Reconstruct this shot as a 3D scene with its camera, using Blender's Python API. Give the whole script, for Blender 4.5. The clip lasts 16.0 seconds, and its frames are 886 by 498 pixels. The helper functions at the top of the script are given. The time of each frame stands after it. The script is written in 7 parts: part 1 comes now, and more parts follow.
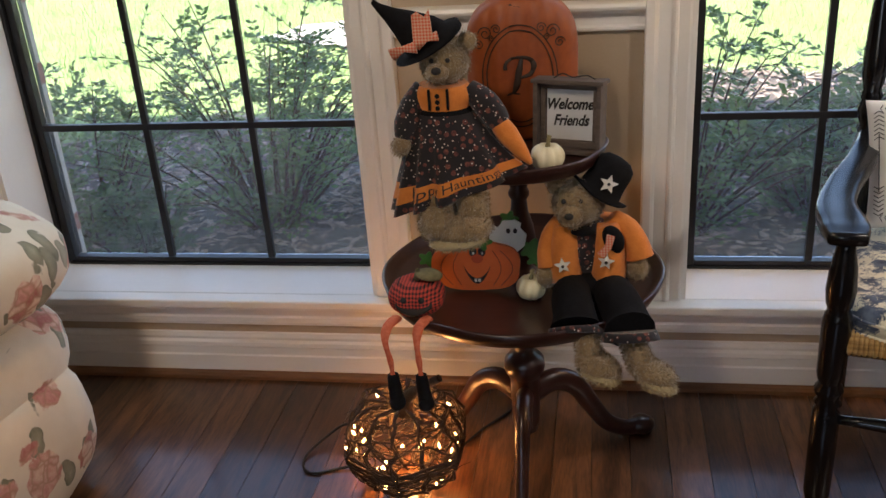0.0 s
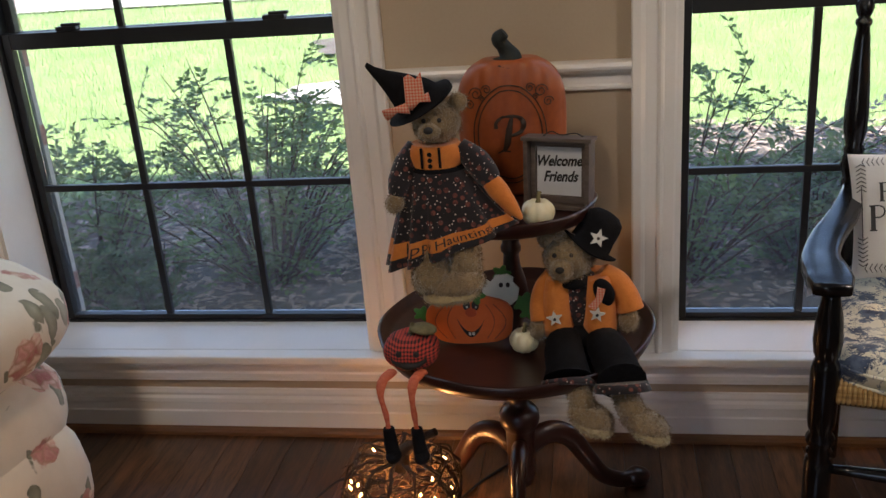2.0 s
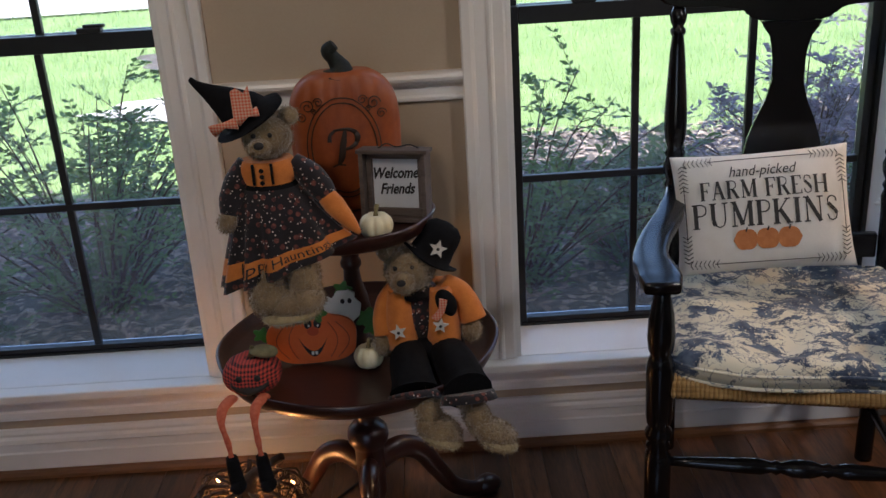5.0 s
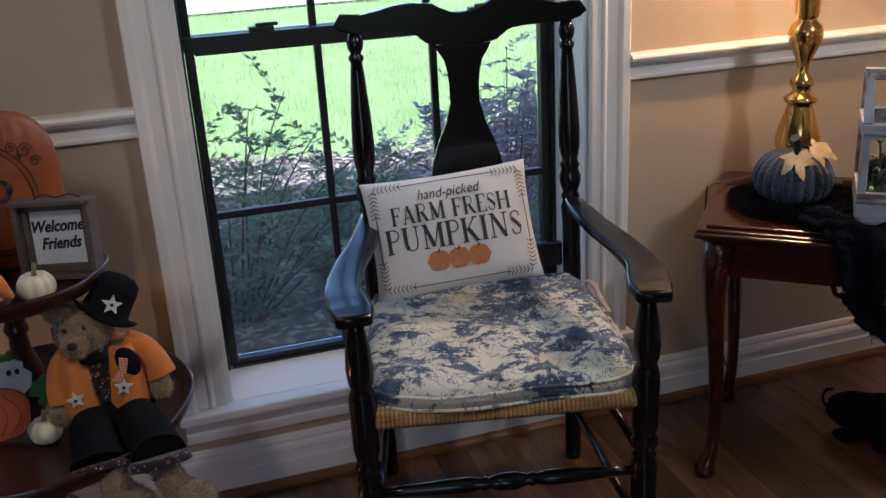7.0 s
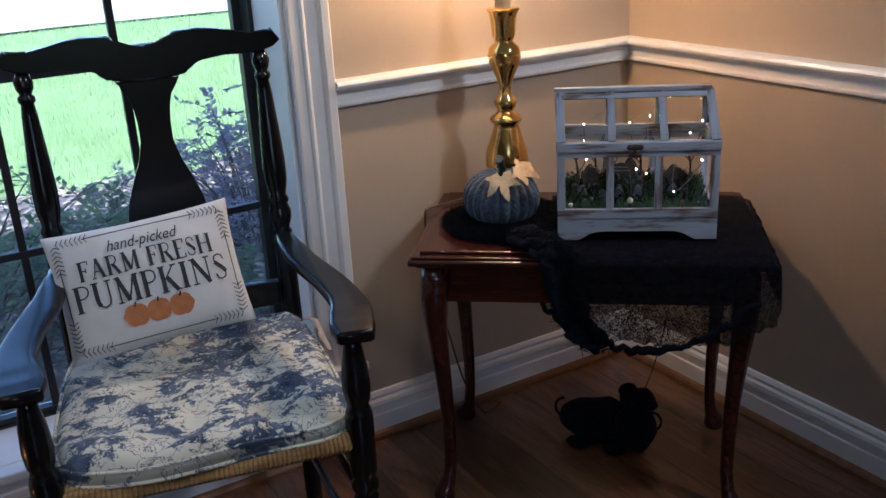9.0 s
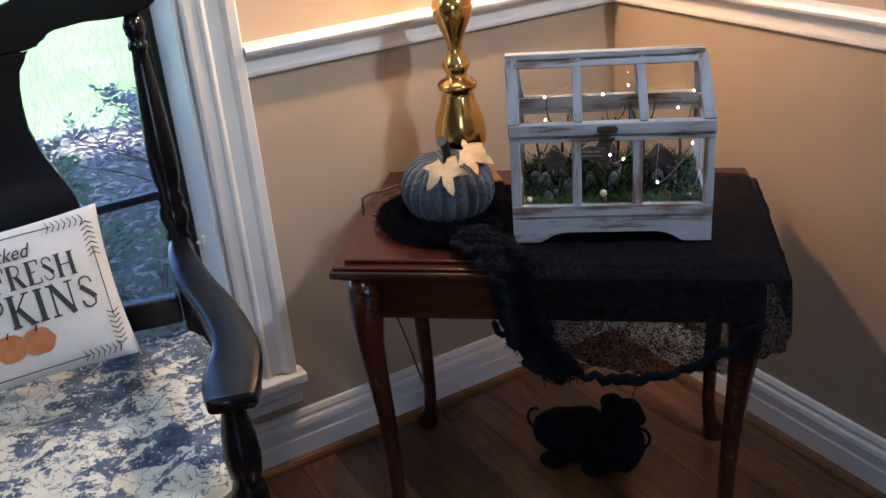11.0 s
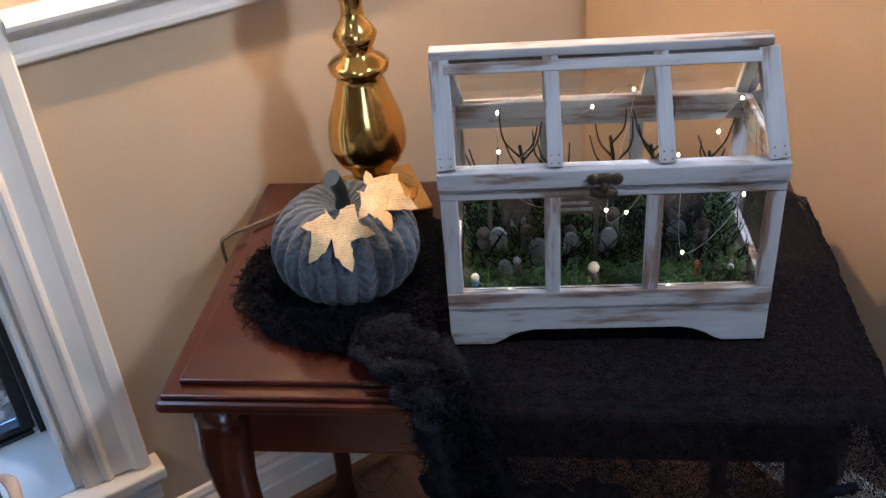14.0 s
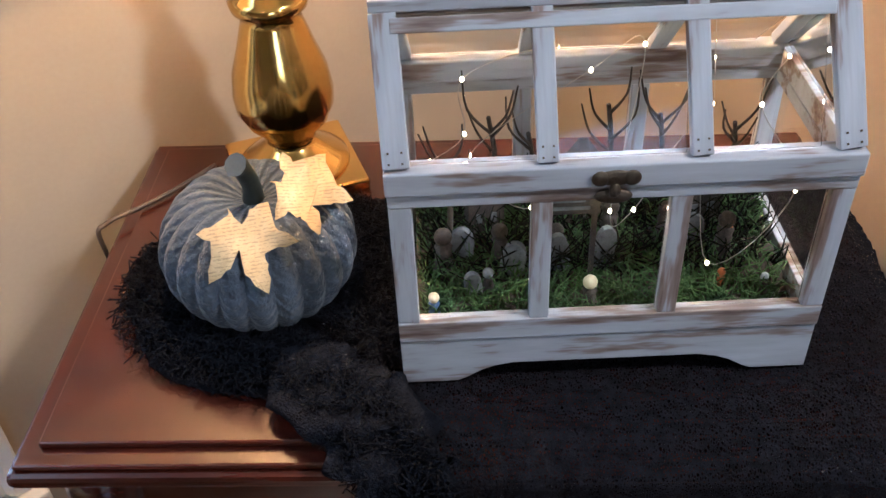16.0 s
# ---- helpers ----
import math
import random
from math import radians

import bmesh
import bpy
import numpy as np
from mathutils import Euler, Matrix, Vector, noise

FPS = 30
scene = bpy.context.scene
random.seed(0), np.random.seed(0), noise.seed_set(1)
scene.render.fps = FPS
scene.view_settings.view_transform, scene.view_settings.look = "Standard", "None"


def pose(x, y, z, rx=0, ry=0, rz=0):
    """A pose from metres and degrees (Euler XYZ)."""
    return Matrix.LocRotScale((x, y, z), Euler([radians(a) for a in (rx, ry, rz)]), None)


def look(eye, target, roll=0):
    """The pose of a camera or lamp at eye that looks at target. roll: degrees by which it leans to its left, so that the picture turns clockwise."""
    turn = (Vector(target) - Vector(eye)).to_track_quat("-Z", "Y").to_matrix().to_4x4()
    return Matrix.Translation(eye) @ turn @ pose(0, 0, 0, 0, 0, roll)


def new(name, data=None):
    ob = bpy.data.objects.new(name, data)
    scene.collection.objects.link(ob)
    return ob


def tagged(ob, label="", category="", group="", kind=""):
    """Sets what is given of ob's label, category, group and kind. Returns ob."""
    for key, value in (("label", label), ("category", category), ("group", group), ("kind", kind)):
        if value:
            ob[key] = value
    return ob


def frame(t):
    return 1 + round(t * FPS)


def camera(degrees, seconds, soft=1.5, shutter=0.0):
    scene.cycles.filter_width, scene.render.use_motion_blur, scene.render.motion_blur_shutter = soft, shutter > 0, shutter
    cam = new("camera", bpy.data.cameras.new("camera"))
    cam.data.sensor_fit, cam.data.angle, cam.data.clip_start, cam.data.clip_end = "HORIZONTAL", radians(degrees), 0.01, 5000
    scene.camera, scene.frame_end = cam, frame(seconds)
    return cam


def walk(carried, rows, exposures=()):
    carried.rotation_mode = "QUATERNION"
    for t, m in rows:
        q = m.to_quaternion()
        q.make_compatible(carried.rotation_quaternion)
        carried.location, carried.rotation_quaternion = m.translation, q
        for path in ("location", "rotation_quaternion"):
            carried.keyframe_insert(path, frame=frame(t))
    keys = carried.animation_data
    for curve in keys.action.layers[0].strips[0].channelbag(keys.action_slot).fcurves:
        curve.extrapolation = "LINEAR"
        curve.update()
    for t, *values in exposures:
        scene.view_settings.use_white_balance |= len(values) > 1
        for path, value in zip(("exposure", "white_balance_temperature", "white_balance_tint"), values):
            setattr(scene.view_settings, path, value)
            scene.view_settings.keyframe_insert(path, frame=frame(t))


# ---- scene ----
cam = camera(50.7, 16.0)
PATH = [
    (0, (0.362, 0.224, 1.274), (0.03, 2.016, 0.45), -4.1),
    (0.5, (0.366, 0.216, 1.279), (0.053, 2.029, 0.496), -4.1),
    (1, (0.367, 0.208, 1.285), (0.053, 2.039, 0.543), -4.5),
    (1.5, (0.371, 0.202, 1.289), (0.05, 2.039, 0.565), -4.7),
    (2, (0.375, 0.194, 1.286), (0.048, 2.033, 0.57), -4.5),
    (2.5, (0.377, 0.195, 1.287), (0.046, 2.033, 0.572), -4.2),
    (3, (0.378, 0.201, 1.291), (0.055, 2.038, 0.57), -4.0),
    (5.5, (0.38, 0.236, 1.277), (0.546, 2.098, 0.565), -3.4),
    (6, (0.396, 0.254, 1.281), (0.728, 2.095, 0.574), -3.2),
    (6.5, (0.447, 0.259, 1.279), (0.886, 2.08, 0.578), -3.3),
    (7, (0.494, 0.266, 1.279), (1.03, 2.061, 0.579), -3.2),
    (7.5, (0.548, 0.271, 1.282), (1.271, 1.994, 0.571), -2.0),
    (8, (0.599, 0.273, 1.286), (1.487, 1.92, 0.578), -1.8),
    (8.5, (0.633, 0.277, 1.288), (1.58, 1.896, 0.593), -2.6),
    (9, (0.674, 0.283, 1.288), (1.623, 1.9, 0.593), -3.1),
    (9.5, (0.746, 0.279, 1.289), (1.674, 1.888, 0.548), -3.9),
    (12, (1.223, 0.812, 1.275), (2.076, 2.353, 0.328), -4.4),
    (12.5, (1.325, 0.908, 1.261), (2.177, 2.41, 0.252), -4.4),
    (13, (1.364, 0.994, 1.255), (2.236, 2.471, 0.228), -5.8),
    (13.5, (1.38, 1.053, 1.245), (2.257, 2.489, 0.164), -5.2),
    (14, (1.384, 1.076, 1.239), (2.279, 2.494, 0.149), -4.8),
    (14.5, (1.387, 1.1, 1.235), (2.303, 2.489, 0.124), -4.1),
    (15, (1.403, 1.157, 1.224), (2.314, 2.497, 0.052), -4.4),
    (15.5, (1.434, 1.246, 1.201), (2.386, 2.504, -0.029), -4.2),
    (16, (1.51, 1.294, 1.177), (2.452, 2.52, -0.091), -2.9),
]
EXPOSURES = [(0, 1.95, 6500, 14), (3, 1.52, 6100, 14), (7, 1.4, 5300, 14), (9.5, 1.36, 4800, 12), (12, 2.32, 5050, 11), (14, 2.3, 5050, 11), (16, 2.7, 5250, 11)]
walk(cam, [(t, look(eye, target, roll)) for t, eye, target, roll in PATH], EXPOSURES)

# ---- world, sun, lamps ----
world = bpy.data.worlds.new("sky")
scene.world = world
world.use_nodes = True
wn = world.node_tree.nodes
sky = wn.new("ShaderNodeTexSky")
sky.sky_type, sky.sun_disc = "NISHITA", False
sky.sun_elevation, sky.sun_rotation = radians(52), radians(200)
world.node_tree.links.new(sky.outputs[0], wn["Background"].inputs[0])
wn["Background"].inputs[1].default_value = 0.15


def lamp_light(name, kind, power, colour, m, size=0.1):
    data = bpy.data.lights.new(name, kind)
    data.energy, data.color = power, colour
    if kind == "SUN":
        data.angle = size
    elif kind == "AREA":
        data.size = size
    else:
        data.shadow_soft_size = size
    ob = new(name, data)
    ob.matrix_world = m
    return ob


# the sun stands behind the house, so the bed under the windows lies in its shade
lamp_light("sun", "SUN", 4.2, (1.0, 0.94, 0.84), look((-1.2, -3.4, 5.0), (0, 0, 0)), radians(0.6))
lamp_light("table_lamp_bulb", "POINT", 5.6, (1.0, 0.58, 0.26), pose(1.893, 2.04, 1.340), 0.012)
spot = lamp_light("pendant_bulb", "SPOT", 17.0, (1.0, 0.89, 0.78), look((2.27, 0.60, 2.05), (1.2, 2.1, 0.7)), 0.08)
spot.data.spot_size, spot.data.spot_blend = radians(100), 0.8
# added fill spot that brightens the left side; its fixture is unseen
spot = lamp_light("ceiling_bulb", "SPOT", 16.0, (1.0, 0.78, 0.55), look((-0.30, 0.20, 2.47), (-0.05, 2.1, 0.5)), 0.12)
spot.data.spot_size, spot.data.spot_blend = radians(88), 0.8
lamp_light("basket_glow", "POINT", 1.1, (1.0, 0.42, 0.12), pose(-0.04, 1.83, 0.10), 0.03)

# added area lamps in the upper halves of the two windows boost the sky's daylight
for x in (-0.645, 0.994):
    area = lamp_light("window_daylight", "AREA", 1.5, (0.70, 0.85, 1.0), look((x, 2.36, 1.66), (x + 0.1, 0.9, 0.3)), 0.84)
    area.data.shape, area.data.size_y = "RECTANGLE", 0.5

# ---- tools ----
rnd = random.Random(7)


def part(name, bm, material, parent=None, label="", smooth=False, m=None):
    """Links a bmesh as one mesh object, under parent if there is one. material: one, or a list for several slots."""
    me = bpy.data.meshes.new(name)
    bm.normal_update()
    if smooth:
        for f in bm.faces:
            f.smooth = True
    bm.to_mesh(me)
    bm.free()
    for one in (material if isinstance(material, (list, tuple)) else [material]):
        me.materials.append(one)
    ob = new(name, me)
    ob.parent = parent
    if m is not None:
        ob.matrix_basis = m
    if label:
        ob["label"] = label
    return ob


def thing(name, m, label, category, group="", kind=""):
    """An Empty at the base of a thing."""
    ob = new(name)
    ob.empty_display_size = 0.05
    ob.matrix_basis = m
    return tagged(ob, label, category, group, kind)


def setting(name, label, category=""):
    return tagged(new(name), label, category or name, kind="structure")


def block(bm, centre, size, m=None, bevel=0.0, mat=0):
    """Adds a box, with its edges rounded off if bevel is given."""
    got = bmesh.ops.create_cube(bm, size=1.0)
    vs = got["verts"]
    t = Matrix.Translation(centre) @ Matrix.Diagonal((*size, 1))
    bmesh.ops.transform(bm, matrix=t if m is None else m @ t, verts=vs)
    fs = {f for v in vs for f in v.link_faces}
    if bevel:
        es = {e for v in vs for e in v.link_edges}
        got = bmesh.ops.bevel(bm, geom=list(es), offset=bevel, segments=2, profile=0.5, affect="EDGES")
        fs = set(got["faces"]) | {f for f in fs if f.is_valid}
        fs |= {f for v in got["verts"] for f in v.link_faces}
    for f in fs:
        f.material_index = mat
    return bm


def boxes(*items, bevel=0.0):
    bm = bmesh.new()
    for centre, size in items:
        block(bm, centre, size, bevel=bevel)
    return bm


def turned(profile, segments=24, bm=None, m=None, mat=0):
    """A lathe form from (radius, z) pairs."""
    bm = bm or bmesh.new()
    m = m or Matrix()
    rings = []
    for r, z in profile:
        if r < 1e-5:
            rings.append([bm.verts.new(m @ Vector((0, 0, z)))])
        else:
            rings.append([bm.verts.new(m @ Vector((r * math.cos(a), r * math.sin(a), z))) for a in (2 * math.pi * i / segments for i in range(segments))])
    for a, b in zip(rings, rings[1:]):
        for i in range(segments):
            j = (i + 1) % segments
            q = [a[i % len(a)], a[j % len(a)], b[j % len(b)], b[i % len(b)]]
            q = list(dict.fromkeys(q))
            if len(q) > 2:
                f = bm.faces.new(q)
                f.smooth, f.material_index = True, mat
    for ring in (rings[0], rings[-1]):
        if len(ring) > 2:
            f = bm.faces.new(ring if ring is rings[-1] else ring[::-1])
            f.material_index = mat
    return bm


def spline(points, steps=8):
    """A smooth line through points."""
    ps = [Vector(p) for p in points]
    out = []
    for i in range(len(ps) - 1):
        a, b = ps[max(i - 1, 0)], ps[i]
        c, d = ps[i + 1], ps[min(i + 2, len(ps) - 1)]
        for k in range(steps):
            t = k / steps
            out.append(0.5 * ((2 * b) + (c - a) * t + (2 * a - 5 * b + 4 * c - d) * t * t + (3 * b - a - 3 * c + d) * t ** 3))
    return out + [ps[-1]]


def tube(points, radii, segments=10, bm=None, mat=0, flat=1.0, up=(0, 0, 1), square=1.0):
    """A rounded rod along points; radii: one, or one a point (spread evenly). flat: thickness against width."""
    bm = bm or bmesh.new()
    ps = [Vector(p) for p in points]
    if not isinstance(radii, (list, tuple)):
        radii = [radii]
    rings = []
    side = None
    for i, p in enumerate(ps):
        way = (ps[min(i + 1, len(ps) - 1)] - ps[max(i - 1, 0)]).normalized()
        if side is None:
            side = way.cross(Vector(up))
            if side.length < 1e-3:
                side = way.cross(Vector((1, 0, 0)))
        side = (side - way * side.dot(way)).normalized()
        other = side.cross(way)
        u = i / max(len(ps) - 1, 1) * (len(radii) - 1)
        k = min(int(u), len(radii) - 1)
        r = radii[k] + (radii[min(k + 1, len(radii) - 1)] - radii[k]) * (u - k)
        rings.append([bm.verts.new(p + side * (r * math.copysign(abs(math.cos(a)) ** square, math.cos(a))) + other * (r * flat * math.copysign(abs(math.sin(a)) ** square, math.sin(a)))) for a in (2 * math.pi * j / segments for j in range(segments))])
    for a, b in zip(rings, rings[1:]):
        for j in range(segments):
            f = bm.faces.new((a[j], b[j], b[(j + 1) % segments], a[(j + 1) % segments]))
            f.smooth, f.material_index = True, mat
    for ring in (rings[0][::-1], rings[-1]):
        f = bm.faces.new(ring[::-1])
        f.material_index = mat
    return bm


def blob(bm, centre, radii, mat=0, turn=(0, 0, 0), rough=0.0, u=20, v=14, power=1.0, scale=30):
    """Adds a soft ball, squared by power and made uneven by rough."""
    got = bmesh.ops.create_uvsphere(bm, u_segments=u, v_segments=v, radius=1.0)
    m = pose(*centre, *turn)
    for w in got["verts"]:
        n = w.co.copy()
        q = Vector([math.copysign(abs(c) ** power, c) for c in n])
        p = Vector((q.x * radii[0], q.y * radii[1], q.z * radii[2]))
        w.co = m @ p
        if rough:
            w.co += (m.to_3x3() @ n) * rough * noise.noise(w.co * scale)
    for f in {f for w in got["verts"] for f in w.link_faces}:
        f.smooth, f.material_index = True, mat
    return bm


def plate(outline, depth, bm=None, m=None, mat=0, bevel=0.0):
    """A flat form of an outline in x, z, with thickness along +y."""
    bm = bm or bmesh.new()
    m = m or Matrix()
    a = [bm.verts.new(m @ Vector((x, 0, z))) for x, z in outline]
    b = [bm.verts.new(m @ Vector((x, depth, z))) for x, z in outline]
    faces = [bm.faces.new(a), bm.faces.new(b[::-1])]
    n = len(a)
    for i in range(n):
        faces.append(bm.faces.new((a[i], b[i], b[(i + 1) % n], a[(i + 1) % n])))
    if bevel:
        got = bmesh.ops.bevel(bm, geom=list(faces[0].edges) + list(faces[1].edges), offset=bevel, segments=2, profile=0.5, affect="EDGES")
        faces = [f for f in faces if f.is_valid] + got["faces"]
    for f in faces:
        f.material_index = mat
    return bm


def loft(bm, rings, mats, close=True):
    """Joins rings of points, each as long as the next; mats: one index, or one for each band."""
    rows = [[bm.verts.new(p) for p in ring] for ring in rings]
    n = len(rows[0])
    for k, (a, b) in enumerate(zip(rows, rows[1:])):
        for i in range(n):
            f = bm.faces.new((a[i], a[(i + 1) % n], b[(i + 1) % n], b[i]))
            f.smooth, f.material_index = True, mats[k] if isinstance(mats, list) else mats
    if close:
        for ring, k in ((rows[0][::-1], 0), (rows[-1], -1)):
            bm.faces.new(ring).material_index = mats[k] if isinstance(mats, list) else mats
    return bm


def star(r, inner=0.45, points=5):
    return [((r if i % 2 == 0 else r * inner) * math.sin(math.pi * i / points), (r if i % 2 == 0 else r * inner) * math.cos(math.pi * i / points)) for i in range(2 * points)]


def oval(rx, rz, n=24, cx=0.0, cz=0.0):
    return [(cx + rx * math.cos(2 * math.pi * i / n), cz + rz * math.sin(2 * math.pi * i / n)) for i in range(n)]


def moulding(profile, path, bm=None):
    """A profile of (out, z) carried along a level line of (x, y); out points to the line's right."""
    bm = bm or bmesh.new()
    rows = []
    ps = [Vector((*p, 0)) for p in path]
    for i, p in enumerate(ps):
        a = (ps[i] - ps[i - 1]).normalized() if i else None
        b = (ps[i + 1] - ps[i]).normalized() if i < len(ps) - 1 else None
        na = Vector((a.y, -a.x, 0)) if a else None
        nb = Vector((b.y, -b.x, 0)) if b else None
        n = (na + nb) / (1 + na.dot(nb)) if a and b else (na or nb)
        rows.append([bm.verts.new(p + n * o + Vector((0, 0, z))) for o, z in profile])
    k = len(profile)
    for a, b in zip(rows, rows[1:]):
        for i in range(k):
            bm.faces.new((a[i], a[(i + 1) % k], b[(i + 1) % k], b[i]))
    bm.faces.new(rows[0][::-1])
    bm.faces.new(rows[-1])
    bmesh.ops.recalc_face_normals(bm, faces=bm.faces[:])
    return bm


def lettering(text, size, material, parent, m, name="lettering", shear=0.0, spread=1.0, width=1.0, bold=0.0, depth=0.0006, over=None):
    """Words as flat raised letters, centred, standing in the x, z plane and facing -y."""
    cu = bpy.data.curves.new(name, "FONT")
    cu.body, cu.size, cu.align_x, cu.align_y = text, size, "CENTER", "CENTER"
    cu.shear, cu.space_character, cu.extrude, cu.offset, cu.resolution_u = shear, spread, depth, bold, 3
    ob = new(name, cu)
    me = bpy.data.meshes.new_from_object(ob.evaluated_get(bpy.context.evaluated_depsgraph_get()))
    bpy.data.objects.remove(ob)
    bpy.data.curves.remove(cu)
    me.transform(m @ pose(0, 0, 0, 90) @ Matrix.Diagonal((width, 1, 1, 1)))
    if over:
        for v in me.vertices:
            v.co.y += over(v.co.x, v.co.z)
    me.materials.clear()
    me.materials.append(material)
    ob = new(name, me)
    ob.parent = parent
    return ob


# ---- materials ----
class Nodes:
    def __init__(self, name):
        self.mat = bpy.data.materials.new(name)
        self.mat.use_nodes = True
        self.tree = self.mat.node_tree
        self.p = self.tree.nodes["Principled BSDF"]
        self.co = self.add("ShaderNodeTexCoord").outputs["Object"]

    def add(self, kind, **values):
        n = self.tree.nodes.new(kind)
        for k, v in values.items():
            n.inputs[k].default_value = v
        return n

    def link(self, a, b):
        self.tree.links.new(a, b)

    def noise(self, scale, detail=4.0, rough=0.55, co=None, distort=0.0):
        n = self.add("ShaderNodeTexNoise", Scale=scale, Detail=detail, Roughness=rough, Distortion=distort)
        self.link(co or self.co, n.inputs["Vector"])
        return n.outputs["Fac"]

    def cells(self, scale, feature="F1", co=None, out="Distance", rand=1.0):
        n = self.add("ShaderNodeTexVoronoi", Scale=scale, Randomness=rand)
        n.feature = feature
        self.link(co or self.co, n.inputs["Vector"])
        return n.outputs[out]

    def stretch(self, x, y, z, turn=(0, 0, 0), co=None):
        n = self.add("ShaderNodeMapping", Scale=(x, y, z), Rotation=[radians(a) for a in turn])
        self.link(co or self.co, n.inputs["Vector"])
        return n.outputs[0]

    def ramp(self, fac, *stops):
        n = self.add("ShaderNodeValToRGB")
        el = n.color_ramp.elements
        for i, (pos, c) in enumerate(stops):
            e = el[i] if i < 2 else el.new(pos)
            e.position = pos
            e.color = (*c, 1) if isinstance(c, tuple) else (c, c, c, 1)
        self.link(fac, n.inputs["Fac"])
        return n.outputs["Color"]

    def mix(self, fac, a, b, kind="MIX"):
        n = self.add("ShaderNodeMix")
        n.data_type, n.blend_type = "RGBA", kind
        for s, v in ((0, fac), (6, a), (7, b)):
            if isinstance(v, (int, float)):
                n.inputs[s].default_value = v if s == 0 else (v, v, v, 1)
            elif isinstance(v, tuple):
                n.inputs[s].default_value = (*v, 1)
            else:
                self.link(v, n.inputs[s])
        return n.outputs[2]

    def math(self, op, a, b=0.0):
        n = self.add("ShaderNodeMath")
        n.operation = op
        for i, v in enumerate((a, b)):
            if isinstance(v, (int, float)):
                n.inputs[i].default_value = v
            else:
                self.link(v, n.inputs[i])
        return n.outputs[0]

    def done(self, colour, rough=0.5, bump=None, strength=0.3, distance=0.002, metal=0.0, coat=0.0, sheen=0.0, spec=0.5):
        p = self.p
        if isinstance(colour, tuple):
            p.inputs["Base Color"].default_value = (*colour, 1)
        else:
            self.link(colour, p.inputs["Base Color"])
        if isinstance(rough, (int, float)):
            p.inputs["Roughness"].default_value = rough
        else:
            self.link(rough, p.inputs["Roughness"])
        p.inputs["Metallic"].default_value = metal
        p.inputs["Coat Weight"].default_value = coat
        p.inputs["Coat Roughness"].default_value = 0.12
        p.inputs["Sheen Weight"].default_value = sheen
        p.inputs["Specular IOR Level"].default_value = spec
        if bump is not None:
            b = self.add("ShaderNodeBump", Strength=strength, Distance=distance)
            self.link(bump, b.inputs["Height"])
            self.link(b.outputs[0], p.inputs["Normal"])
        return self.mat


def surface(name, dark, light, scale=40.0, rough=0.5, bump=0.2, fine=6.0, **more):
    """A surface that varies between two colours at two scales."""
    n = Nodes(name)
    a, b = n.noise(scale), n.noise(scale * fine, 3)
    f = n.math("ADD", n.math("MULTIPLY", a, 0.7), n.math("MULTIPLY", b, 0.3))
    return n.done(n.ramp(f, (0.3, dark), (0.7, light)), rough, b, bump, **more)


def glow(name, colour, strength):
    n = Nodes(name)
    n.p.inputs["Emission Color"].default_value = (*colour, 1)
    n.p.inputs["Emission Strength"].default_value = strength
    return n.done(colour, 0.4)


def clear_glass(name, tint=(1, 1, 1), rough=0.0):
    n = Nodes(name)
    n.p.inputs["Transmission Weight"].default_value = 1.0
    n.p.inputs["IOR"].default_value = 1.45
    return n.done(tint, rough)


def wood(name, dark, light, along="x", scale=18.0, rough=0.35, coat=0.0, bump=0.15, spread=0.0):
    """Timber with its grain along one axis; spread: how far pieces differ."""
    n = Nodes(name)
    s = {"x": (0.12, 1, 1), "y": (1, 0.12, 1), "z": (1, 1, 0.12)}[along]
    co = n.stretch(*s)
    if spread:
        info = n.add("ShaderNodeObjectInfo")
        shift = n.add("ShaderNodeVectorMath")
        shift.operation = "ADD"
        n.link(co, shift.inputs[0])
        n.link(n.math("MULTIPLY", info.outputs["Random"], 50.0), shift.inputs[1])
        co = shift.outputs[0]
    a = n.noise(scale, 5, 0.6, co, 1.2)
    b = n.noise(scale * 9, 3, 0.6, co)
    f = n.math("ADD", n.math("MULTIPLY", a, 0.65), n.math("MULTIPLY", b, 0.35))
    col = n.ramp(f, (0.32, dark), (0.68, light))
    if spread:
        col = n.mix(1.0, col, n.ramp(info.outputs["Random"], (0.0, 1 - spread), (1.0, 1 + spread * 0.4)), "MULTIPLY")
    return n.done(col, rough, b, bump, 0.001, coat=coat)

WALL_PAINT = surface("beige_wall_paint", (0.40, 0.315, 0.22), (0.45, 0.36, 0.26), 3.0, 0.65, 0.05, 60.0)
TRIM_PAINT = surface("white_trim_paint", (0.76, 0.74, 0.70), (0.82, 0.80, 0.77), 8.0, 0.32, 0.04, 20.0)
CEILING_PAINT = surface("white_ceiling_paint", (0.70, 0.69, 0.66), (0.76, 0.75, 0.72), 4.0, 0.8, 0.1, 50.0)
BLACK_FRAME = surface("black_window_paint", (0.006, 0.006, 0.007), (0.014, 0.014, 0.015), 30.0, 0.4, 0.1)
PANE = clear_glass("window_glass")
pane_tree = PANE.node_tree
# thin white translucent layer imitates the hazy veil over the view outside
veil, veil_mix = pane_tree.nodes.new("ShaderNodeBsdfTranslucent"), pane_tree.nodes.new("ShaderNodeMixShader")
veil.inputs["Color"].default_value = (0.85, 0.87, 0.88, 1)
veil_mix.inputs[0].default_value = 0.035
pane_tree.links.new(pane_tree.nodes["Principled BSDF"].outputs[0], veil_mix.inputs[1])
pane_tree.links.new(veil.outputs[0], veil_mix.inputs[2])
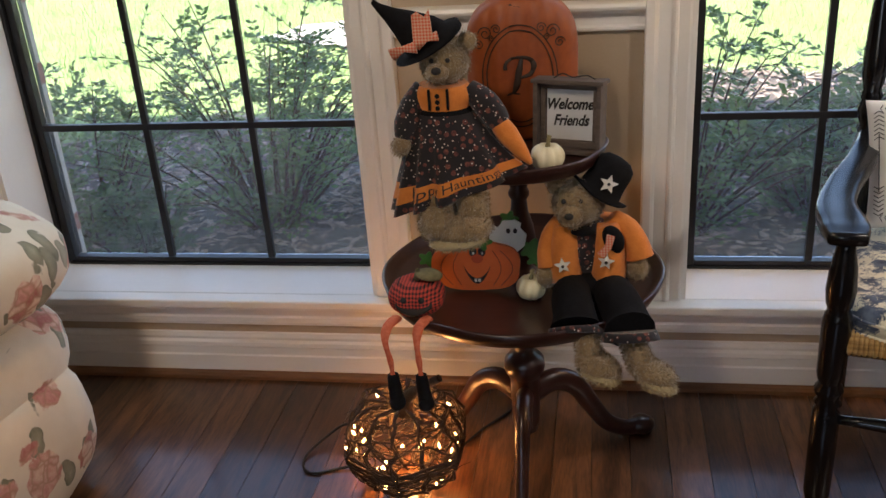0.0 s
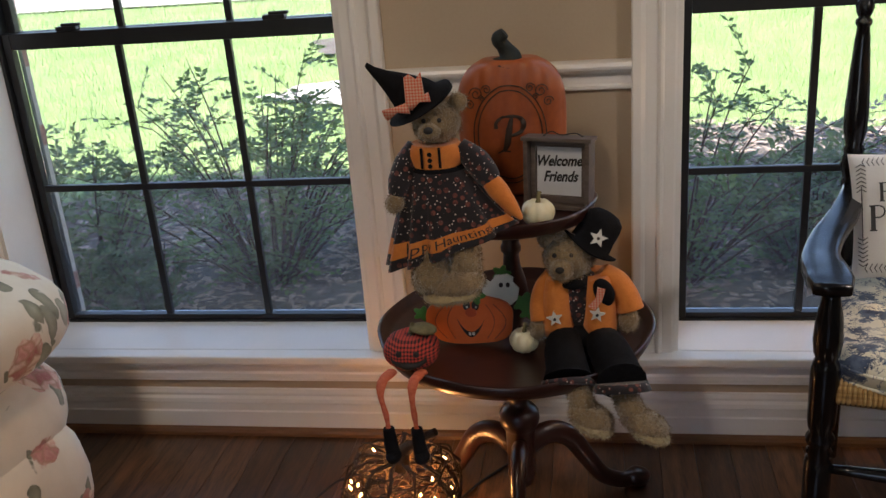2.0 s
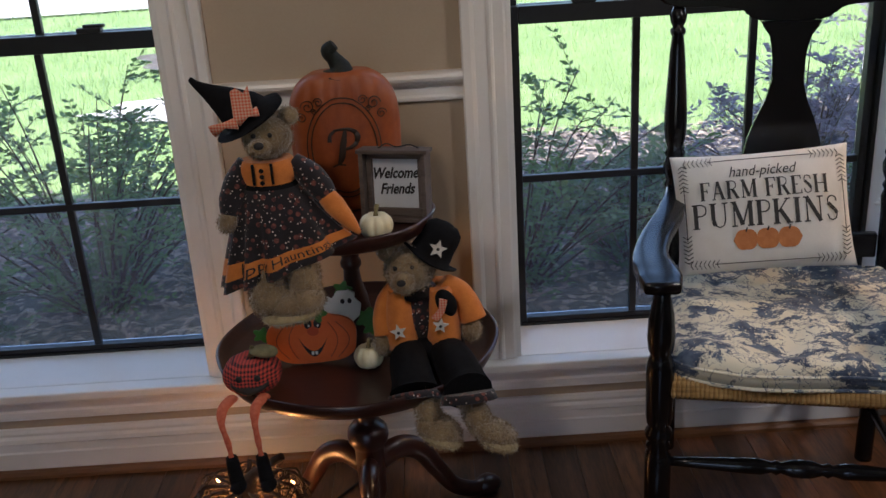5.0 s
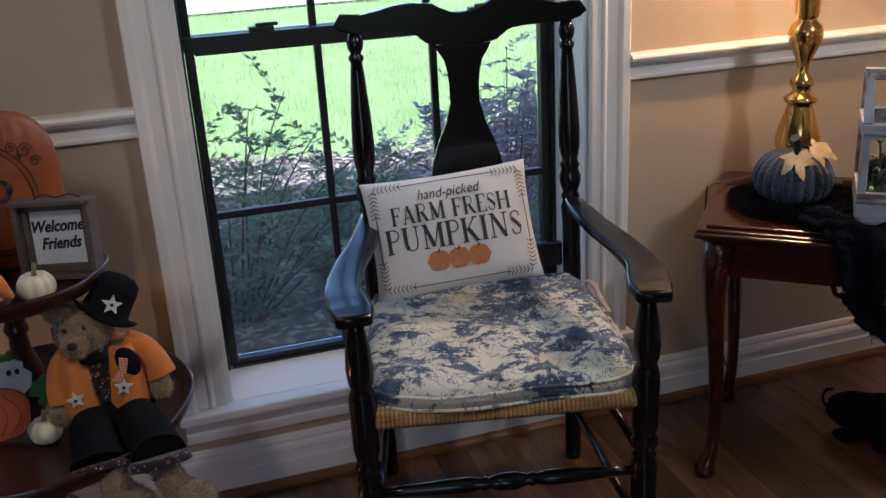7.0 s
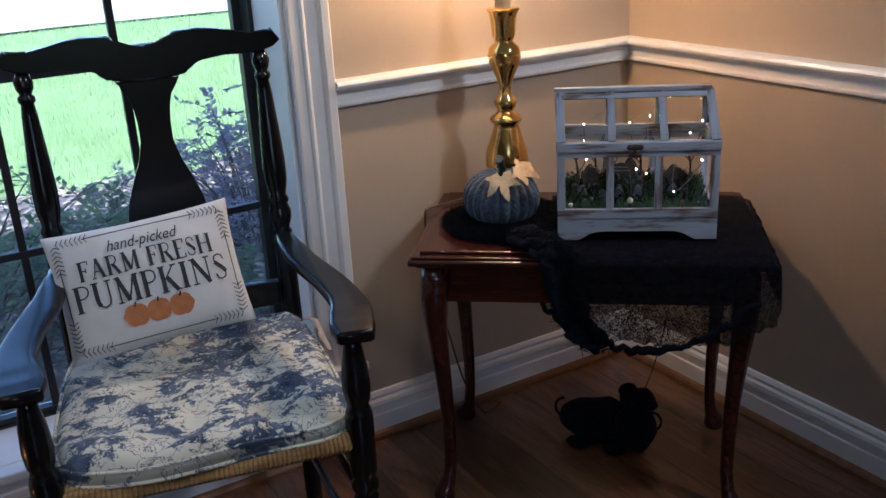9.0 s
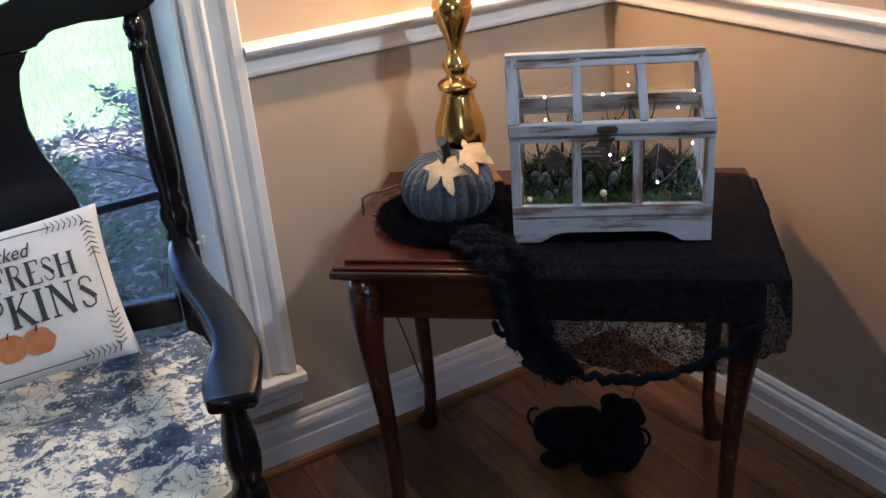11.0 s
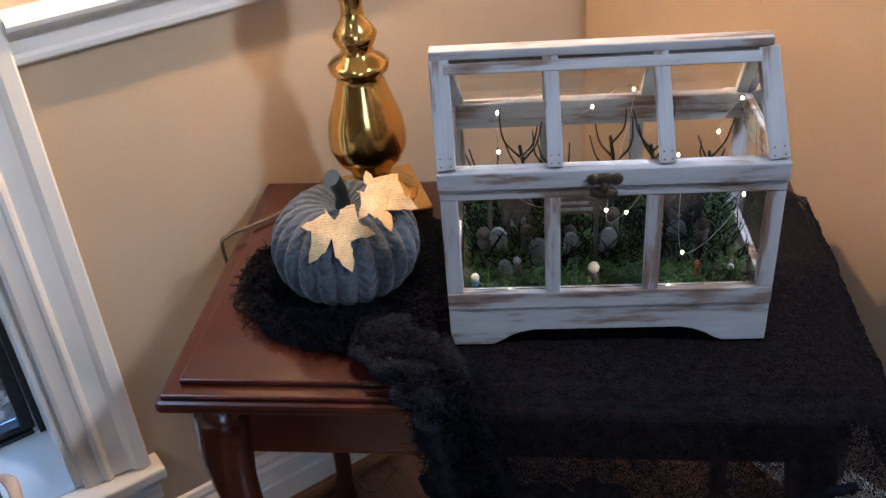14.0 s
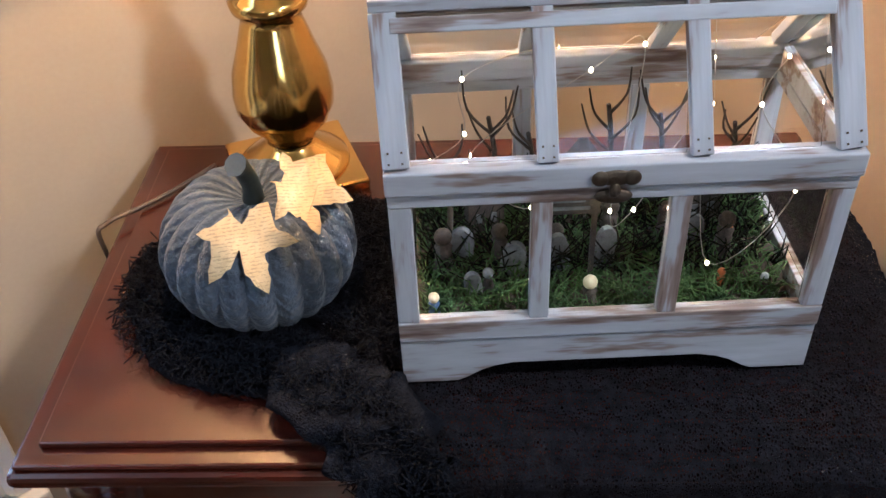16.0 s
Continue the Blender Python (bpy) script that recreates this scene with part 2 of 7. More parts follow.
pane_tree.links.new(veil_mix.outputs[0], pane_tree.nodes["Material Output"].inputs["Surface"])
OAK = wood("oak_floor_boards", (0.022, 0.009, 0.004), (0.20, 0.086, 0.034), "y", 24.0, 0.30, 0.45, 0.16, 0.6)
OAK_TRIM = wood("oak_shoe_moulding", (0.10, 0.045, 0.018), (0.21, 0.10, 0.04), "x", 22.0, 0.4)
BRICK = surface("red_brick", (0.20, 0.085, 0.06), (0.31, 0.15, 0.11), 25.0, 0.85, 0.6)
MORTAR = surface("mortar", (0.36, 0.34, 0.31), (0.45, 0.43, 0.39), 60.0, 0.9, 0.5)

NORTH, EAST, SOUTH, WEST, TOP = 2.21, 2.42, -2.6, -3.0, 2.6
HOLES = [(-1.115, -0.175), (0.545, 1.442)]
SILL, HEAD, DEEP = 0.236, 1.98, 0.30

# north wall with two openings
wall = setting("wall_north", "beige painted wall with two tall windows", "wall")
bm = bmesh.new()
xs = [WEST - 0.2, HOLES[0][0], HOLES[0][1], HOLES[1][0], HOLES[1][1], EAST + 0.2]
for i in range(5):
    w, c = xs[i + 1] - xs[i], (xs[i + 1] + xs[i]) / 2
    if i % 2 == 0:
        block(bm, (c, NORTH + 0.125, TOP / 2 - 0.2), (w, 0.25, TOP + 0.4))
        a, b = xs[i] + (0.07 if i else 0.0), xs[i + 1] - (0.07 if i < 4 else 0.0)
        block(bm, ((a + b) / 2, NORTH + 0.275, TOP / 2 - 0.2), (b - a, 0.05, TOP + 0.4))
    else:
        block(bm, (c, NORTH + 0.10, SILL / 2 - 0.211), (w, 0.20, SILL + 0.378))
        block(bm, (c, NORTH + 0.25, -0.15), (w, 0.10, 0.50))
        block(bm, (c, NORTH + DEEP / 2, (HEAD + TOP) / 2), (w, DEEP, TOP - HEAD))
part("plaster", bm, WALL_PAINT, wall)
for name, c, s, label in (
        ("wall_east", (EAST + 0.1, (NORTH + SOUTH) / 2, TOP / 2), (0.2, NORTH - SOUTH, TOP), "beige painted wall with a white chair rail"),
        ("wall_west", (WEST - 0.1, (NORTH + SOUTH) / 2, TOP / 2), (0.2, NORTH - SOUTH, TOP), "plain beige painted wall")):
    tagged(part(name, boxes((c, s)), WALL_PAINT), label, "wall", kind="structure")
tagged(part("ceiling", boxes((((EAST + WEST) / 2, (NORTH + SOUTH) / 2 + 0.05, TOP + 0.1), (EAST - WEST + 0.4, NORTH - SOUTH + 0.5, 0.196))), CEILING_PAINT), "plain white painted ceiling", "ceiling", kind="structure")
# unseen slab, added so that its shadow falls on the planting bed
tagged(part("roof", boxes((((EAST + WEST) / 2, 0.0, TOP + 0.35), (9.0, 6.3, 0.28))), surface("dark_shingle", (0.04, 0.035, 0.03), (0.08, 0.07, 0.06))), "unseen dark roof slab added to shade the bed outside", "roof", kind="structure")

# unseen rear wall; its opening is added to let daylight into the room
x0, x1 = EAST - 3.3, EAST - 2.2
bm = boxes((((WEST - 0.2 + x0) / 2, SOUTH - 0.1, TOP / 2), (x0 - WEST + 0.2, 0.2, TOP)), (((x1 + EAST + 0.2) / 2, SOUTH - 0.1, TOP / 2), (EAST + 0.2 - x1, 0.2, TOP)),
           (((x0 + x1) / 2, SOUTH - 0.1, 0.4), (x1 - x0, 0.2, 0.8)), (((x0 + x1) / 2, SOUTH - 0.1, (2.25 + TOP) / 2), (x1 - x0, 0.2, TOP - 2.25)))
tagged(part("wall_south", bm, WALL_PAINT), "plain unseen beige wall with an opening added to let in light", "wall", kind="structure")

# mouldings
BASE = [(0, 0.0), (0.016, 0.0), (0.016, 0.062), (0.013, 0.066), (0.013, 0.086), (0.016, 0.090), (0.014, 0.100), (0.008, 0.106), (0.010, 0.114), (0.006, 0.124), (0, 0.126)]
SHOE = [(0.016, 0.0), (0.032, 0.0), (0.031, 0.009), (0.026, 0.016), (0.016, 0.019)]
RAIL = [(0, 0.864), (0.010, 0.864), (0.013, 0.867), (0.013, 0.873), (0.009, 0.877), (0.009, 0.893), (0.012, 0.900), (0.020, 0.905), (0.029, 0.907), (0.035, 0.911), (0.037, 0.917), (0.034, 0.923), (0.027, 0.926), (0, 0.927)]
corner = [(WEST, NORTH), (EAST, NORTH), (EAST, SOUTH)]
tagged(part("baseboard", moulding(BASE, corner), TRIM_PAINT), "tall white stepped baseboard along the walls", "baseboard", kind="structure")
tagged(part("shoe_moulding", moulding(SHOE, corner), OAK_TRIM), "stained oak shoe moulding under the baseboard", "moulding", kind="structure")
CASE = 0.095
spans = [[(WEST, NORTH), (HOLES[0][0] - CASE, NORTH)], [(HOLES[0][1] + CASE, NORTH), (HOLES[1][0] - CASE, NORTH)], [(HOLES[1][1] + CASE, NORTH), (EAST, NORTH), (EAST, SOUTH)]]
for i, span in enumerate(spans):
    tagged(part("chair_rail_%d" % (i + 1), moulding(RAIL, span), TRIM_PAINT), "white moulded wooden chair rail on the beige wall", "chair rail", kind="structure")


def casing(x0, x1, z0, z1, side):
    """An upright board of stepped window casing, thicker towards its outer edge (side: -1 outer edge at x0, 1 at x1)."""
    bm = bmesh.new()
    w = x1 - x0
    face = [(0.0, 0.012), (0.06, 0.014), (0.28, 0.014), (0.31, 0.018), (0.36, 0.020), (0.41, 0.018), (0.44, 0.014), (0.70, 0.016), (0.74, 0.022), (0.80, 0.027), (0.97, 0.028), (1.0, 0.026)]
    prof = [(x0 + w * (a if side > 0 else 1 - a), NORTH - d) for a, d in face]
    prof = [(prof[0][0], NORTH + 0.0005)] + prof + [(prof[-1][0], NORTH + 0.0005)]
    lo = [bm.verts.new((x, y, z0)) for x, y in prof]
    hi = [bm.verts.new((x, y, z1)) for x, y in prof]
    k = len(prof)
    for i in range(k):
        bm.faces.new((lo[i], lo[(i + 1) % k], hi[(i + 1) % k], hi[i]))
    bm.faces.new(lo)
    bm.faces.new(hi)
    bmesh.ops.recalc_face_normals(bm, faces=bm.faces[:])
    return bm


def window(number, x0, x1):
    """A tall black double-hung window with grilles, white casing, sill and apron."""
    mid, w = (x0 + x1) / 2, x1 - x0
    win = setting("window_%d" % number, "tall black-framed double-hung window with grilles and white casing", "window")
    part("casing", casing(x0 - CASE, x0, SILL + 0.002, HEAD + 0.09, -1), TRIM_PAINT, win, "white moulded side casing")
    part("casing", casing(x1, x1 + CASE, SILL + 0.002, HEAD + 0.09, 1), TRIM_PAINT, win, "white moulded side casing")
    part("head_casing", boxes(((mid, NORTH - 0.009, HEAD + 0.045), (w - 0.002, 0.018, 0.09)), bevel=0.002), TRIM_PAINT, win)
    for x, s in ((x0, 1), (x1, -1)):
        part("jamb", boxes(((x + s * 0.006, NORTH + 0.078, (SILL + HEAD) / 2), (0.012, 0.158, HEAD - SILL))), TRIM_PAINT, win, "white painted jamb")
    part("window_sill", boxes(((mid, NORTH + 0.083, SILL - 0.0112), (w - 0.002, 0.166, 0.022)), ((mid, NORTH - 0.022, SILL - 0.011), (w + 2 * CASE + 0.03, 0.044, 0.022)), bevel=0.004), TRIM_PAINT, win, "glossy white window sill")
    prof = [(0, 0.152), (0.012, 0.153), (0.012, 0.160), (0.016, 0.164), (0.016, 0.175), (0.011, 0.179), (0.011, 0.186), (0.019, 0.190), (0.021, 0.200), (0.028, 0.206), (0.028, 0.2135), (0, 0.2138)]
    part("apron", moulding(prof, [(x0 - CASE - 0.005, NORTH), (x1 + CASE + 0.005, NORTH)]), TRIM_PAINT, win, "white moulded apron")
    # black frame and two sashes
    y = NORTH + 0.18
    a, b = x0 + 0.012, x1 - 0.012
    part("window_frame", boxes(((a + 0.005, y + 0.02, (SILL + HEAD) / 2), (0.010, 0.09, HEAD - SILL)), ((b - 0.005, y + 0.02, (SILL + HEAD) / 2), (0.010, 0.09, HEAD - SILL)),
                               ((mid, y + 0.01, SILL + 0.003), (b - a - 0.034, 0.06, 0.006)), ((mid, y + 0.02, HEAD - 0.008), (b - a - 0.034, 0.09, 0.016)), bevel=0.0015), BLACK_FRAME, win)
    a, b = a + 0.012, b - 0.012
    for name, low, high, yy in (("lower_sash", SILL + 0.007, 1.028, y), ("upper_sash", 0.992, HEAD - 0.018, y + 0.034)):
        rail = 0.013 if name == "lower_sash" else 0.036
        top = 0.040 if name == "lower_sash" else 0.03
        bm = boxes(((a + 0.010, yy, (low + high) / 2), (0.020, 0.028, high - low)), ((b - 0.010, yy, (low + high) / 2), (0.020, 0.028, high - low)),
                   (((a + b) / 2, yy, low + rail / 2), (b - a - 0.042, 0.028, rail)), (((a + b) / 2, yy, high - top / 2), (b - a - 0.042, 0.028, top)), bevel=0.002)
        sash = part(name, bm, BLACK_FRAME, win)
        ga, gb, gl, gh = a + 0.020, b - 0.020, low + rail, high - top
        rows = 2
        for k in (1, 2):
            part("muntin", boxes(((ga + (gb - ga) * k / 3, yy - 0.004, (gl + gh) / 2), (0.017, 0.016, gh - gl)), bevel=0.002), BLACK_FRAME, sash)
        part("muntin", boxes((((ga + gb) / 2, yy - 0.0045, (gl + gh) / 2), (gb - ga, 0.017, 0.017)), bevel=0.002), BLACK_FRAME, sash)
        for i in range(3):
            for j in range(rows):
                u0, u1 = ga + (gb - ga) * i / 3 + 0.002, ga + (gb - ga) * (i + 1) / 3 - 0.002
                v0, v1 = gl + (gh - gl) * j / rows + 0.002, gl + (gh - gl) * (j + 1) / rows - 0.002
                pane = part("pane", boxes((((u0 + u1) / 2, yy + 0.008, (v0 + v1) / 2), (u1 - u0, 0.003, v1 - v0))), PANE, sash)
                pane.visible_shadow = False
    for k in (0.2, 0.8):
        bm = boxes(((a + (b - a) * k, y - 0.004, 1.034), (0.055, 0.026, 0.012)), ((a + (b - a) * k + 0.012, y - 0.008, 1.043), (0.05, 0.012, 0.008)), bevel=0.003)
        part("sash_lock", bm, BLACK_FRAME, win, "small black sash lock")
    return win


window(1, *HOLES[0])
window(2, *HOLES[1])

# brick outside the openings
outside = setting("brick_wall_outside", "red brick house wall outside round the windows", "brick wall")
me = None
for x0, x1 in ((HOLES[0][0] - 0.28, HOLES[0][0] - 0.056), (HOLES[0][1] + 0.056, HOLES[0][1] + 0.28), (HOLES[1][0] - 0.28, HOLES[1][0] - 0.056), (HOLES[1][1] + 0.056, HOLES[1][1] + 0.28)):
    part("mortar_bed", boxes((((x0 + x1) / 2, NORTH + DEEP + 0.05, 0.90), (x1 - x0 - 0.012, 0.085, 2.4))), MORTAR, outside)
    for k in range(32):
        z = -0.25 + 0.0745 * k
        if me is None:
            ob = part("brick", boxes(((0, 0, 0), (0.212, 0.095, 0.062)), bevel=0.004), BRICK, outside)
            me = ob.data
        else:
            ob = new("brick", me)
            ob.parent = outside
        ob.matrix_basis = pose((x0 + x1) / 2 + rnd.uniform(-0.002, 0.002), NORTH + DEEP + 0.05, z)

# ---- outside ----
GRASS_BASE = surface("lawn_soil_and_grass", (0.14, 0.22, 0.06), (0.27, 0.37, 0.13), 2.0, 0.9, 0.5, 30.0)
GRASS = surface("grass_blades", (0.20, 0.31, 0.10), (0.38, 0.50, 0.21), 6.0, 0.7, 0.1)
MULCH = surface("dark_mulch", (0.045, 0.036, 0.030), (0.20, 0.17, 0.145), 34.0, 0.95, 1.0, 8.0)
LITTER = surface("dry_leaf_litter", (0.10, 0.07, 0.055), (0.60, 0.48, 0.38), 12.0, 0.9, 0.2)
def leaf_skin(name, dark, light):
    """A thin leaf that lets some light through."""
    n = Nodes(name)
    col = n.ramp(n.noise(14, 3), (0.3, dark), (0.7, light))
    m = n.done(col, 0.5)
    t = n.add("ShaderNodeBsdfTranslucent")
    n.link(col, t.inputs["Color"])
    mix = n.add("ShaderNodeMixShader", Fac=0.45)
    n.link(n.p.outputs[0], mix.inputs[1])
    n.link(t.outputs[0], mix.inputs[2])
    n.link(mix.outputs[0], n.tree.nodes["Material Output"].inputs["Surface"])
    return m


LEAF = leaf_skin("shrub_leaves", (0.09, 0.155, 0.045), (0.20, 0.30, 0.10))
LEAF_DARK = leaf_skin("dark_shrub_leaves", (0.07, 0.12, 0.045), (0.15, 0.22, 0.085))
PURPLE = leaf_skin("purple_shrub_leaves", (0.13, 0.11, 0.15), (0.42, 0.35, 0.46))
TWIG = surface("brown_twigs", (0.05, 0.03, 0.018), (0.12, 0.075, 0.045), 60.0, 0.8, 0.3)
# pale colour imitates ground that the sun overexposes to white
BRIGHT_GROUND = surface("bright_sunlit_ground", (0.42, 0.38, 0.34), (0.58, 0.54, 0.49), 30.0, 0.9, 0.6)
BARK = surface("tree_bark", (0.06, 0.045, 0.035), (0.16, 0.12, 0.09), 18.0, 0.9, 0.8)
G = -0.25


def level(x, y):
    return G + 0.06 * max(0.0, y - 5.0) ** 0.9 + 0.03 * noise.noise((x * 0.5, y * 0.5, 3))


def sheet(x0, x1, y0, y1, nx, ny, lift=0.0):
    bm = bmesh.new()
    g = [[bm.verts.new((x, y, level(x, y) + lift)) for x in (x0 + (x1 - x0) * i / nx for i in range(nx + 1))] for y in (y0 + (y1 - y0) * j / ny for j in range(ny + 1))]
    for j in range(ny):
        for i in range(nx):
            bm.faces.new((g[j][i], g[j][i + 1], g[j + 1][i + 1], g[j + 1][i])).smooth = True
    return bm


bm = sheet(-40, 40, 2.45, 60, 120, 120)
ground = tagged(part("ground", bm, GRASS_BASE), "sunlit green lawn rising gently from the house", "lawn", kind="structure")
far = bmesh.new()
for x0, x1, y0, y1 in ((-900, 900, 58, 900), (-900, 900, -900, -8), (-900, -38, -8, 60), (38, 900, -8, 60), (-38, 38, -8, 2.6)):
    far.faces.new([far.verts.new((x, y, -0.45 if y < 50 else 1.5)) for x, y in ((x0, y0), (x1, y0), (x1, y1), (x0, y1))])
tagged(part("far_ground", far, GRASS_BASE), "grass land reaching away all round the house", "ground", kind="structure")


def bed_edge(x):
    return 5.35 + 0.5 * math.sin(x * 0.9 + 1.0) + 0.25 * math.sin(x * 2.3) + 0.55 * max(0.0, x - 1.0)


bm = bmesh.new()
cols = []
for i in range(91):
    x = -9 + 0.2 * i
    cols.append([bm.verts.new((x, y, level(x, y) + 0.02 + 0.012 * noise.noise((x * 6, y * 6, 0)))) for y in (2.46 + (bed_edge(x) - 2.46) * j / 24 for j in range(25))])
for a, b in zip(cols, cols[1:]):
    for j in range(24):
        bm.faces.new((a[j], b[j], b[j + 1], a[j + 1])).smooth = True
tagged(part("mulch_bed", bm, MULCH), "dark mulch planting bed under the windows", "mulch bed", kind="structure")

bm = bmesh.new()
ring = [bm.verts.new((-1.30 + 0.95 * math.cos(a) * (1 + 0.25 * noise.noise((math.cos(a) * 2, math.sin(a) * 2, 1))), 8.9 + 0.62 * math.sin(a) * (1 + 0.25 * noise.noise((math.cos(a) * 2, math.sin(a) * 2, 1))), 0.0)) for a in (2 * math.pi * i / 40 for i in range(40))]
for v in ring:
    v.co.z = level(v.co.x, v.co.y) + 0.05
bm.faces.new(ring)
tagged(part("far_mulch_ring", bm, MULCH), "dark mulch island out in the lawn", "mulch bed", kind="structure")
# patch of overexposed sunny ground, its brightness put into the pale colour
bm = bmesh.new()
ring = [bm.verts.new((-1.15 + 0.95 * math.cos(a) * (1 + 0.3 * noise.noise((math.cos(a) * 3, math.sin(a) * 3, 4))), 7.15 + 0.42 * math.sin(a) * (1 + 0.3 * noise.noise((math.cos(a) * 3, math.sin(a) * 3, 4))), 0.0)) for a in (2 * math.pi * i / 40 for i in range(40))]
for v in ring:
    v.co.z = level(v.co.x, v.co.y) + 0.035
bm.faces.new(ring)
tagged(part("bare_patch", bm, BRIGHT_GROUND), "pale patch in the lawn, coloured to look like overexposed sunny ground", "bare ground", kind="structure")
# added pale strip that gives the overexposed white beyond the lawn
bm = sheet(-40, 40, 12.2, 30.0, 60, 20, 0.03)
tagged(part("driveway", bm, BRIGHT_GROUND), "pale strip beyond the lawn, added for its overexposed white", "driveway", kind="structure")


def chips(count, x0, x1, y0, y1, size, tall, seed, lift, inside=None):
    """Many small leaves or blades strewn over the ground."""
    r = random.Random(seed)
    vs, fs = [], []
    for _ in range(count):
        x, y = r.uniform(x0, x1), r.uniform(y0, y1)
        if inside and not inside(x, y):
            continue
        z = level(x, y) + lift
        a, s = r.uniform(0, 6.283), size * r.uniform(0.5, 1.3)
        c, d = math.cos(a), math.sin(a)
        n = len(vs)
        if tall:
            lx, ly = r.uniform(-0.5, 0.5) * s, r.uniform(-0.5, 0.5) * s
            vs += [(x - c * 0.004, y - d * 0.004, z - 0.01), (x + c * 0.004, y + d * 0.004, z - 0.01), (x + lx, y + ly, z + s)]
            fs.append((n, n + 1, n + 2))
        else:
            t1, t2 = r.uniform(-0.25, 0.25) * s, r.uniform(0, 0.35) * s
            vs += [(x - c * s, y - d * s, z), (x + d * s * 0.45, y - c * s * 0.45, z + t2), (x + c * s, y + d * s, z + t1 + 0.004), (x - d * s * 0.45, y + c * s * 0.45, z + t2)]
            fs.append((n, n + 1, n + 2, n + 3))
    me = bpy.data.meshes.new("chips")
    me.from_pydata(vs, [], fs)
    return me


me = chips(90000, -9, 9, 4.6, 15, 0.075, True, 1, 0.0, lambda x, y: y > bed_edge(x) - 0.1 and ((x + 1.30) / 0.92) ** 2 + ((y - 8.9) / 0.58) ** 2 > 0.8 + 0.4 * noise.noise((x * 4, y * 4, 0)) and ((x + 1.15) / 0.92) ** 2 + ((y - 7.15) / 0.4) ** 2 > 0.7 + 0.6 * noise.noise((x * 5, y * 5, 3)) and y < 12.6 + 0.5 * noise.noise((x * 1.5, 0, 8)))
me.materials.append(GRASS)
tagged(new("grass", me), "bright green grass blades of the lawn", "grass", kind="stuff")
me = chips(26000, -5, 6, 2.5, 7.0, 0.032, False, 2, 0.032, lambda x, y: y < bed_edge(x) + 0.1)
me.materials.append(LITTER)
tagged(new("leaf_litter", me), "dry brown leaves strewn on the mulch", "leaves", kind="stuff")


def shrub(x, y, height, spread, count, leaf, size, seed, label, droop=0.35, category="shrub"):
    """A loose shrub: arching stems from the ground, twigs and single leaves in pairs along them."""
    r = random.Random(seed)
    z0 = level(x, y)
    bush = thing("shrub", pose(x, y, z0), label, category, "shrubs in the bed")
    bm = bmesh.new()
    vs, fs = [], []

    def leafy(p, way, s):
        side = way.cross(Vector((0, 0, 1)))
        side = side.normalized() if side.length > 1e-3 else Vector((1, 0, 0))
        up = side.cross(way).normalized()
        for k in (-1, 1):
            q = (side * k * r.uniform(0.6, 1.0) + way * r.uniform(0.2, 0.9) + up * r.uniform(-0.5, 0.5)).normalized()
            w = q.cross(up + Vector((r.uniform(-.6, .6), r.uniform(-.6, .6), 0))).normalized()
            ln = s * r.uniform(0.7, 1.25)
            n = len(vs)
            vs.extend([p, p + q * ln * 0.45 + w * ln * 0.27, p + q * ln, p + q * ln * 0.45 - w * ln * 0.27])
            fs.append((n, n + 1, n + 2, n + 3))

    stems = max(7, count // 130)
    made = 0
    for i in range(stems):
        a = r.uniform(0, 6.283)
        out = spread * r.uniform(0.15, 1.0)
        h = height * r.uniform(0.55, 1.0) * (1.05 - 0.45 * out / spread)
        tip = Vector((math.cos(a) * out, math.sin(a) * out * 0.8, h))
        base = Vector((math.cos(a) * 0.06, math.sin(a) * 0.06, -0.02))
        mid = base.lerp(tip, 0.5) + Vector((0, 0, h * droop * 0.5))
        line = spline([base, mid, tip], 8)
        tube(line, [0.006, 0.0015], 5, bm)
        per = count // stems
        for j in range(per // 14):
            u = r.uniform(0.06, 1.0)
            p = line[min(int(u * (len(line) - 1)), len(line) - 2)]
            d = Vector((r.gauss(0, 1), r.gauss(0, 1), r.uniform(-0.1, 0.9))).normalized()
            ln = r.uniform(0.10, 0.26) * min(height, 1.0)
            twig = [p, p + d * ln * 0.5 + Vector((0, 0, 0.01)), p + d * ln - Vector((0, 0, 0.03 * droop))]
            tube(twig, [0.0018, 0.0008], 4, bm)
            for k in range(7):
                t = (k + 0.6) / 7
                q = twig[0].lerp(twig[1], t * 2) if t < 0.5 else twig[1].lerp(twig[2], t * 2 - 1)
                leafy(q, d, size)
    part("stem", bm, TWIG, bush)
    me = bpy.data.meshes.new("leaves")
    me.from_pydata(vs, [], fs)
    me.materials.append(leaf)
    ob = new("leaves", me)
    ob.parent = bush
    return bush


shrub(-1.00, 3.75, 1.08, 1.0, 6200, LEAF, 0.036, 11, "green arching shrub with small oval leaves")
shrub(-1.75, 3.60, 0.88, 0.62, 4080, LEAF, 0.037, 12, "green arching shrub with small oval leaves")
shrub(-0.42, 4.35, 0.62, 0.55, 6240, LEAF_DARK, 0.034, 13, "low dark green dense shrub")
shrub(-2.6, 4.3, 0.7, 0.6, 5280, LEAF_DARK, 0.039, 14, "low dark green dense shrub")
shrub(-1.38, 3.35, 0.44, 0.34, 2200, LEAF_DARK, 0.030, 21, "low dark green dense shrub")
shrub(0.66, 3.70, 0.98, 0.95, 4800, LEAF, 0.036, 15, "green arching shrub with small oval leaves")
shrub(1.20, 3.90, 0.58, 0.55, 6240, LEAF_DARK, 0.034, 16, "low dark green dense shrub")
shrub(1.45, 3.35, 0.48, 0.42, 2700, LEAF_DARK, 0.032, 17, "low dark green dense shrub")
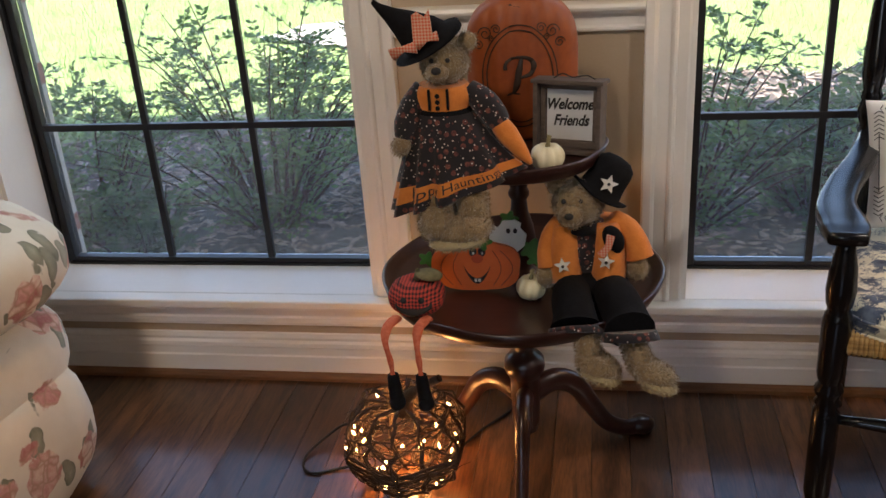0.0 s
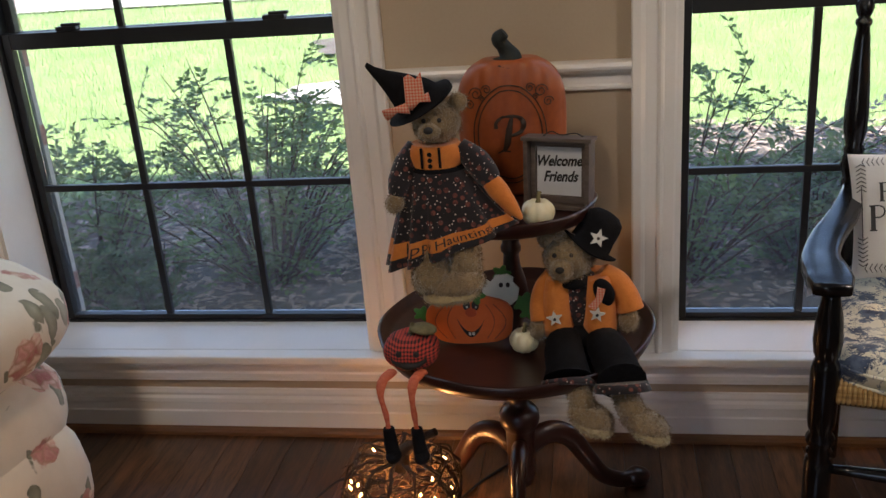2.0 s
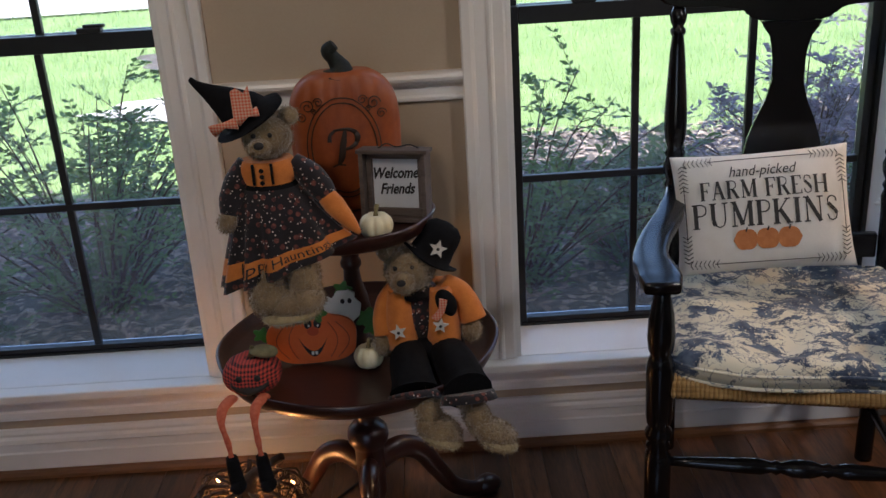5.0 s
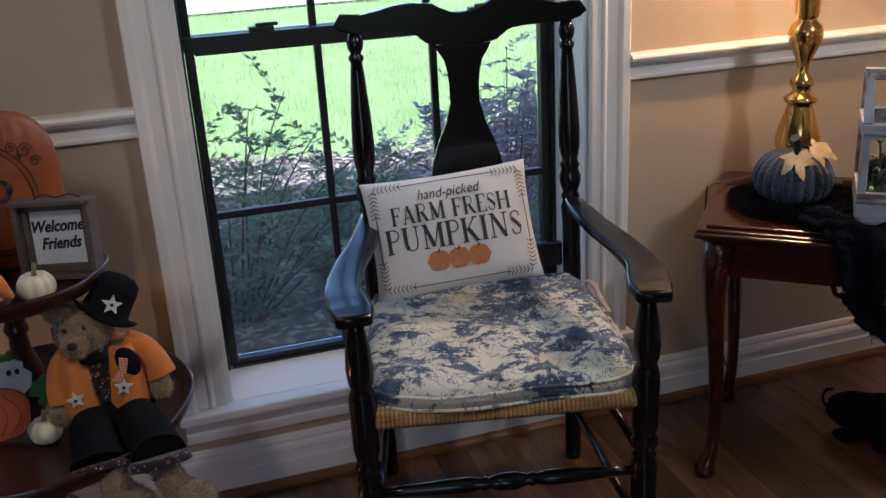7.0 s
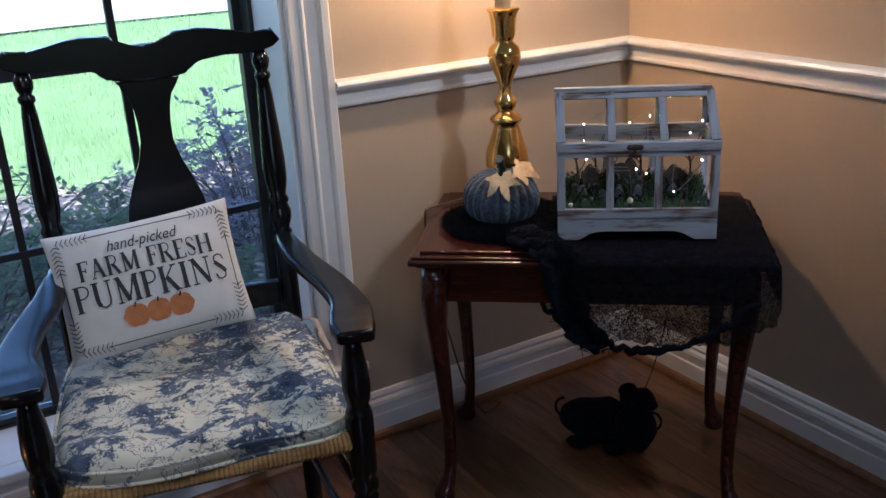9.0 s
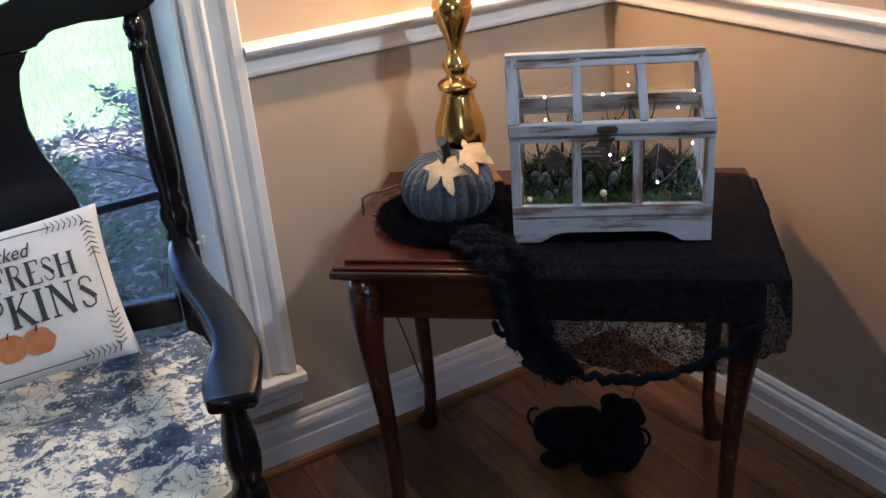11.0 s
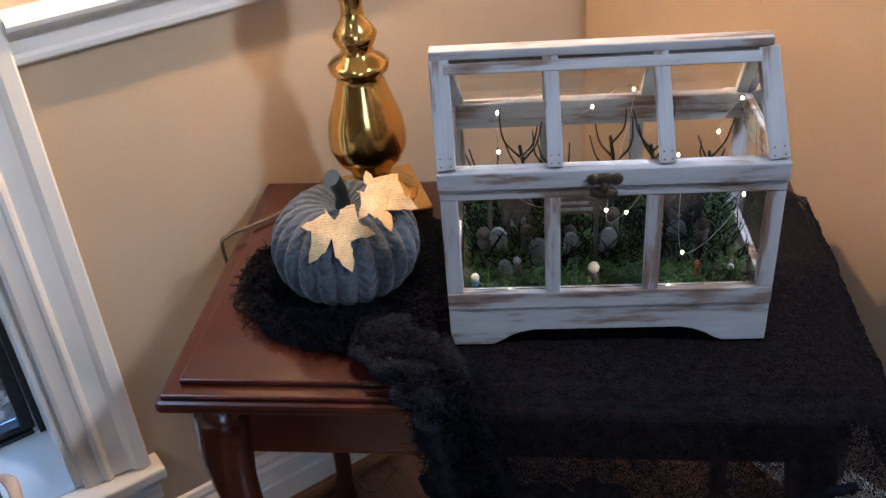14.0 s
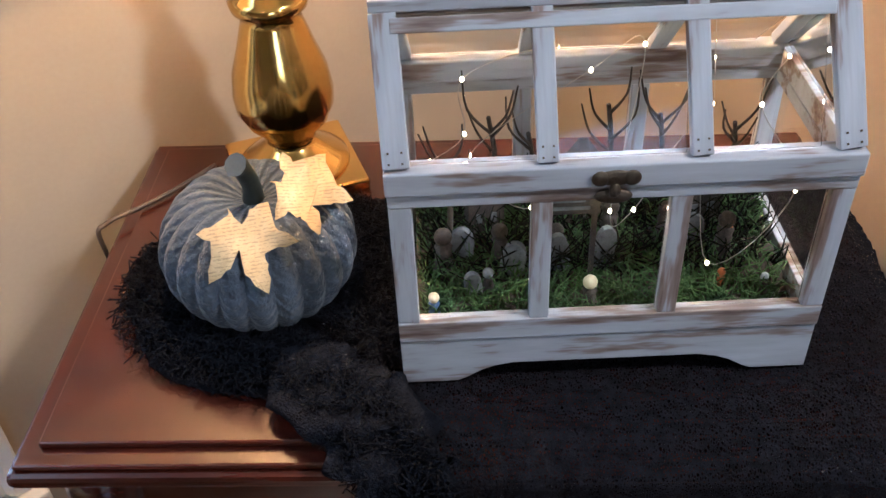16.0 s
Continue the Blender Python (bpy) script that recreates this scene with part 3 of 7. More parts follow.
shrub(2.10, 4.45, 0.86, 0.80, 6800, PURPLE, 0.036, 18, "purple-leaved shrub beside the lawn")
shrub(3.30, 5.20, 1.0, 0.8, 8160, PURPLE, 0.041, 19, "purple-leaved shrub beside the lawn")
shrub(2.05, 3.55, 0.6, 0.5, 5280, LEAF_DARK, 0.034, 20, "low dark green dense shrub")

# ---- floor boards ----
floor = setting("floor", "varnished reddish-brown oak floor boards with dark grain", "floor")
part("subfloor", boxes((((EAST + WEST) / 2, (NORTH + SOUTH) / 2, -0.06), (EAST - WEST, NORTH - SOUTH, 0.09))), surface("dark_gap", (0.01, 0.006, 0.004), (0.02, 0.012, 0.008)), floor)
board_mesh, far_boards, count = {}, bmesh.new(), 0
W = 0.083
fr = random.Random(5)
for i in range(int((EAST - WEST) / W)):
    x = EAST - W * (i + 0.5)
    y = NORTH - 0.001
    while y > SOUTH:
        n = fr.choice((5, 7, 8, 10, 12))
        ln = min(n * 0.12, y - SOUTH)
        if y > 0.75 and x > -1.7 and count < 300 and ln == n * 0.12:
            if n not in board_mesh:
                b = boxes(((0, 0, -0.0085), (W - 0.0012, ln - 0.0012, 0.017)))
                ob = part("floor_board", b, OAK, floor)
                board_mesh[n] = ob.data
            else:
                ob = new("floor_board", board_mesh[n])
                ob.parent = floor
            ob.matrix_basis = pose(x, y - ln / 2, fr.uniform(-0.0003, 0.0))
            count += 1
        else:
            block(far_boards, (x, y - ln / 2, -0.0085), (W - 0.0012, ln - 0.0012, 0.017))
        y -= ln
tagged(part("floor_boards_beyond", far_boards, OAK, floor), kind="stuff")

# ---- furniture ----
MAHOGANY = wood("red_mahogany", (0.016, 0.0035, 0.0025), (0.068, 0.013, 0.006), "x", 16.0, 0.24, 0.25, 0.10)
DARK_MAHOGANY = wood("dark_mahogany", (0.016, 0.005, 0.004), (0.045, 0.014, 0.010), "x", 16.0, 0.34, 0.15, 0.08)
BLACK_PAINT = surface("glossy_black_paint", (0.003, 0.003, 0.004), (0.006, 0.006, 0.007), 14.0, 0.22, 0.06, coat=0.15, spec=0.30)
RUSH = None
n = Nodes("woven_rush")
f = n.noise(90, 3, 0.6, n.stretch(0.15, 1, 1))
RUSH = n.done(n.ramp(f, (0.3, (0.20, 0.11, 0.03)), (0.7, (0.50, 0.31, 0.11))), 0.75, f, 0.7, 0.002)
BRASS = surface("polished_brass", (0.62, 0.38, 0.10), (0.80, 0.53, 0.17), 20.0, 0.16, 0.03, metal=1.0)
IVORY = surface("ivory_candle_sleeve", (0.75, 0.68, 0.52), (0.82, 0.76, 0.62), 20.0, 0.5, 0.05)
SHADE = surface("cream_lamp_shade", (0.70, 0.62, 0.46), (0.78, 0.70, 0.55), 30.0, 0.8, 0.2)
CORD = surface("black_cord", (0.01, 0.01, 0.01), (0.02, 0.02, 0.02), 60.0, 0.6, 0.1)


def side_table():
    """A mahogany tea table with a moulded top, apron and four cabriole legs; its corner and size from the plan."""
    t = thing("side_table", pose(1.934, 1.798, 0, 0, 0, -40.5), "red mahogany side table with cabriole legs in the corner", "table")
    hw, hd = 0.361, 0.2285
    top = part("tabletop", boxes(((0, 0, 0.6085), (2 * hw - 0.012, 2 * hd - 0.012, 0.006)), bevel=0.0025), MAHOGANY, t)
    part("edge_moulding", boxes(((0, 0, 0.598), (2 * hw, 2 * hd, 0.0145)), bevel=0.005), MAHOGANY, top)
    part("under_moulding", boxes(((0, 0, 0.5865), (2 * hw - 0.03, 2 * hd - 0.03, 0.008)), bevel=0.003), MAHOGANY, top)
    part("raised_field", boxes(((0, 0, 0.615), (2 * hw - 0.046, 2 * hd - 0.046, 0.007)), bevel=0.002), MAHOGANY, top)
    for y in (-1, 1):
        part("apron", boxes(((0, y * (hd - 0.050), 0.540), (2 * hw - 0.13, 0.018, 0.084)), ((0, y * (hd - 0.047), 0.577), (2 * hw - 0.13, 0.022, 0.010)), bevel=0.002), MAHOGANY, t)
    for x in (-1, 1):
        part("apron", boxes(((x * (hw - 0.050), 0, 0.540), (0.018, 2 * hd - 0.13, 0.084)), bevel=0.002), MAHOGANY, t)
    bm = bmesh.new()
    rows = [(0.5825, 0.000, 0.031), (0.545, 0.004, 0.033), (0.50, 0.010, 0.030), (0.45, 0.010, 0.025), (0.38, 0.004, 0.020), (0.28, -0.004, 0.0165), (0.18, -0.009, 0.0145), (0.10, -0.009, 0.0135), (0.055, -0.003, 0.0145), (0.03, 0.008, 0.020), (0.013, 0.013, 0.025), (0.0, 0.013, 0.021)]
    tube([(o * 0.72, -o * 0.72, z) for z, o, r in rows], [r for z, o, r in rows], 14, bm)
    leg = part("leg", bm, MAHOGANY, t, smooth=True, m=pose(hw - 0.052, -(hd - 0.052), 0))
    for x, y, a in ((-1, -1, -90), (-1, 1, 180), (1, 1, 90)):
        ob = new("leg", leg.data)
        ob.parent, ob.matrix_basis = t, pose(x * (hw - 0.052), y * (hd - 0.052), 0, 0, 0, a)
    return t


side_table()


def brass_lamp():
    t = thing("table_lamp", pose(1.893, 2.04, 0.619, 0, 0, -40.5), "tall turned brass candlestick lamp on the side table", "lamp")
    bm = boxes(((0, 0, 0.006), (0.128, 0.128, 0.012)), bevel=0.003)
    part("foot_plate", bm, BRASS, t, m=pose(0, 0, 0, 0, 0, 21))
    prof = [(0.058, 0.012), (0.057, 0.016), (0.050, 0.021), (0.038, 0.029), (0.027, 0.038), (0.024, 0.042), (0.027, 0.048), (0.028, 0.052), (0.041, 0.065), (0.049, 0.082), (0.050, 0.097), (0.047, 0.120), (0.037, 0.149), (0.030, 0.172), (0.027, 0.180), (0.036, 0.186), (0.038, 0.194), (0.034, 0.199), (0.022, 0.206), (0.019, 0.214), (0.024, 0.222), (0.027, 0.231), (0.022, 0.241), (0.014, 0.252), (0.013, 0.268), (0.020, 0.288), (0.033, 0.316), (0.038, 0.338), (0.034, 0.356), (0.022, 0.366), (0.020, 0.371), (0.024, 0.375), (0.026, 0.382), (0.030, 0.420), (0.033, 0.432), (0.037, 0.436), (0.037, 0.441), (0.020, 0.442)]
    part("stem", turned(prof, 40), BRASS, t)
    part("candle_sleeve", turned([(0.018, 0.4425), (0.018, 0.635), (0.012, 0.637)], 24), IVORY, t, "ivory candle sleeve")
    # open above and below
    rims = [[Vector((r * math.cos(a), r * math.sin(a), z)) for a in (2 * math.pi * i / 40 for i in range(40))] for r, z in ((0.145, 0.685), (0.10, 0.88), (0.098, 0.88), (0.143, 0.685), (0.145, 0.685))]
    bm = loft(bmesh.new(), rims, 0, False)
    part("shade", bm, SHADE, t, "cream fabric shade")
    part("bulb", turned([(0.0, 0.745), (0.012, 0.750), (0.02, 0.777), (0.012, 0.805), (0.0, 0.815)], 16), glow("warm_bulb", (1.0, 0.65, 0.32), 6.0), t, "lit warm bulb")
    return t


brass_lamp()
line = spline([(1.83, 2.10, 0.6245), (1.78, 2.09, 0.6235), (1.735, 2.085, 0.6235), (1.70, 2.086, 0.6215), (1.690, 2.088, 0.60), (1.72, 2.13, 0.45), (1.80, 2.19, 0.22), (1.83, 2.172, 0.08), (1.86, 2.13, 0.004), (1.93, 2.15, 0.004)], 8)
tagged(part("lamp_cord", tube(line, 0.0025, 6), surface("brown_cord", (0.05, 0.03, 0.02), (0.09, 0.06, 0.04))), "thin brown lamp cord falling behind the table", "cord")


def armchair():
    """A black Queen Anne armchair with a vase splat, turned posts and a rush seat."""
    t = thing("armchair", pose(1.11, 2.098, 0, 0, 0, -13), "glossy black wooden armchair with vase-shaped splat and rush seat", "chair")
    B = BLACK_PAINT
    lean = lambda z: 0.0 if z < 0.45 else 0.055 * ((z - 0.45) / 0.6) ** 1.1 + 0.0
    # crest rail: a yoke with two humps, ears at its ends
    half = [(0.0, 1.052), (0.022, 1.056), (0.045, 1.066), (0.058, 1.080), (0.066, 1.082), (0.085, 1.082), (0.107, 1.084), (0.14, 1.080), (0.175, 1.072), (0.205, 1.066), (0.225, 1.062), (0.240, 1.064), (0.248, 1.071), (0.254, 1.062), (0.264, 1.048), (0.250, 1.036), (0.225, 1.028), (0.19, 1.027), (0.15, 1.028), (0.105, 1.026), (0.092, 1.021), (0.088, 1.010), (0.072, 1.004), (0.060, 0.996), (0.0, 0.994)]
    out = half + [(-x, z) for x, z in half[-2:0:-1]]
    part("crest_rail", plate(out, 0.024, None, pose(0, 0.038, 0), bevel=0.004), B, t)
    half = [(0.060, 0.9955), (0.050, 0.985), (0.040, 0.965), (0.031, 0.94), (0.028, 0.91), (0.031, 0.875), (0.041, 0.835), (0.058, 0.795), (0.074, 0.75), (0.080, 0.71), (0.078, 0.67), (0.066, 0.62), (0.052, 0.58), (0.048, 0.545)]
    part("splat", plate(half[::-1] + [(-x, z) for x, z in half], 0.014, None, pose(0, 0.030, 0), bevel=0.003), B, t)
    part("back_rail", boxes(((0, 0.010, 0.525), (0.40, 0.022, 0.055)), bevel=0.005), B, t)
    # back posts
    prof = [(0.019, 0.0), (0.019, 0.02), (0.020, 0.40), (0.020, 0.60), (0.022, 0.63), (0.017, 0.645), (0.021, 0.655), (0.016, 0.665), (0.023, 0.685), (0.024, 0.70), (0.018, 0.715), (0.022, 0.724), (0.017, 0.735), (0.023, 0.765), (0.024, 0.80), (0.021, 0.86), (0.015, 0.945), (0.012, 0.97), (0.016, 0.975), (0.016, 0.983), (0.011, 0.988), (0.016, 0.998), (0.018, 1.010), (0.014, 1.022), (0.011, 1.029)]
    bm = turned(prof, 16)
    for v in bm.verts:
        v.co.y += lean(v.co.z)
    post = part("back_post", bm, B, t, m=pose(-0.222, 0, 0))
    ob = new("back_post", post.data)
    ob.parent, ob.matrix_basis = t, pose(0.222, 0, 0)
    # front legs, turned, up to the arms
    prof = [(0.016, 0.0), (0.020, 0.012), (0.021, 0.05), (0.017, 0.09), (0.023, 0.11), (0.024, 0.20), (0.024, 0.29), (0.018, 0.300), (0.023, 0.309), (0.017, 0.318), (0.024, 0.328), (0.025, 0.338), (0.018, 0.350), (0.022, 0.357), (0.024, 0.37), (0.025, 0.47), (0.022, 0.485), (0.018, 0.495), (0.022, 0.503), (0.025, 0.53), (0.022, 0.57), (0.015, 0.608), (0.012, 0.622)]
    bm = turned(prof, 16)
    leg = part("front_leg", bm, B, t, m=pose(-0.252, -0.478, 0))
    ob = new("front_leg", leg.data)
    ob.parent, ob.matrix_basis = t, pose(0.252, -0.478, 0)
    # arms: flat, sweeping out and ending in a rounded paddle
    for s in (-1, 1):
        line = spline([(s * 0.222, 0.0, 0.652), (s * 0.222, -0.07, 0.655), (s * 0.235, -0.17, 0.648), (s * 0.262, -0.28, 0.640), (s * 0.272, -0.38, 0.636), (s * 0.258, -0.46, 0.634), (s * 0.252, -0.515, 0.636)], 8)
        part("arm", tube(line, [0.016, 0.020, 0.025, 0.028, 0.029, 0.031, 0.037, 0.038, 0.030], 20, None, 0, 0.36, (0, 0, 1), 0.35), B, t, smooth=True)
    # stretchers
    spindle = [(0.008, 0.0), (0.010, 0.06), (0.014, 0.14), (0.015, 0.18), (0.010, 0.20), (0.014, 0.208), (0.010, 0.216), (0.016, 0.235), (0.017, 0.252), (0.016, 0.269), (0.010, 0.288), (0.014, 0.296), (0.010, 0.304), (0.015, 0.324), (0.014, 0.364), (0.010, 0.444), (0.008, 0.504)]
    part("front_stretcher", turned(spindle, 14, None, pose(-0.252, -0.478, 0.275, 0, 90, 0)), B, t)
    part("seat_rail", tube([(-0.25, -0.475, 0.418), (0.25, -0.475, 0.418)], 0.012, 10), B, t)
    part("back_stretcher", tube([(-0.222, 0, 0.25), (0.222, 0, 0.25)], 0.010, 10), B, t)
    for s in (-1, 1):
        for z in (0.14, 0.30):
            part("side_stretcher", tube([(s * 0.252, -0.478, z), (s * 0.222, 0.0, z)], [0.009, 0.012, 0.009], 10), B, t)
        part("seat_rail", tube([(s * 0.25, -0.475, 0.422), (s * 0.222, 0.0, 0.422)], 0.012, 10), B, t)
    # woven seat: rush strands laid over the rails
    bm = bmesh.new()
    for i in range(58):
        u = -0.232 + 0.464 * (i + 0.5) / 58
        a = abs(u) / 0.232
        d = 0.235 * (1 - a)
        z = 0.442 - 0.004 * (1 - a)
        tube([(u, -0.478, 0.410), (u, -0.496, 0.424), (u, -0.487, 0.442), (u * 0.98, -0.45, 0.446 + rnd.uniform(-0.001, 0.001)), (u * 0.97, -0.47 + d + 0.01, z)], 0.0046, 6, bm)
        tube([(u * 0.9, 0.018, 0.424), (u * 0.9, 0.006, 0.440), (u * 0.9, -0.24 + 0.235 * a, z)], 0.0044, 5, bm)
    for s in (-1, 1):
        for i in range(46):
            v = -0.465 + 0.455 * (i + 0.5) / 46
            w = 0.25 + (0.222 - 0.25) * (v + 0.475) / 0.475
            a = 1 - abs(v + 0.235) / 0.235
            tube([(s * (w + 0.016), v, 0.422), (s * (w + 0.004), v, 0.440), (s * (w - a * 0.235), v, 0.441 - 0.003 * a)], 0.0048, 5, bm)
    tagged(part("rush_seat", bm, RUSH, t, "woven golden rush seat"), kind="stuff")
    return t


armchair()

# ---- sofa ----
n = Nodes("floral_slipcover")


def bent(scale, amount):
    """Object space, pushed about by noise."""
    w = n.add("ShaderNodeTexNoise", Scale=scale, Detail=2.0)
    n.link(n.co, w.inputs["Vector"])
    k = n.add("ShaderNodeVectorMath")
    k.operation = "SCALE"
    k.inputs["Scale"].default_value = amount
    n.link(w.outputs["Color"], k.inputs[0])
    s = n.add("ShaderNodeVectorMath")
    n.link(n.co, s.inputs[0])
    n.link(k.outputs[0], s.inputs[1])
    return s.outputs[0]


def chance(scale, co):
    """One random value for each cell."""
    v = n.add("ShaderNodeTexVoronoi", Scale=scale)
    n.link(co, v.inputs["Vector"])
    k = n.add("ShaderNodeSeparateColor")
    n.link(v.outputs["Color"], k.inputs[0])
    return k.outputs[0]


warp = bent(14, 0.05)
bloom = n.cells(8.5, co=warp)
petal = n.mix(n.ramp(n.cells(34, "DISTANCE_TO_EDGE", co=warp), (0.0, 0.8), (0.16, 0.0)), n.ramp(n.math("ADD", n.math("MULTIPLY", chance(34, warp), 0.6), n.math("MULTIPLY", n.noise(70, 3), 0.4)), (0.2, (0.40, 0.13, 0.11)), (0.42, (0.60, 0.32, 0.26)), (0.62, (0.74, 0.60, 0.47)), (0.85, (0.50, 0.20, 0.17))), (0.40, 0.22, 0.14))
isrose = n.math("MULTIPLY", n.ramp(n.math("ADD", bloom, n.math("MULTIPLY", n.noise(38, 3), 0.20)), (0.50, 1.0), (0.53, 0.0)), n.ramp(chance(8.5, warp), (0.22, 0.0), (0.23, 1.0)))
blade = n.stretch(1, 1.5, 0.75, (30, 40, 20), warp)
rib = n.cells(15, "DISTANCE_TO_EDGE", co=blade)
leafcol = n.mix(n.ramp(n.noise(60, 3), (0.4, 0.0), (0.6, 0.7)), n.ramp(n.cells(15, co=blade), (0.05, (0.34, 0.33, 0.23)), (0.35, (0.19, 0.19, 0.12)), (0.5, (0.10, 0.105, 0.065))), (0.25, 0.24, 0.17))
isleaf = n.math("MULTIPLY", n.math("MULTIPLY", n.ramp(n.math("ADD", n.cells(15, co=blade), n.math("MULTIPLY", n.noise(30, 2), 0.24)), (0.53, 1.0), (0.56, 0.0)), n.ramp(chance(15, blade), (0.52, 0.0), (0.53, 1.0))), n.ramp(bloom, (0.68, 1.0), (0.72, 0.0)))
cream = n.ramp(n.noise(12, 4), (0.3, (0.66, 0.59, 0.47)), (0.7, (0.74, 0.68, 0.56)))
FLORAL = n.done(n.mix(isrose, n.mix(isleaf, cream, leafcol), petal), 0.85, n.math("ADD", n.noise(420, 2), n.math("MULTIPLY", n.noise(14, 3), 3.0)), 0.25, 0.003, sheen=0.2)


def sofa():
    """The rolled arm and seat of a slipcovered sofa that runs away to the west."""
    t = thing("sofa", pose(-1.136, 1.60, 0, 0, 0, 10), "cream floral slipcovered sofa with rolled arm", "sofa")
    bm = bmesh.new()
    blob(bm, (0.225, -0.02, 0.545), (0.205, 0.30, 0.115), 0, (0, 6, -22), 0.012, 32, 20, 0.8, 9)
    part("rolled_arm", bm, FLORAL, t)
    bm = bmesh.new()
    blob(bm, (0.215, -0.06, 0.33), (0.16, 0.30, 0.125), 0, (0, 0, -22), 0.012, 32, 20, 0.7, 9)
    part("arm_panel", bm, FLORAL, t)
    bm = bmesh.new()
    blob(bm, (0.183, -0.10, 0.17), (0.20, 0.33, 0.17), 0, (0, 0, -22), 0.014, 32, 20, 0.55, 9)
    part("skirt_panel", bm, FLORAL, t)
    bm = bmesh.new()
    blob(bm, (-0.75, -0.05, 0.20), (0.86, 0.42, 0.20), 0, (0, 0, -10), 0.01, 32, 20, 0.4, 6)
    part("base", bm, FLORAL, t)
    bm = bmesh.new()
    blob(bm, (-0.75, -0.08, 0.46), (0.80, 0.38, 0.09), 0, (0, 0, -10), 0.01, 32, 20, 0.5, 6)
    part("seat_cushion", bm, FLORAL, t)
    return t


sofa()


def pedestal_table():
    """A two-tier mahogany pie table: dished scalloped lower top, small upper tier, turned column, three legs."""
    t = thing("pedestal_table", pose(0.21, 1.865, 0), "dark mahogany two-tier tripod table with raised rims", "table")
    M = DARK_MAHOGANY

    def tray(r, z, rim, waves):
        prof = [(0.0, z - 0.016), (r * 0.9, z - 0.016), (r * 0.97, z - 0.010), (r, z + 0.004), (r + 0.004, z + rim), (r, z + rim + 0.003), (r - 0.005, z + rim), (r - 0.012, z + 0.003), (r - 0.022, z), (0.0, z)]
        bm = turned(prof, 72)
        for v in bm.verts:
            d = math.hypot(v.co.x, v.co.y)
            if d > r * 0.9:
                a = math.atan2(v.co.y, v.co.x)
                k = 1 + waves * math.cos(8 * a) * (d / r - 0.9) * 10
                v.co.x *= k
                v.co.y *= k
        return bm
    part("lower_top", tray(0.268, 0.463, 0.018, 0.006), M, t, "dished tabletop with a pale worn rim")
    part("upper_tier", tray(0.160, 0.722, 0.014, 0.012), M, t)
    prof = [(0.035, 0.463), (0.036, 0.472), (0.024, 0.480), (0.020, 0.495), (0.026, 0.52), (0.030, 0.545), (0.026, 0.57), (0.017, 0.60), (0.015, 0.625), (0.020, 0.632), (0.020, 0.640), (0.016, 0.648), (0.022, 0.672), (0.034, 0.690), (0.045, 0.7055)]
    part("upper_column", turned(prof, 24), M, t)
    prof = [(0.010, 0.100), (0.024, 0.105), (0.029, 0.13), (0.030, 0.232), (0.034, 0.240), (0.040, 0.250), (0.042, 0.262), (0.040, 0.276), (0.032, 0.286), (0.021, 0.294), (0.019, 0.303), (0.026, 0.318), (0.033, 0.345), (0.030, 0.378), (0.021, 0.405), (0.024, 0.414), (0.028, 0.422), (0.022, 0.430), (0.034, 0.438), (0.05, 0.4465)]
    part("column", turned(prof, 24), M, t)
    bm = tube(spline([(0.015, 0, 0.190), (0.065, 0, 0.205), (0.115, 0, 0.180), (0.155, 0, 0.118), (0.195, 0, 0.058), (0.240, 0, 0.028), (0.278, 0, 0.022)], 7), [0.019, 0.018, 0.016, 0.014, 0.013, 0.013, 0.015], 14, None, 0, 1.45)
    blob(bm, (0.285, 0, 0.022), (0.032, 0.024, 0.022), 0, (0, 0, 0), 0.004, 14, 10)
    leg = part("leg", bm, M, t, m=pose(0, 0, 0, 0, 0, 31))
    for a in (151, 271):
        ob = new("leg", leg.data)
        ob.parent, ob.matrix_basis = t, pose(0, 0, 0, 0, 0, a)
    return t


pedestal_table()
# unseen fixtures: an added fill light, and a pendant placed from the table's shadows
t = thing("ceiling_fill_light", pose(-0.33, 0.15, 2.60), "unseen brass ceiling spotlight added as fill for the left side", "lamp")
part("canopy", turned([(0.0, 0.0), (0.05, -0.002), (0.05, -0.012), (0.012, -0.02), (0.010, -0.06)], 24), BRASS, t)
t = thing("pendant_light", pose(2.30, 0.56, 2.60), "brass pendant light on a thin rod", "lamp")
part("canopy", turned([(0.0, 0.0), (0.05, -0.002), (0.05, -0.012), (0.012, -0.02), (0.005, -0.03)], 24), BRASS, t)
part("rod", turned([(0.004, -0.03), (0.004, -0.46), (0.014, -0.465), (0.014, -0.50), (0.0, -0.502)], 12), BRASS, t)

# ---- decorations on the pedestal table ----
FUR = surface("tan_plush", (0.15, 0.098, 0.045), (0.33, 0.235, 0.12), 45.0, 0.95, 1.0, 5.0, distance=0.004, sheen=0.6)
FUR_PALE = surface("pale_plush", (0.34, 0.27, 0.14), (0.46, 0.37, 0.21), 60.0, 0.95, 0.6, 5.0, sheen=0.4)
BLACK_CLOTH = surface("black_felt", (0.003, 0.003, 0.004), (0.008, 0.008, 0.010), 80.0, 0.95, 0.5, 5.0, spec=0.2)
ORANGE_CLOTH = surface("orange_felt", (0.52, 0.15, 0.02), (0.66, 0.22, 0.035), 60.0, 0.9, 0.5, 6.0, sheen=0.2)
WHITE_FELT = surface("white_felt", (0.62, 0.60, 0.55), (0.72, 0.70, 0.65), 60.0, 0.9, 0.3)
ORANGE_PAINT = surface("orange_paint", (0.70, 0.12, 0.018), (0.80, 0.165, 0.028), 20.0, 0.5, 0.1)
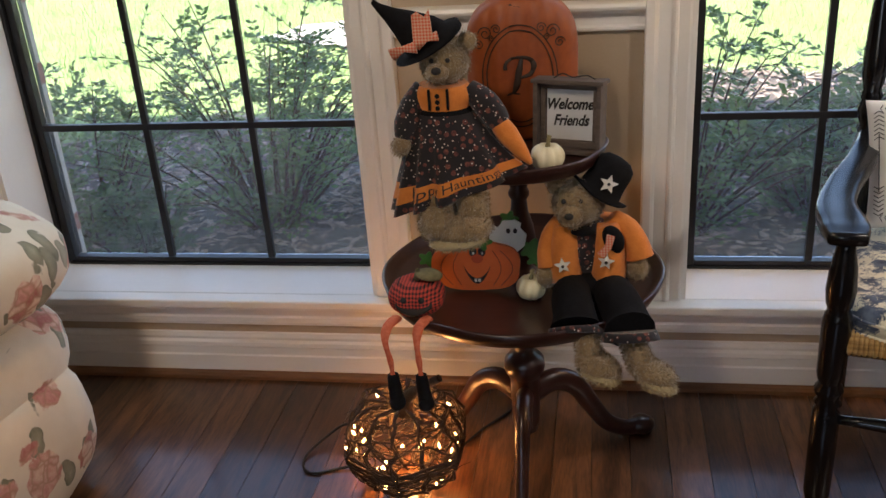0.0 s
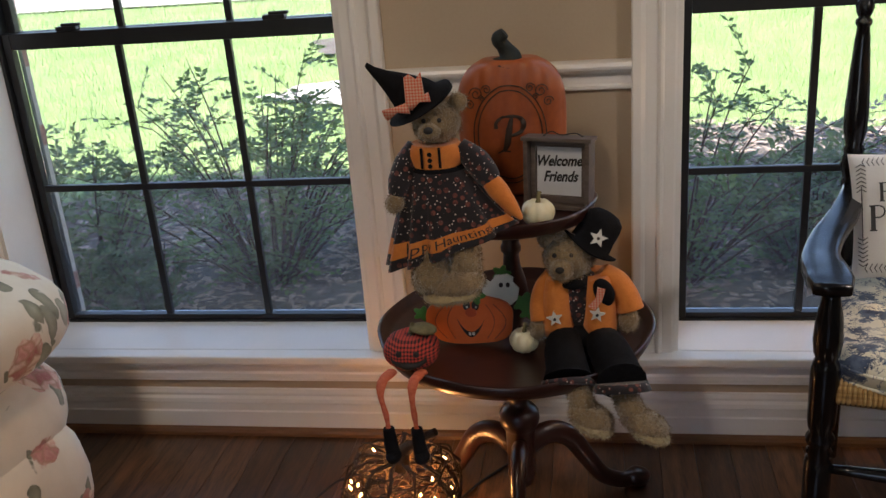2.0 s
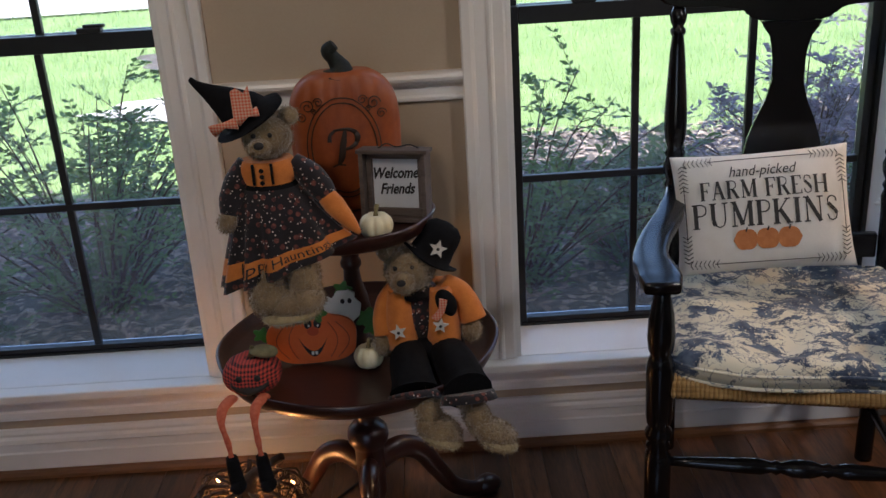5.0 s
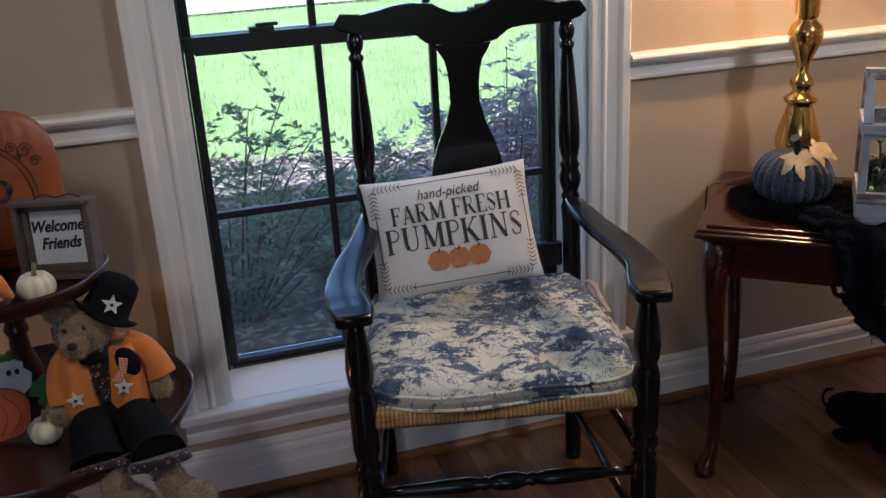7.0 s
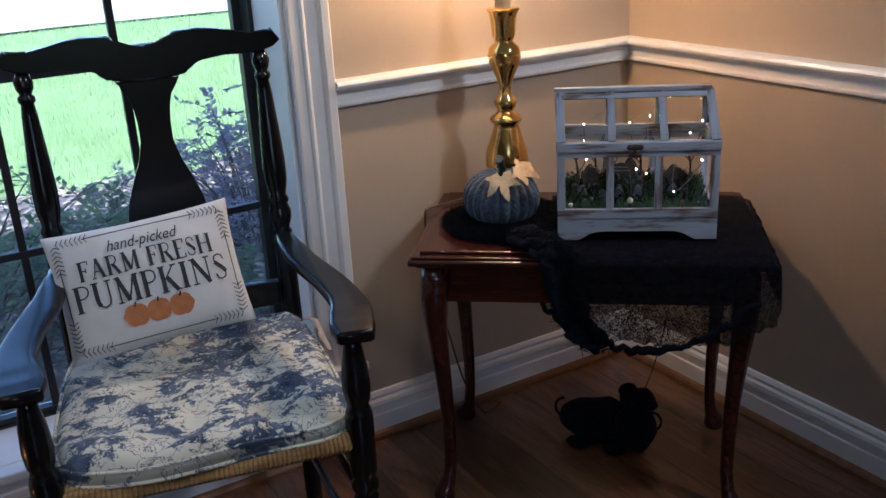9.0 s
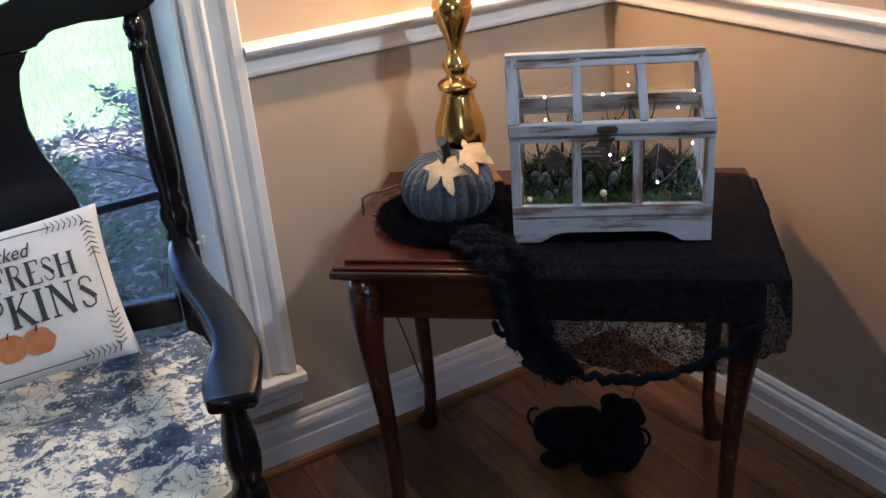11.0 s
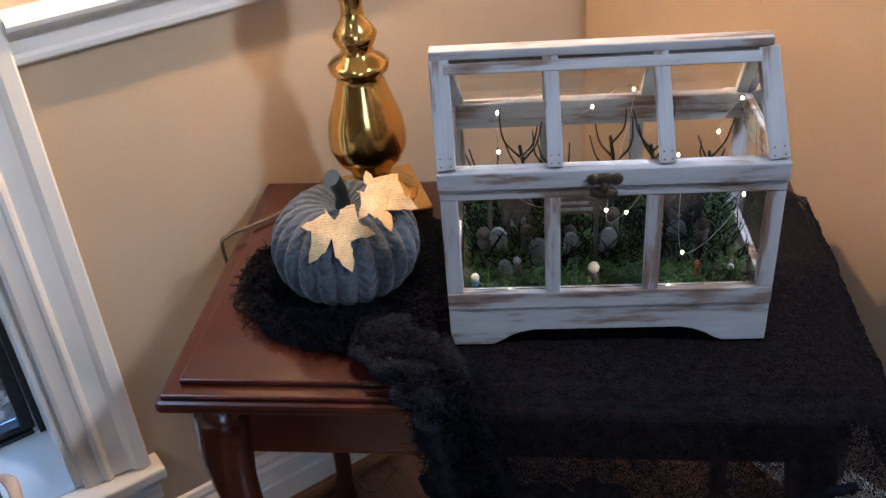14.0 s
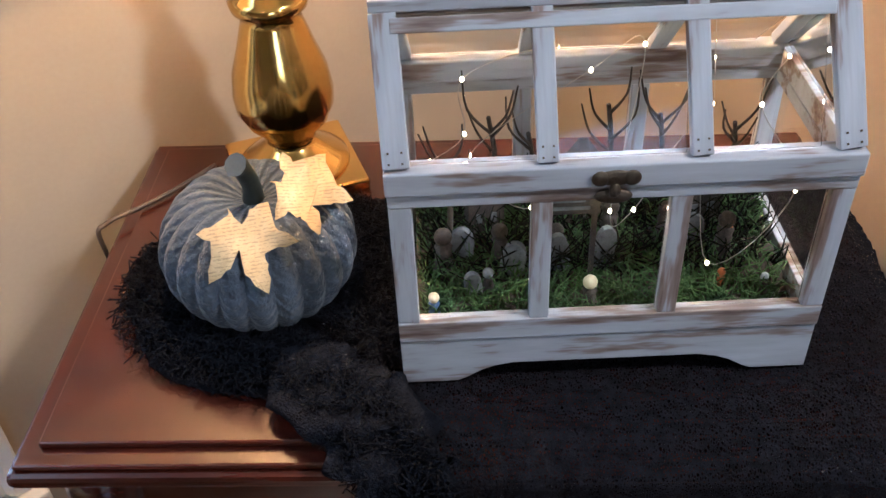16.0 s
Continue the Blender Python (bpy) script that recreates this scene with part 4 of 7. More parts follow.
WHITE_PAINT = surface("white_craft_paint", (0.62, 0.62, 0.58), (0.72, 0.72, 0.68), 20.0, 0.5, 0.1)
GREEN_PAINT = surface("green_craft_paint", (0.03, 0.13, 0.02), (0.06, 0.20, 0.03), 25.0, 0.5, 0.1)
INK = surface("black_ink", (0.010, 0.009, 0.009), (0.02, 0.018, 0.018), 50.0, 0.7, 0.05)
CREAM_GOURD = surface("cream_gourd", (0.66, 0.60, 0.38), (0.76, 0.71, 0.50), 25.0, 0.32, 0.1, coat=0.3)
STEM = surface("olive_stem", (0.10, 0.09, 0.04), (0.22, 0.19, 0.09), 60.0, 0.8, 0.5)
GREY_WOOD = wood("grey_brown_frame", (0.055, 0.040, 0.033), (0.14, 0.105, 0.085), "x", 30.0, 0.7)
BOARD = surface("white_board", (0.60, 0.61, 0.62), (0.66, 0.67, 0.68), 12.0, 0.6, 0.05)

n = Nodes("halloween_print")
co = n.stretch(1, 1, 1)
dots = n.cells(72, co=co, rand=0.7)
small = n.cells(130, co=co)
base = n.ramp(n.noise(30), (0.3, (0.006, 0.005, 0.007)), (0.7, (0.014, 0.010, 0.014)))
c = n.mix(n.ramp(dots, (0.30, 1.0), (0.36, 0.0)), base, n.ramp(n.noise(160, 2), (0.35, (0.06, 0.016, 0.016)), (0.65, (0.20, 0.06, 0.04))))
PRINT = n.done(n.mix(n.ramp(small, (0.15, 1.0), (0.2, 0.0)), c, (0.62, 0.52, 0.45)), 0.9, n.noise(200, 2), 0.3, sheen=0.2)


def gingham(name, a, b, step):
    n = Nodes(name)
    sep = n.add("ShaderNodeSeparateXYZ")
    n.link(n.co, sep.inputs[0])
    lines = []
    for k in (0, 2):
        w = n.math("FRACT", n.math("MULTIPLY", sep.outputs[k], 1 / step))
        lines.append(n.math("GREATER_THAN", w, 0.5))
    f = n.math("MULTIPLY", n.math("ADD", lines[0], lines[1]), 0.5)
    return n.done(n.ramp(f, (0.0, a), (1.0, b)), 0.9, n.noise(220, 2), 0.4)


RED_CHECK = gingham("red_black_gingham", (0.52, 0.06, 0.04), (0.02, 0.012, 0.014), 0.0062)
ORANGE_CHECK = gingham("orange_gingham", (0.62, 0.10, 0.04), (0.68, 0.42, 0.30), 0.005)
WOVEN = surface("coral_braid", (0.45, 0.08, 0.04), (0.66, 0.20, 0.11), 120.0, 0.9, 0.6)


def tufts(bm, which, count, length=0.0042):
    """Short plush hairs on the faces of some materials."""
    r = random.Random(count)
    faces = [f for f in bm.faces if f.material_index in which]
    areas = [f.calc_area() for f in faces]
    bm.normal_update()
    for f in r.choices(faces, areas, k=count):
        vs = [v.co for v in f.verts]
        w = [r.random() for _ in vs]
        p = sum((v * k for v, k in zip(vs, w)), Vector()) / sum(w)
        d = (f.normal + Vector((r.gauss(0, 0.5), r.gauss(0, 0.5), r.gauss(0, 0.5) - 0.3))).normalized()
        s = d.cross(Vector((r.gauss(0, 1), r.gauss(0, 1), r.gauss(0, 1)))).normalized() * 0.0007
        q = bm.faces.new([bm.verts.new(p - s), bm.verts.new(p + s), bm.verts.new(p + d * length * r.uniform(0.5, 1.2))])
        q.material_index, q.smooth = f.material_index, True


def witch_bear():
    """A plush bear in a witch's hat and printed dress, one soft mesh, sitting on the upper tier."""
    mats = [FUR, BLACK_CLOTH, PRINT, ORANGE_CLOTH, ORANGE_CHECK, FUR_PALE, INK]
    bm = bmesh.new()
    y = 1.70
    # head, muzzle, ears
    blob(bm, (0.113, y, 0.928), (0.040, 0.038, 0.036), 0, (0, 0, 0), 0.004, 24, 18)
    blob(bm, (0.106, y - 0.034, 0.918), (0.020, 0.022, 0.016), 0, (0, 0, 0), 0.003)
    blob(bm, (0.108, y - 0.056, 0.926), (0.008, 0.006, 0.006), 6)
    for x in (0.098, 0.124):
        blob(bm, (x, y - 0.037, 0.938), (0.004, 0.0035, 0.004), 6, u=8, v=6)
    blob(bm, (0.150, y + 0.004, 0.958), (0.016, 0.010, 0.016), 0, (0, 20, 0), 0.003)
    # hat: brim and bent cone
    rings = []
    for s, r, cx, cz in ((0, 0.062, 0.090, 0.958), (0.2, 0.061, 0.089, 0.961), (0.3, 0.042, 0.086, 0.966), (0.5, 0.036, 0.075, 0.977), (0.7, 0.024, 0.052, 0.993), (0.85, 0.013, 0.030, 1.007), (0.95, 0.007, 0.014, 1.018), (1, 0.004, 0.004, 1.028)):
        ring = []
        for i in range(24):
            a = 2 * math.pi * i / 24
            p = Vector((r * math.cos(a), r * 0.8 * math.sin(a), 0.010 * math.cos(2 * a) * (1 if r > 0.07 else 0)))
            p.rotate(Euler((radians(14), radians(-27 - 25 * s), 0)))
            ring.append(p + Vector((cx, y - 0.005, cz)))
        rings.append(ring)
    loft(bm, rings, 1)
    # hat ribbon and bow
    for u, v, w in (((0.036, y - 0.040, 0.950), (0.078, y - 0.046, 0.962), 0.010), ((0.078, y - 0.046, 0.964), (0.112, y - 0.042, 0.978), 0.008)):
        tube([u, Vector(u).lerp(Vector(v), 0.5) + Vector((0, -0.004, 0.004)), v], [w, w * 0.5, w], 10, bm, 4, 0.4, (0, 1, 0))
    plate([(0, 0), (0.032, 0.006), (0.031, 0.052), (0.022, 0.041), (0.011, 0.050), (0.003, 0.046)], 0.004, bm, pose(0.074, y - 0.050, 0.966, 0, -4, 0), 4)
    # bodice and skirt
    def skirt(a, s, lift=0.0):
        if s < 0.2:
            u = s / 0.2
            cx, cz, w, d = 0.108, 0.893 - 0.040 * u, 0.040 + 0.012 * math.sin(u * 3.1), 0.036
            tilt, fold = 0.0, 0.0
        else:
            u = (s - 0.2) / 0.8
            cx, cz, w, d = 0.108 + 0.016 * u, 0.853 - 0.142 * u, 0.043 + 0.071 * u ** 0.85, 0.038 + 0.030 * u
            tilt, fold = 0.36 * u ** 1.5, 0.13 * u
        f = 1 + fold * math.sin(11 * a + 1.5 * math.sin(3 * a)) + lift
        x = w * f * math.cos(a)
        return Vector((cx + x, y + d * f * math.sin(a), cz + tilt * x))
    rings, band = [], []
    for k in range(27):
        s = k / 26
        rings.append([skirt(2 * math.pi * i / 72, s) for i in range(72)])
        band.append(3 if s < 0.17 else 1 if s < 0.23 else 3 if 0.78 < s < 0.915 else 2)
    cu = bpy.data.curves.new("words", "FONT")
    cu.body, cu.size, cu.align_x, cu.align_y, cu.resolution_u = "Happy Hauntings", 0.021, "CENTER", "CENTER", 2
    words = new("words", cu)
    me = bpy.data.meshes.new_from_object(words.evaluated_get(bpy.context.evaluated_depsgraph_get()))
    bpy.data.objects.remove(words)
    for v in me.vertices:
        v.co = skirt(-math.pi / 2 + v.co.x / 0.088, 0.865 - v.co.y / 0.178, 0.028)
    for q in me.polygons:
        q.material_index = 6
    have = len(bm.faces)
    bm.from_mesh(me)
    bm.faces.ensure_lookup_table()
    for q in bm.faces[have:]:
        q.material_index = 6
    loft(bm, rings, band[:-1])
    for z in (0.882, 0.872, 0.862):
        blob(bm, (0.104, y - 0.042, z), (0.004, 0.003, 0.004), 1, u=8, v=6)
    for x in (0.090, 0.120):
        block(bm, (x, y - 0.038, 0.875), (0.004, 0.004, 0.034), None, 0, 1)
    # sleeves and paws
    tube(spline([(0.076, y, 0.888), (0.058, y - 0.008, 0.858), (0.046, y - 0.015, 0.828), (0.040, y - 0.022, 0.806)], 5), [0.016, 0.022, 0.022, 0.015], 14, bm, 2)
    blob(bm, (0.036, y - 0.026, 0.796), (0.016, 0.016, 0.017), 0, (0, 0, 0), 0.003)
    tube(spline([(0.148, y, 0.884), (0.176, y - 0.006, 0.860), (0.193, y - 0.012, 0.838), (0.202, y - 0.016, 0.826)], 5), [0.016, 0.023, 0.022, 0.017], 14, bm, 2)
    tube(spline([(0.196, y - 0.016, 0.832), (0.222, y - 0.022, 0.798), (0.250, y - 0.028, 0.762)], 5), [0.015, 0.018, 0.013, 0.003], 12, bm, 3)
    # legs and soles
    for x, dx in ((0.098, -0.006), (0.146, 0.004)):
        tube(spline([(x, y - 0.01, 0.75), (x + dx, y - 0.030, 0.705), (x + dx, y - 0.034, 0.665)], 5), [0.026, 0.028, 0.028], 14, bm, 0)
    blob(bm, (0.092, y - 0.042, 0.668), (0.033, 0.036, 0.038), 0, (0, 10, 0), 0.004)
    blob(bm, (0.138, y - 0.050, 0.655), (0.047, 0.038, 0.026), 0, (0, -8, 0), 0.004)
    blob(bm, (0.126, y - 0.056, 0.638), (0.050, 0.034, 0.013), 5, (0, -6, 0), 0.002)
    tufts(bm, (0, 5), 12000, 0.0075)
    ob = part("plush_bear", bm, mats)
    return tagged(ob, "tan plush bear in black witch hat and Halloween print dress", "plush toy", "plush bears")


witch_bear()


def scarecrow_bear():
    """A plush bear in a black hat, orange jacket and black trousers, sitting with its legs over the table's edge."""
    mats = [FUR, BLACK_CLOTH, PRINT, ORANGE_CLOTH, WHITE_FELT, FUR_PALE, INK, ORANGE_CHECK]
    bm = bmesh.new()
    y = 1.80
    blob(bm, (0.322, y - 0.012, 0.648), (0.045, 0.042, 0.042), 0, (0, 0, 0), 0.004, 24, 18)
    blob(bm, (0.312, y - 0.050, 0.638), (0.023, 0.024, 0.020), 0, (0, 0, 0), 0.003)
    blob(bm, (0.308, y - 0.073, 0.645), (0.008, 0.006, 0.006), 6)
    for x in (0.298, 0.328):
        blob(bm, (x, y - 0.049, 0.664), (0.0045, 0.004, 0.0045), 6, u=8, v=6)
    blob(bm, (0.284, y - 0.008, 0.682), (0.019, 0.011, 0.020), 0, (0, -15, 0), 0.003)
    # hat slipped to one side
    hat = pose(0.372, y + 0.004, 0.684, -16, 34, 0)
    rings = []
    for r, z in ((0.054, -0.030), (0.056, -0.026), (0.040, -0.022), (0.037, 0.0), (0.037, 0.02), (0.034, 0.034), (0.022, 0.044), (0.004, 0.047)):
        rings.append([hat @ Vector((r * math.cos(a), r * 0.9 * math.sin(a), z + (0.006 * math.cos(2 * a) if r > 0.05 else 0))) for a in (2 * math.pi * i / 24 for i in range(24))])
    loft(bm, rings, 1)
    plate(star(0.017), 0.004, bm, pose(0.376, y - 0.040, 0.692, -16, 20, 0), 4)
    blob(bm, (0.376, y - 0.041, 0.692), (0.003, 0.002, 0.003), 6, u=8, v=6)
    # torso: printed shirt, jacket fronts, bow tie
    blob(bm, (0.335, y, 0.555), (0.056, 0.046, 0.066), 2, (0, 0, 0), 0.004)
    for s, x in ((-1, 0.300), (1, 0.376)):
        rings = []
        for z, w, f in ((0.612, 0.022, 0.038), (0.585, 0.030, 0.045), (0.555, 0.034, 0.050), (0.525, 0.036, 0.054), (0.508, 0.034, 0.056)):
            rings.append([Vector((x + w * math.cos(a) * 0.95, y - 0.008 - (f if math.sin(a) < 0 else 0.045) * abs(math.sin(a)) ** 0.7 * (-1 if math.sin(a) >= 0 else 1), z + 0.005 * math.sin(3 * a))) for a in (2 * math.pi * i / 20 for i in range(20))])
        loft(bm, rings, 3)
        plate(star(0.015), 0.004, bm, pose(x - 0.004, y - 0.068, 0.552 + 0.004 * s, 0, 10 * s, 0), 4)
        blob(bm, (x - 0.004, y - 0.070, 0.552 + 0.004 * s), (0.003, 0.002, 0.003), 6, u=8, v=6)
    blob(bm, (0.330, y - 0.040, 0.604), (0.022, 0.012, 0.008), 1, (0, 0, 0), 0.003)
    blob(bm, (0.384, y - 0.048, 0.592), (0.017, 0.014, 0.028), 1, (0, -18, 0), 0.004)
    plate([(-0.008, -0.02), (0.006, -0.022), (0.010, 0.0), (0.006, 0.022), (-0.008, 0.020), (-0.002, 0.0)], 0.004, bm, pose(0.372, y - 0.070, 0.588, 0, 25, 0), 7)
    # sleeves and paws
    tube(spline([(0.296, y, 0.610), (0.278, y - 0.01, 0.585), (0.270, y - 0.02, 0.555), (0.272, y - 0.03, 0.528)], 5), [0.017, 0.021, 0.022, 0.023], 14, bm, 3)
    tube(spline([(0.382, y, 0.612), (0.408, y - 0.008, 0.594), (0.424, y - 0.016, 0.570), (0.432, y - 0.022, 0.545)], 5), [0.018, 0.023, 0.024, 0.026], 14, bm, 3)
    blob(bm, (0.427, y - 0.028, 0.526), (0.018, 0.017, 0.024), 0, (0, 12, 0), 0.004)
    blob(bm, (0.268, y - 0.035, 0.512), (0.019, 0.018, 0.022), 0, (0, 0, 0), 0.004)
    # trousers spread over the edge
    blob(bm, (0.342, y - 0.012, 0.492), (0.074, 0.060, 0.032), 1, (0, 0, 0), 0.004)
    tube(spline([(0.312, y - 0.03, 0.490), (0.312, y - 0.085, 0.494), (0.318, y - 0.125, 0.480), (0.320, y - 0.142, 0.468)], 5), [0.030, 0.036, 0.038, 0.044], 16, bm, 1)
    tube(spline([(0.375, y - 0.03, 0.490), (0.392, y - 0.09, 0.494), (0.408, y - 0.140, 0.478), (0.412, y - 0.158, 0.472)], 5), [0.030, 0.037, 0.039, 0.044], 16, bm, 1)
    tube([(0.320, y - 0.141, 0.464), (0.321, y - 0.148, 0.454)], [0.048, 0.051], 16, bm, 2)
    tube([(0.412, y - 0.158, 0.470), (0.413, y - 0.164, 0.456)], [0.046, 0.051], 16, bm, 2)
    # legs and feet
    for x, yy, z, tx in ((0.335, y - 0.150, 0.460, 0.022), (0.413, y - 0.164, 0.456, 0.036)):
        tube(spline([(x, yy + 0.01, z), (x + tx * 0.3, yy - 0.012, z - 0.020), (x + tx * 0.6, yy - 0.018, z - 0.046)], 5), [0.022, 0.022, 0.024], 14, bm, 0)
        blob(bm, (x + tx * 1.1, yy - 0.026, z - 0.052), (0.042, 0.030, 0.024), 0, (0, 26, 10), 0.004)
        blob(bm, (x + tx * 1.25, yy - 0.032, z - 0.064), (0.038, 0.028, 0.013), 5, (0, 24, 10), 0.002)
    tufts(bm, (0, 5), 12000, 0.0075)
    ob = part("plush_bear", bm, mats)
    return tagged(ob, "tan plush bear in orange jacket, black hat and trousers", "plush toy", "plush bears")


scarecrow_bear()


def cutout_pumpkin():
    """A flat painted wooden pumpkin with a ghost and leaves behind it."""
    t = thing("wooden_pumpkin", pose(0.131, 1.795, 0.4645, -4, 0, 0), "flat painted wooden pumpkin with smiling face and ghost", "decoration")
    out = []
    for i in range(64):
        a = 2 * math.pi * i / 64
        r = 1 + 0.045 * abs(math.sin(a * 2.5 + 0.3)) - 0.03
        out.append((0.084 * r * math.copysign(abs(math.cos(a)) ** 0.75, math.cos(a)), 0.050 + 0.049 * r * math.copysign(abs(math.sin(a)) ** 0.75, math.sin(a))))
    body = part("pumpkin", plate(out, 0.008, bevel=0.0012), ORANGE_PAINT, t, "orange painted pumpkin")
    gh = [(0.030, 0.086), (0.024, 0.112), (0.034, 0.128), (0.042, 0.121), (0.052, 0.137), (0.066, 0.136), (0.074, 0.139), (0.086, 0.132), (0.083, 0.122), (0.096, 0.110), (0.092, 0.088), (0.078, 0.076), (0.05, 0.076)]
    ghost = part("ghost", plate(gh, 0.006, None, pose(0, 0.0085, 0), bevel=0.001), WHITE_PAINT, t, "white painted ghost")
    part("ghost_foot", plate([(-0.088, 0.086), (-0.07, 0.104), (-0.04, 0.108), (-0.04, 0.09), (-0.06, 0.085)], 0.006, None, pose(0, 0.0085, 0)), WHITE_PAINT, t)
    for x, z, r, yy in ((0.012, 0.100, 0.017, -0.004), (0.063, 0.139, 0.015, 0.015), (0.105, 0.082, 0.020, 0.009), (0.112, 0.062, 0.016, 0.0095), (-0.094, 0.060, 0.015, 0.0085)):
        lf = [(x + r * (1 + 0.28 * math.cos(5 * a)) * math.cos(a), z + 0.85 * r * (1 + 0.28 * math.cos(5 * a)) * math.sin(a)) for a in (2 * math.pi * i / 30 for i in range(30))]
        part("leaf", plate(lf, 0.0035, None, pose(0, yy, 0)), GREEN_PAINT, t, "green painted leaf")
    for x in (-0.005, 0.012):
        part("eye", plate(oval(0.0072, 0.0098, 16, x, 0.080), 0.001, None, pose(0, -0.0012, 0)), INK, body)
        part("eye_glint", plate(oval(0.002, 0.0025, 10, x + 0.001, 0.077), 0.0006, None, pose(0, -0.002, 0)), WHITE_PAINT, body)
    for x in (0.062, 0.075):
        part("eye", plate(oval(0.004, 0.005, 12, x, 0.118), 0.001, None, pose(0, 0.0072, 0)), INK, ghost)
    part("nose", plate(oval(0.011, 0.009, 20, 0.003, 0.066), 0.0016, None, pose(0, -0.0018, 0)), surface("dark_orange_paint", (0.50, 0.06, 0.012), (0.56, 0.08, 0.016)), body)
    smile = [(-0.024 + 0.052 * i / 12, 0.052 - 0.026 * math.sin(math.pi * i / 12) ** 0.8) for i in range(13)]
    low = [(x, z - 0.011 * math.sin(math.pi * i / 12)) for i, (x, z) in enumerate(smile)][-2:0:-1]
    part("mouth", plate(smile + low, 0.001, None, pose(0, -0.0012, 0)), INK, body)
    for x in (-0.001, 0.006):
        part("tooth", boxes(((x, -0.0018, 0.0225), (0.005, 0.0008, 0.006))), WHITE_PAINT, body)
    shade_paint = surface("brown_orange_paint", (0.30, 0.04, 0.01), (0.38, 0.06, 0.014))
    for k in (-0.74, -0.48, 0.52, 0.76):
        line = [(k * 0.085 * (0.72 + 0.35 * math.sin(u * 3.14)), -0.0004, 0.012 + 0.070 * u) for u in (i / 9 for i in range(10))]
        part("painted_line", tube(line, 0.0008, 5), shade_paint, body)
    return t


cutout_pumpkin()


def ribbed(r, h, ribs, depth, pos, dip=0.16, bm=None, mat=0, power=0.8):
    """A pumpkin's body."""
    bm = bm or bmesh.new()
    rings = []
    for k in range(17):
        u = math.pi * k / 16
        s, c = math.sin(u), math.cos(u)
        ring = []
        for i in range(ribs * 6):
            a = 2 * math.pi * i / (ribs * 6)
            rr = r * max(s, 0.02) ** power * (1 - depth * (1 - abs(math.sin(a * ribs / 2)) ** 0.7))
            z = h / 2 * (1 - c) - (dip * h * max(0, 1 - (rr / r) * 1.9) if c < 0 else 0)
            ring.append(Vector((rr * math.cos(a), rr * math.sin(a), z)) + Vector(pos))
        rings.append(ring)
    return loft(bm, rings, mat)


def gourd(x, y, z, r, h, turn):
    t = thing("small_pumpkin", pose(x, y, z, 0, 0, turn), "small glossy cream pumpkin with short stem", "pumpkin", "small cream pumpkins")
    part("flesh", ribbed(r, h, 9, 0.16, (0, 0, 0)), CREAM_GOURD, t)
    part("stem", tube([(0, 0, h * 0.74), (0.001, 0, h * 1.0), (0.004, -0.001, h * 1.28)], [0.006, 0.0035, 0.0042], 8), STEM, t, "dry olive stem")
    return t


gourd(0.236, 1.770, 0.4635, 0.0285, 0.046, 0)
gourd(0.272, 1.752, 0.7225, 0.030, 0.048, 25)


def legged_pumpkin():
    """A checked cloth pumpkin with dangling legs in black boots, one soft mesh."""
    mats = [RED_CHECK, WOVEN, BLACK_CLOTH, STEM, INK]
    bm = ribbed(0.053, 0.070, 8, 0.06, (0.034, 1.702, 0.468), 0.1)
    blob(bm, (0.058, 1.700, 0.545), (0.024, 0.020, 0.007), 3, (0, 10, 0), 0.006)
    tube([(0.036, 1.702, 0.535), (0.040, 1.70, 0.556)], [0.006, 0.004], 8, bm, 3)
    for x in (0.020, 0.052):
        blob(bm, (x, 1.6515, 0.517), (0.006, 0.004, 0.006), 4, u=10, v=8)
    smile = [(0.036 + 0.032 * math.cos(a), 1.6480 + 0.012 * abs(math.cos(a)), 0.506 - 0.012 * math.sin(a)) for a in (math.pi * i / 10 for i in range(11))]
    tube(smile, [0.002, 0.006, 0.008, 0.006, 0.002], 6, bm, 4, 0.9)
    for x0, x1 in ((-0.004, 0.003), (0.052, 0.054)):
        line = spline([(x0 + 0.008, 1.655, 0.480), (x0, 1.615, 0.484), (x0 - 0.002, 1.596, 0.465), (x1 - 0.002, 1.592, 0.43), (x1, 1.592, 0.396)], 8)
        tube(line, [0.011, 0.011, 0.010, 0.009, 0.006, 0.005, 0.006, 0.004, 0.006], 8, bm, 1, 0.6)
        tube(spline([(x1, 1.592, 0.402), (x1 + 0.002, 1.590, 0.375), (x1 + 0.006, 1.584, 0.352)], 4), [0.010, 0.012, 0.013], 10, bm, 2)
        blob(bm, (x1 + 0.008, 1.578, 0.352), (0.014, 0.020, 0.010), 2)
    ob = part("cloth_pumpkin", bm, mats, smooth=True)
    return tagged(ob, "red checked cloth pumpkin with dangling legs and black boots", "cloth pumpkin")


legged_pumpkin()


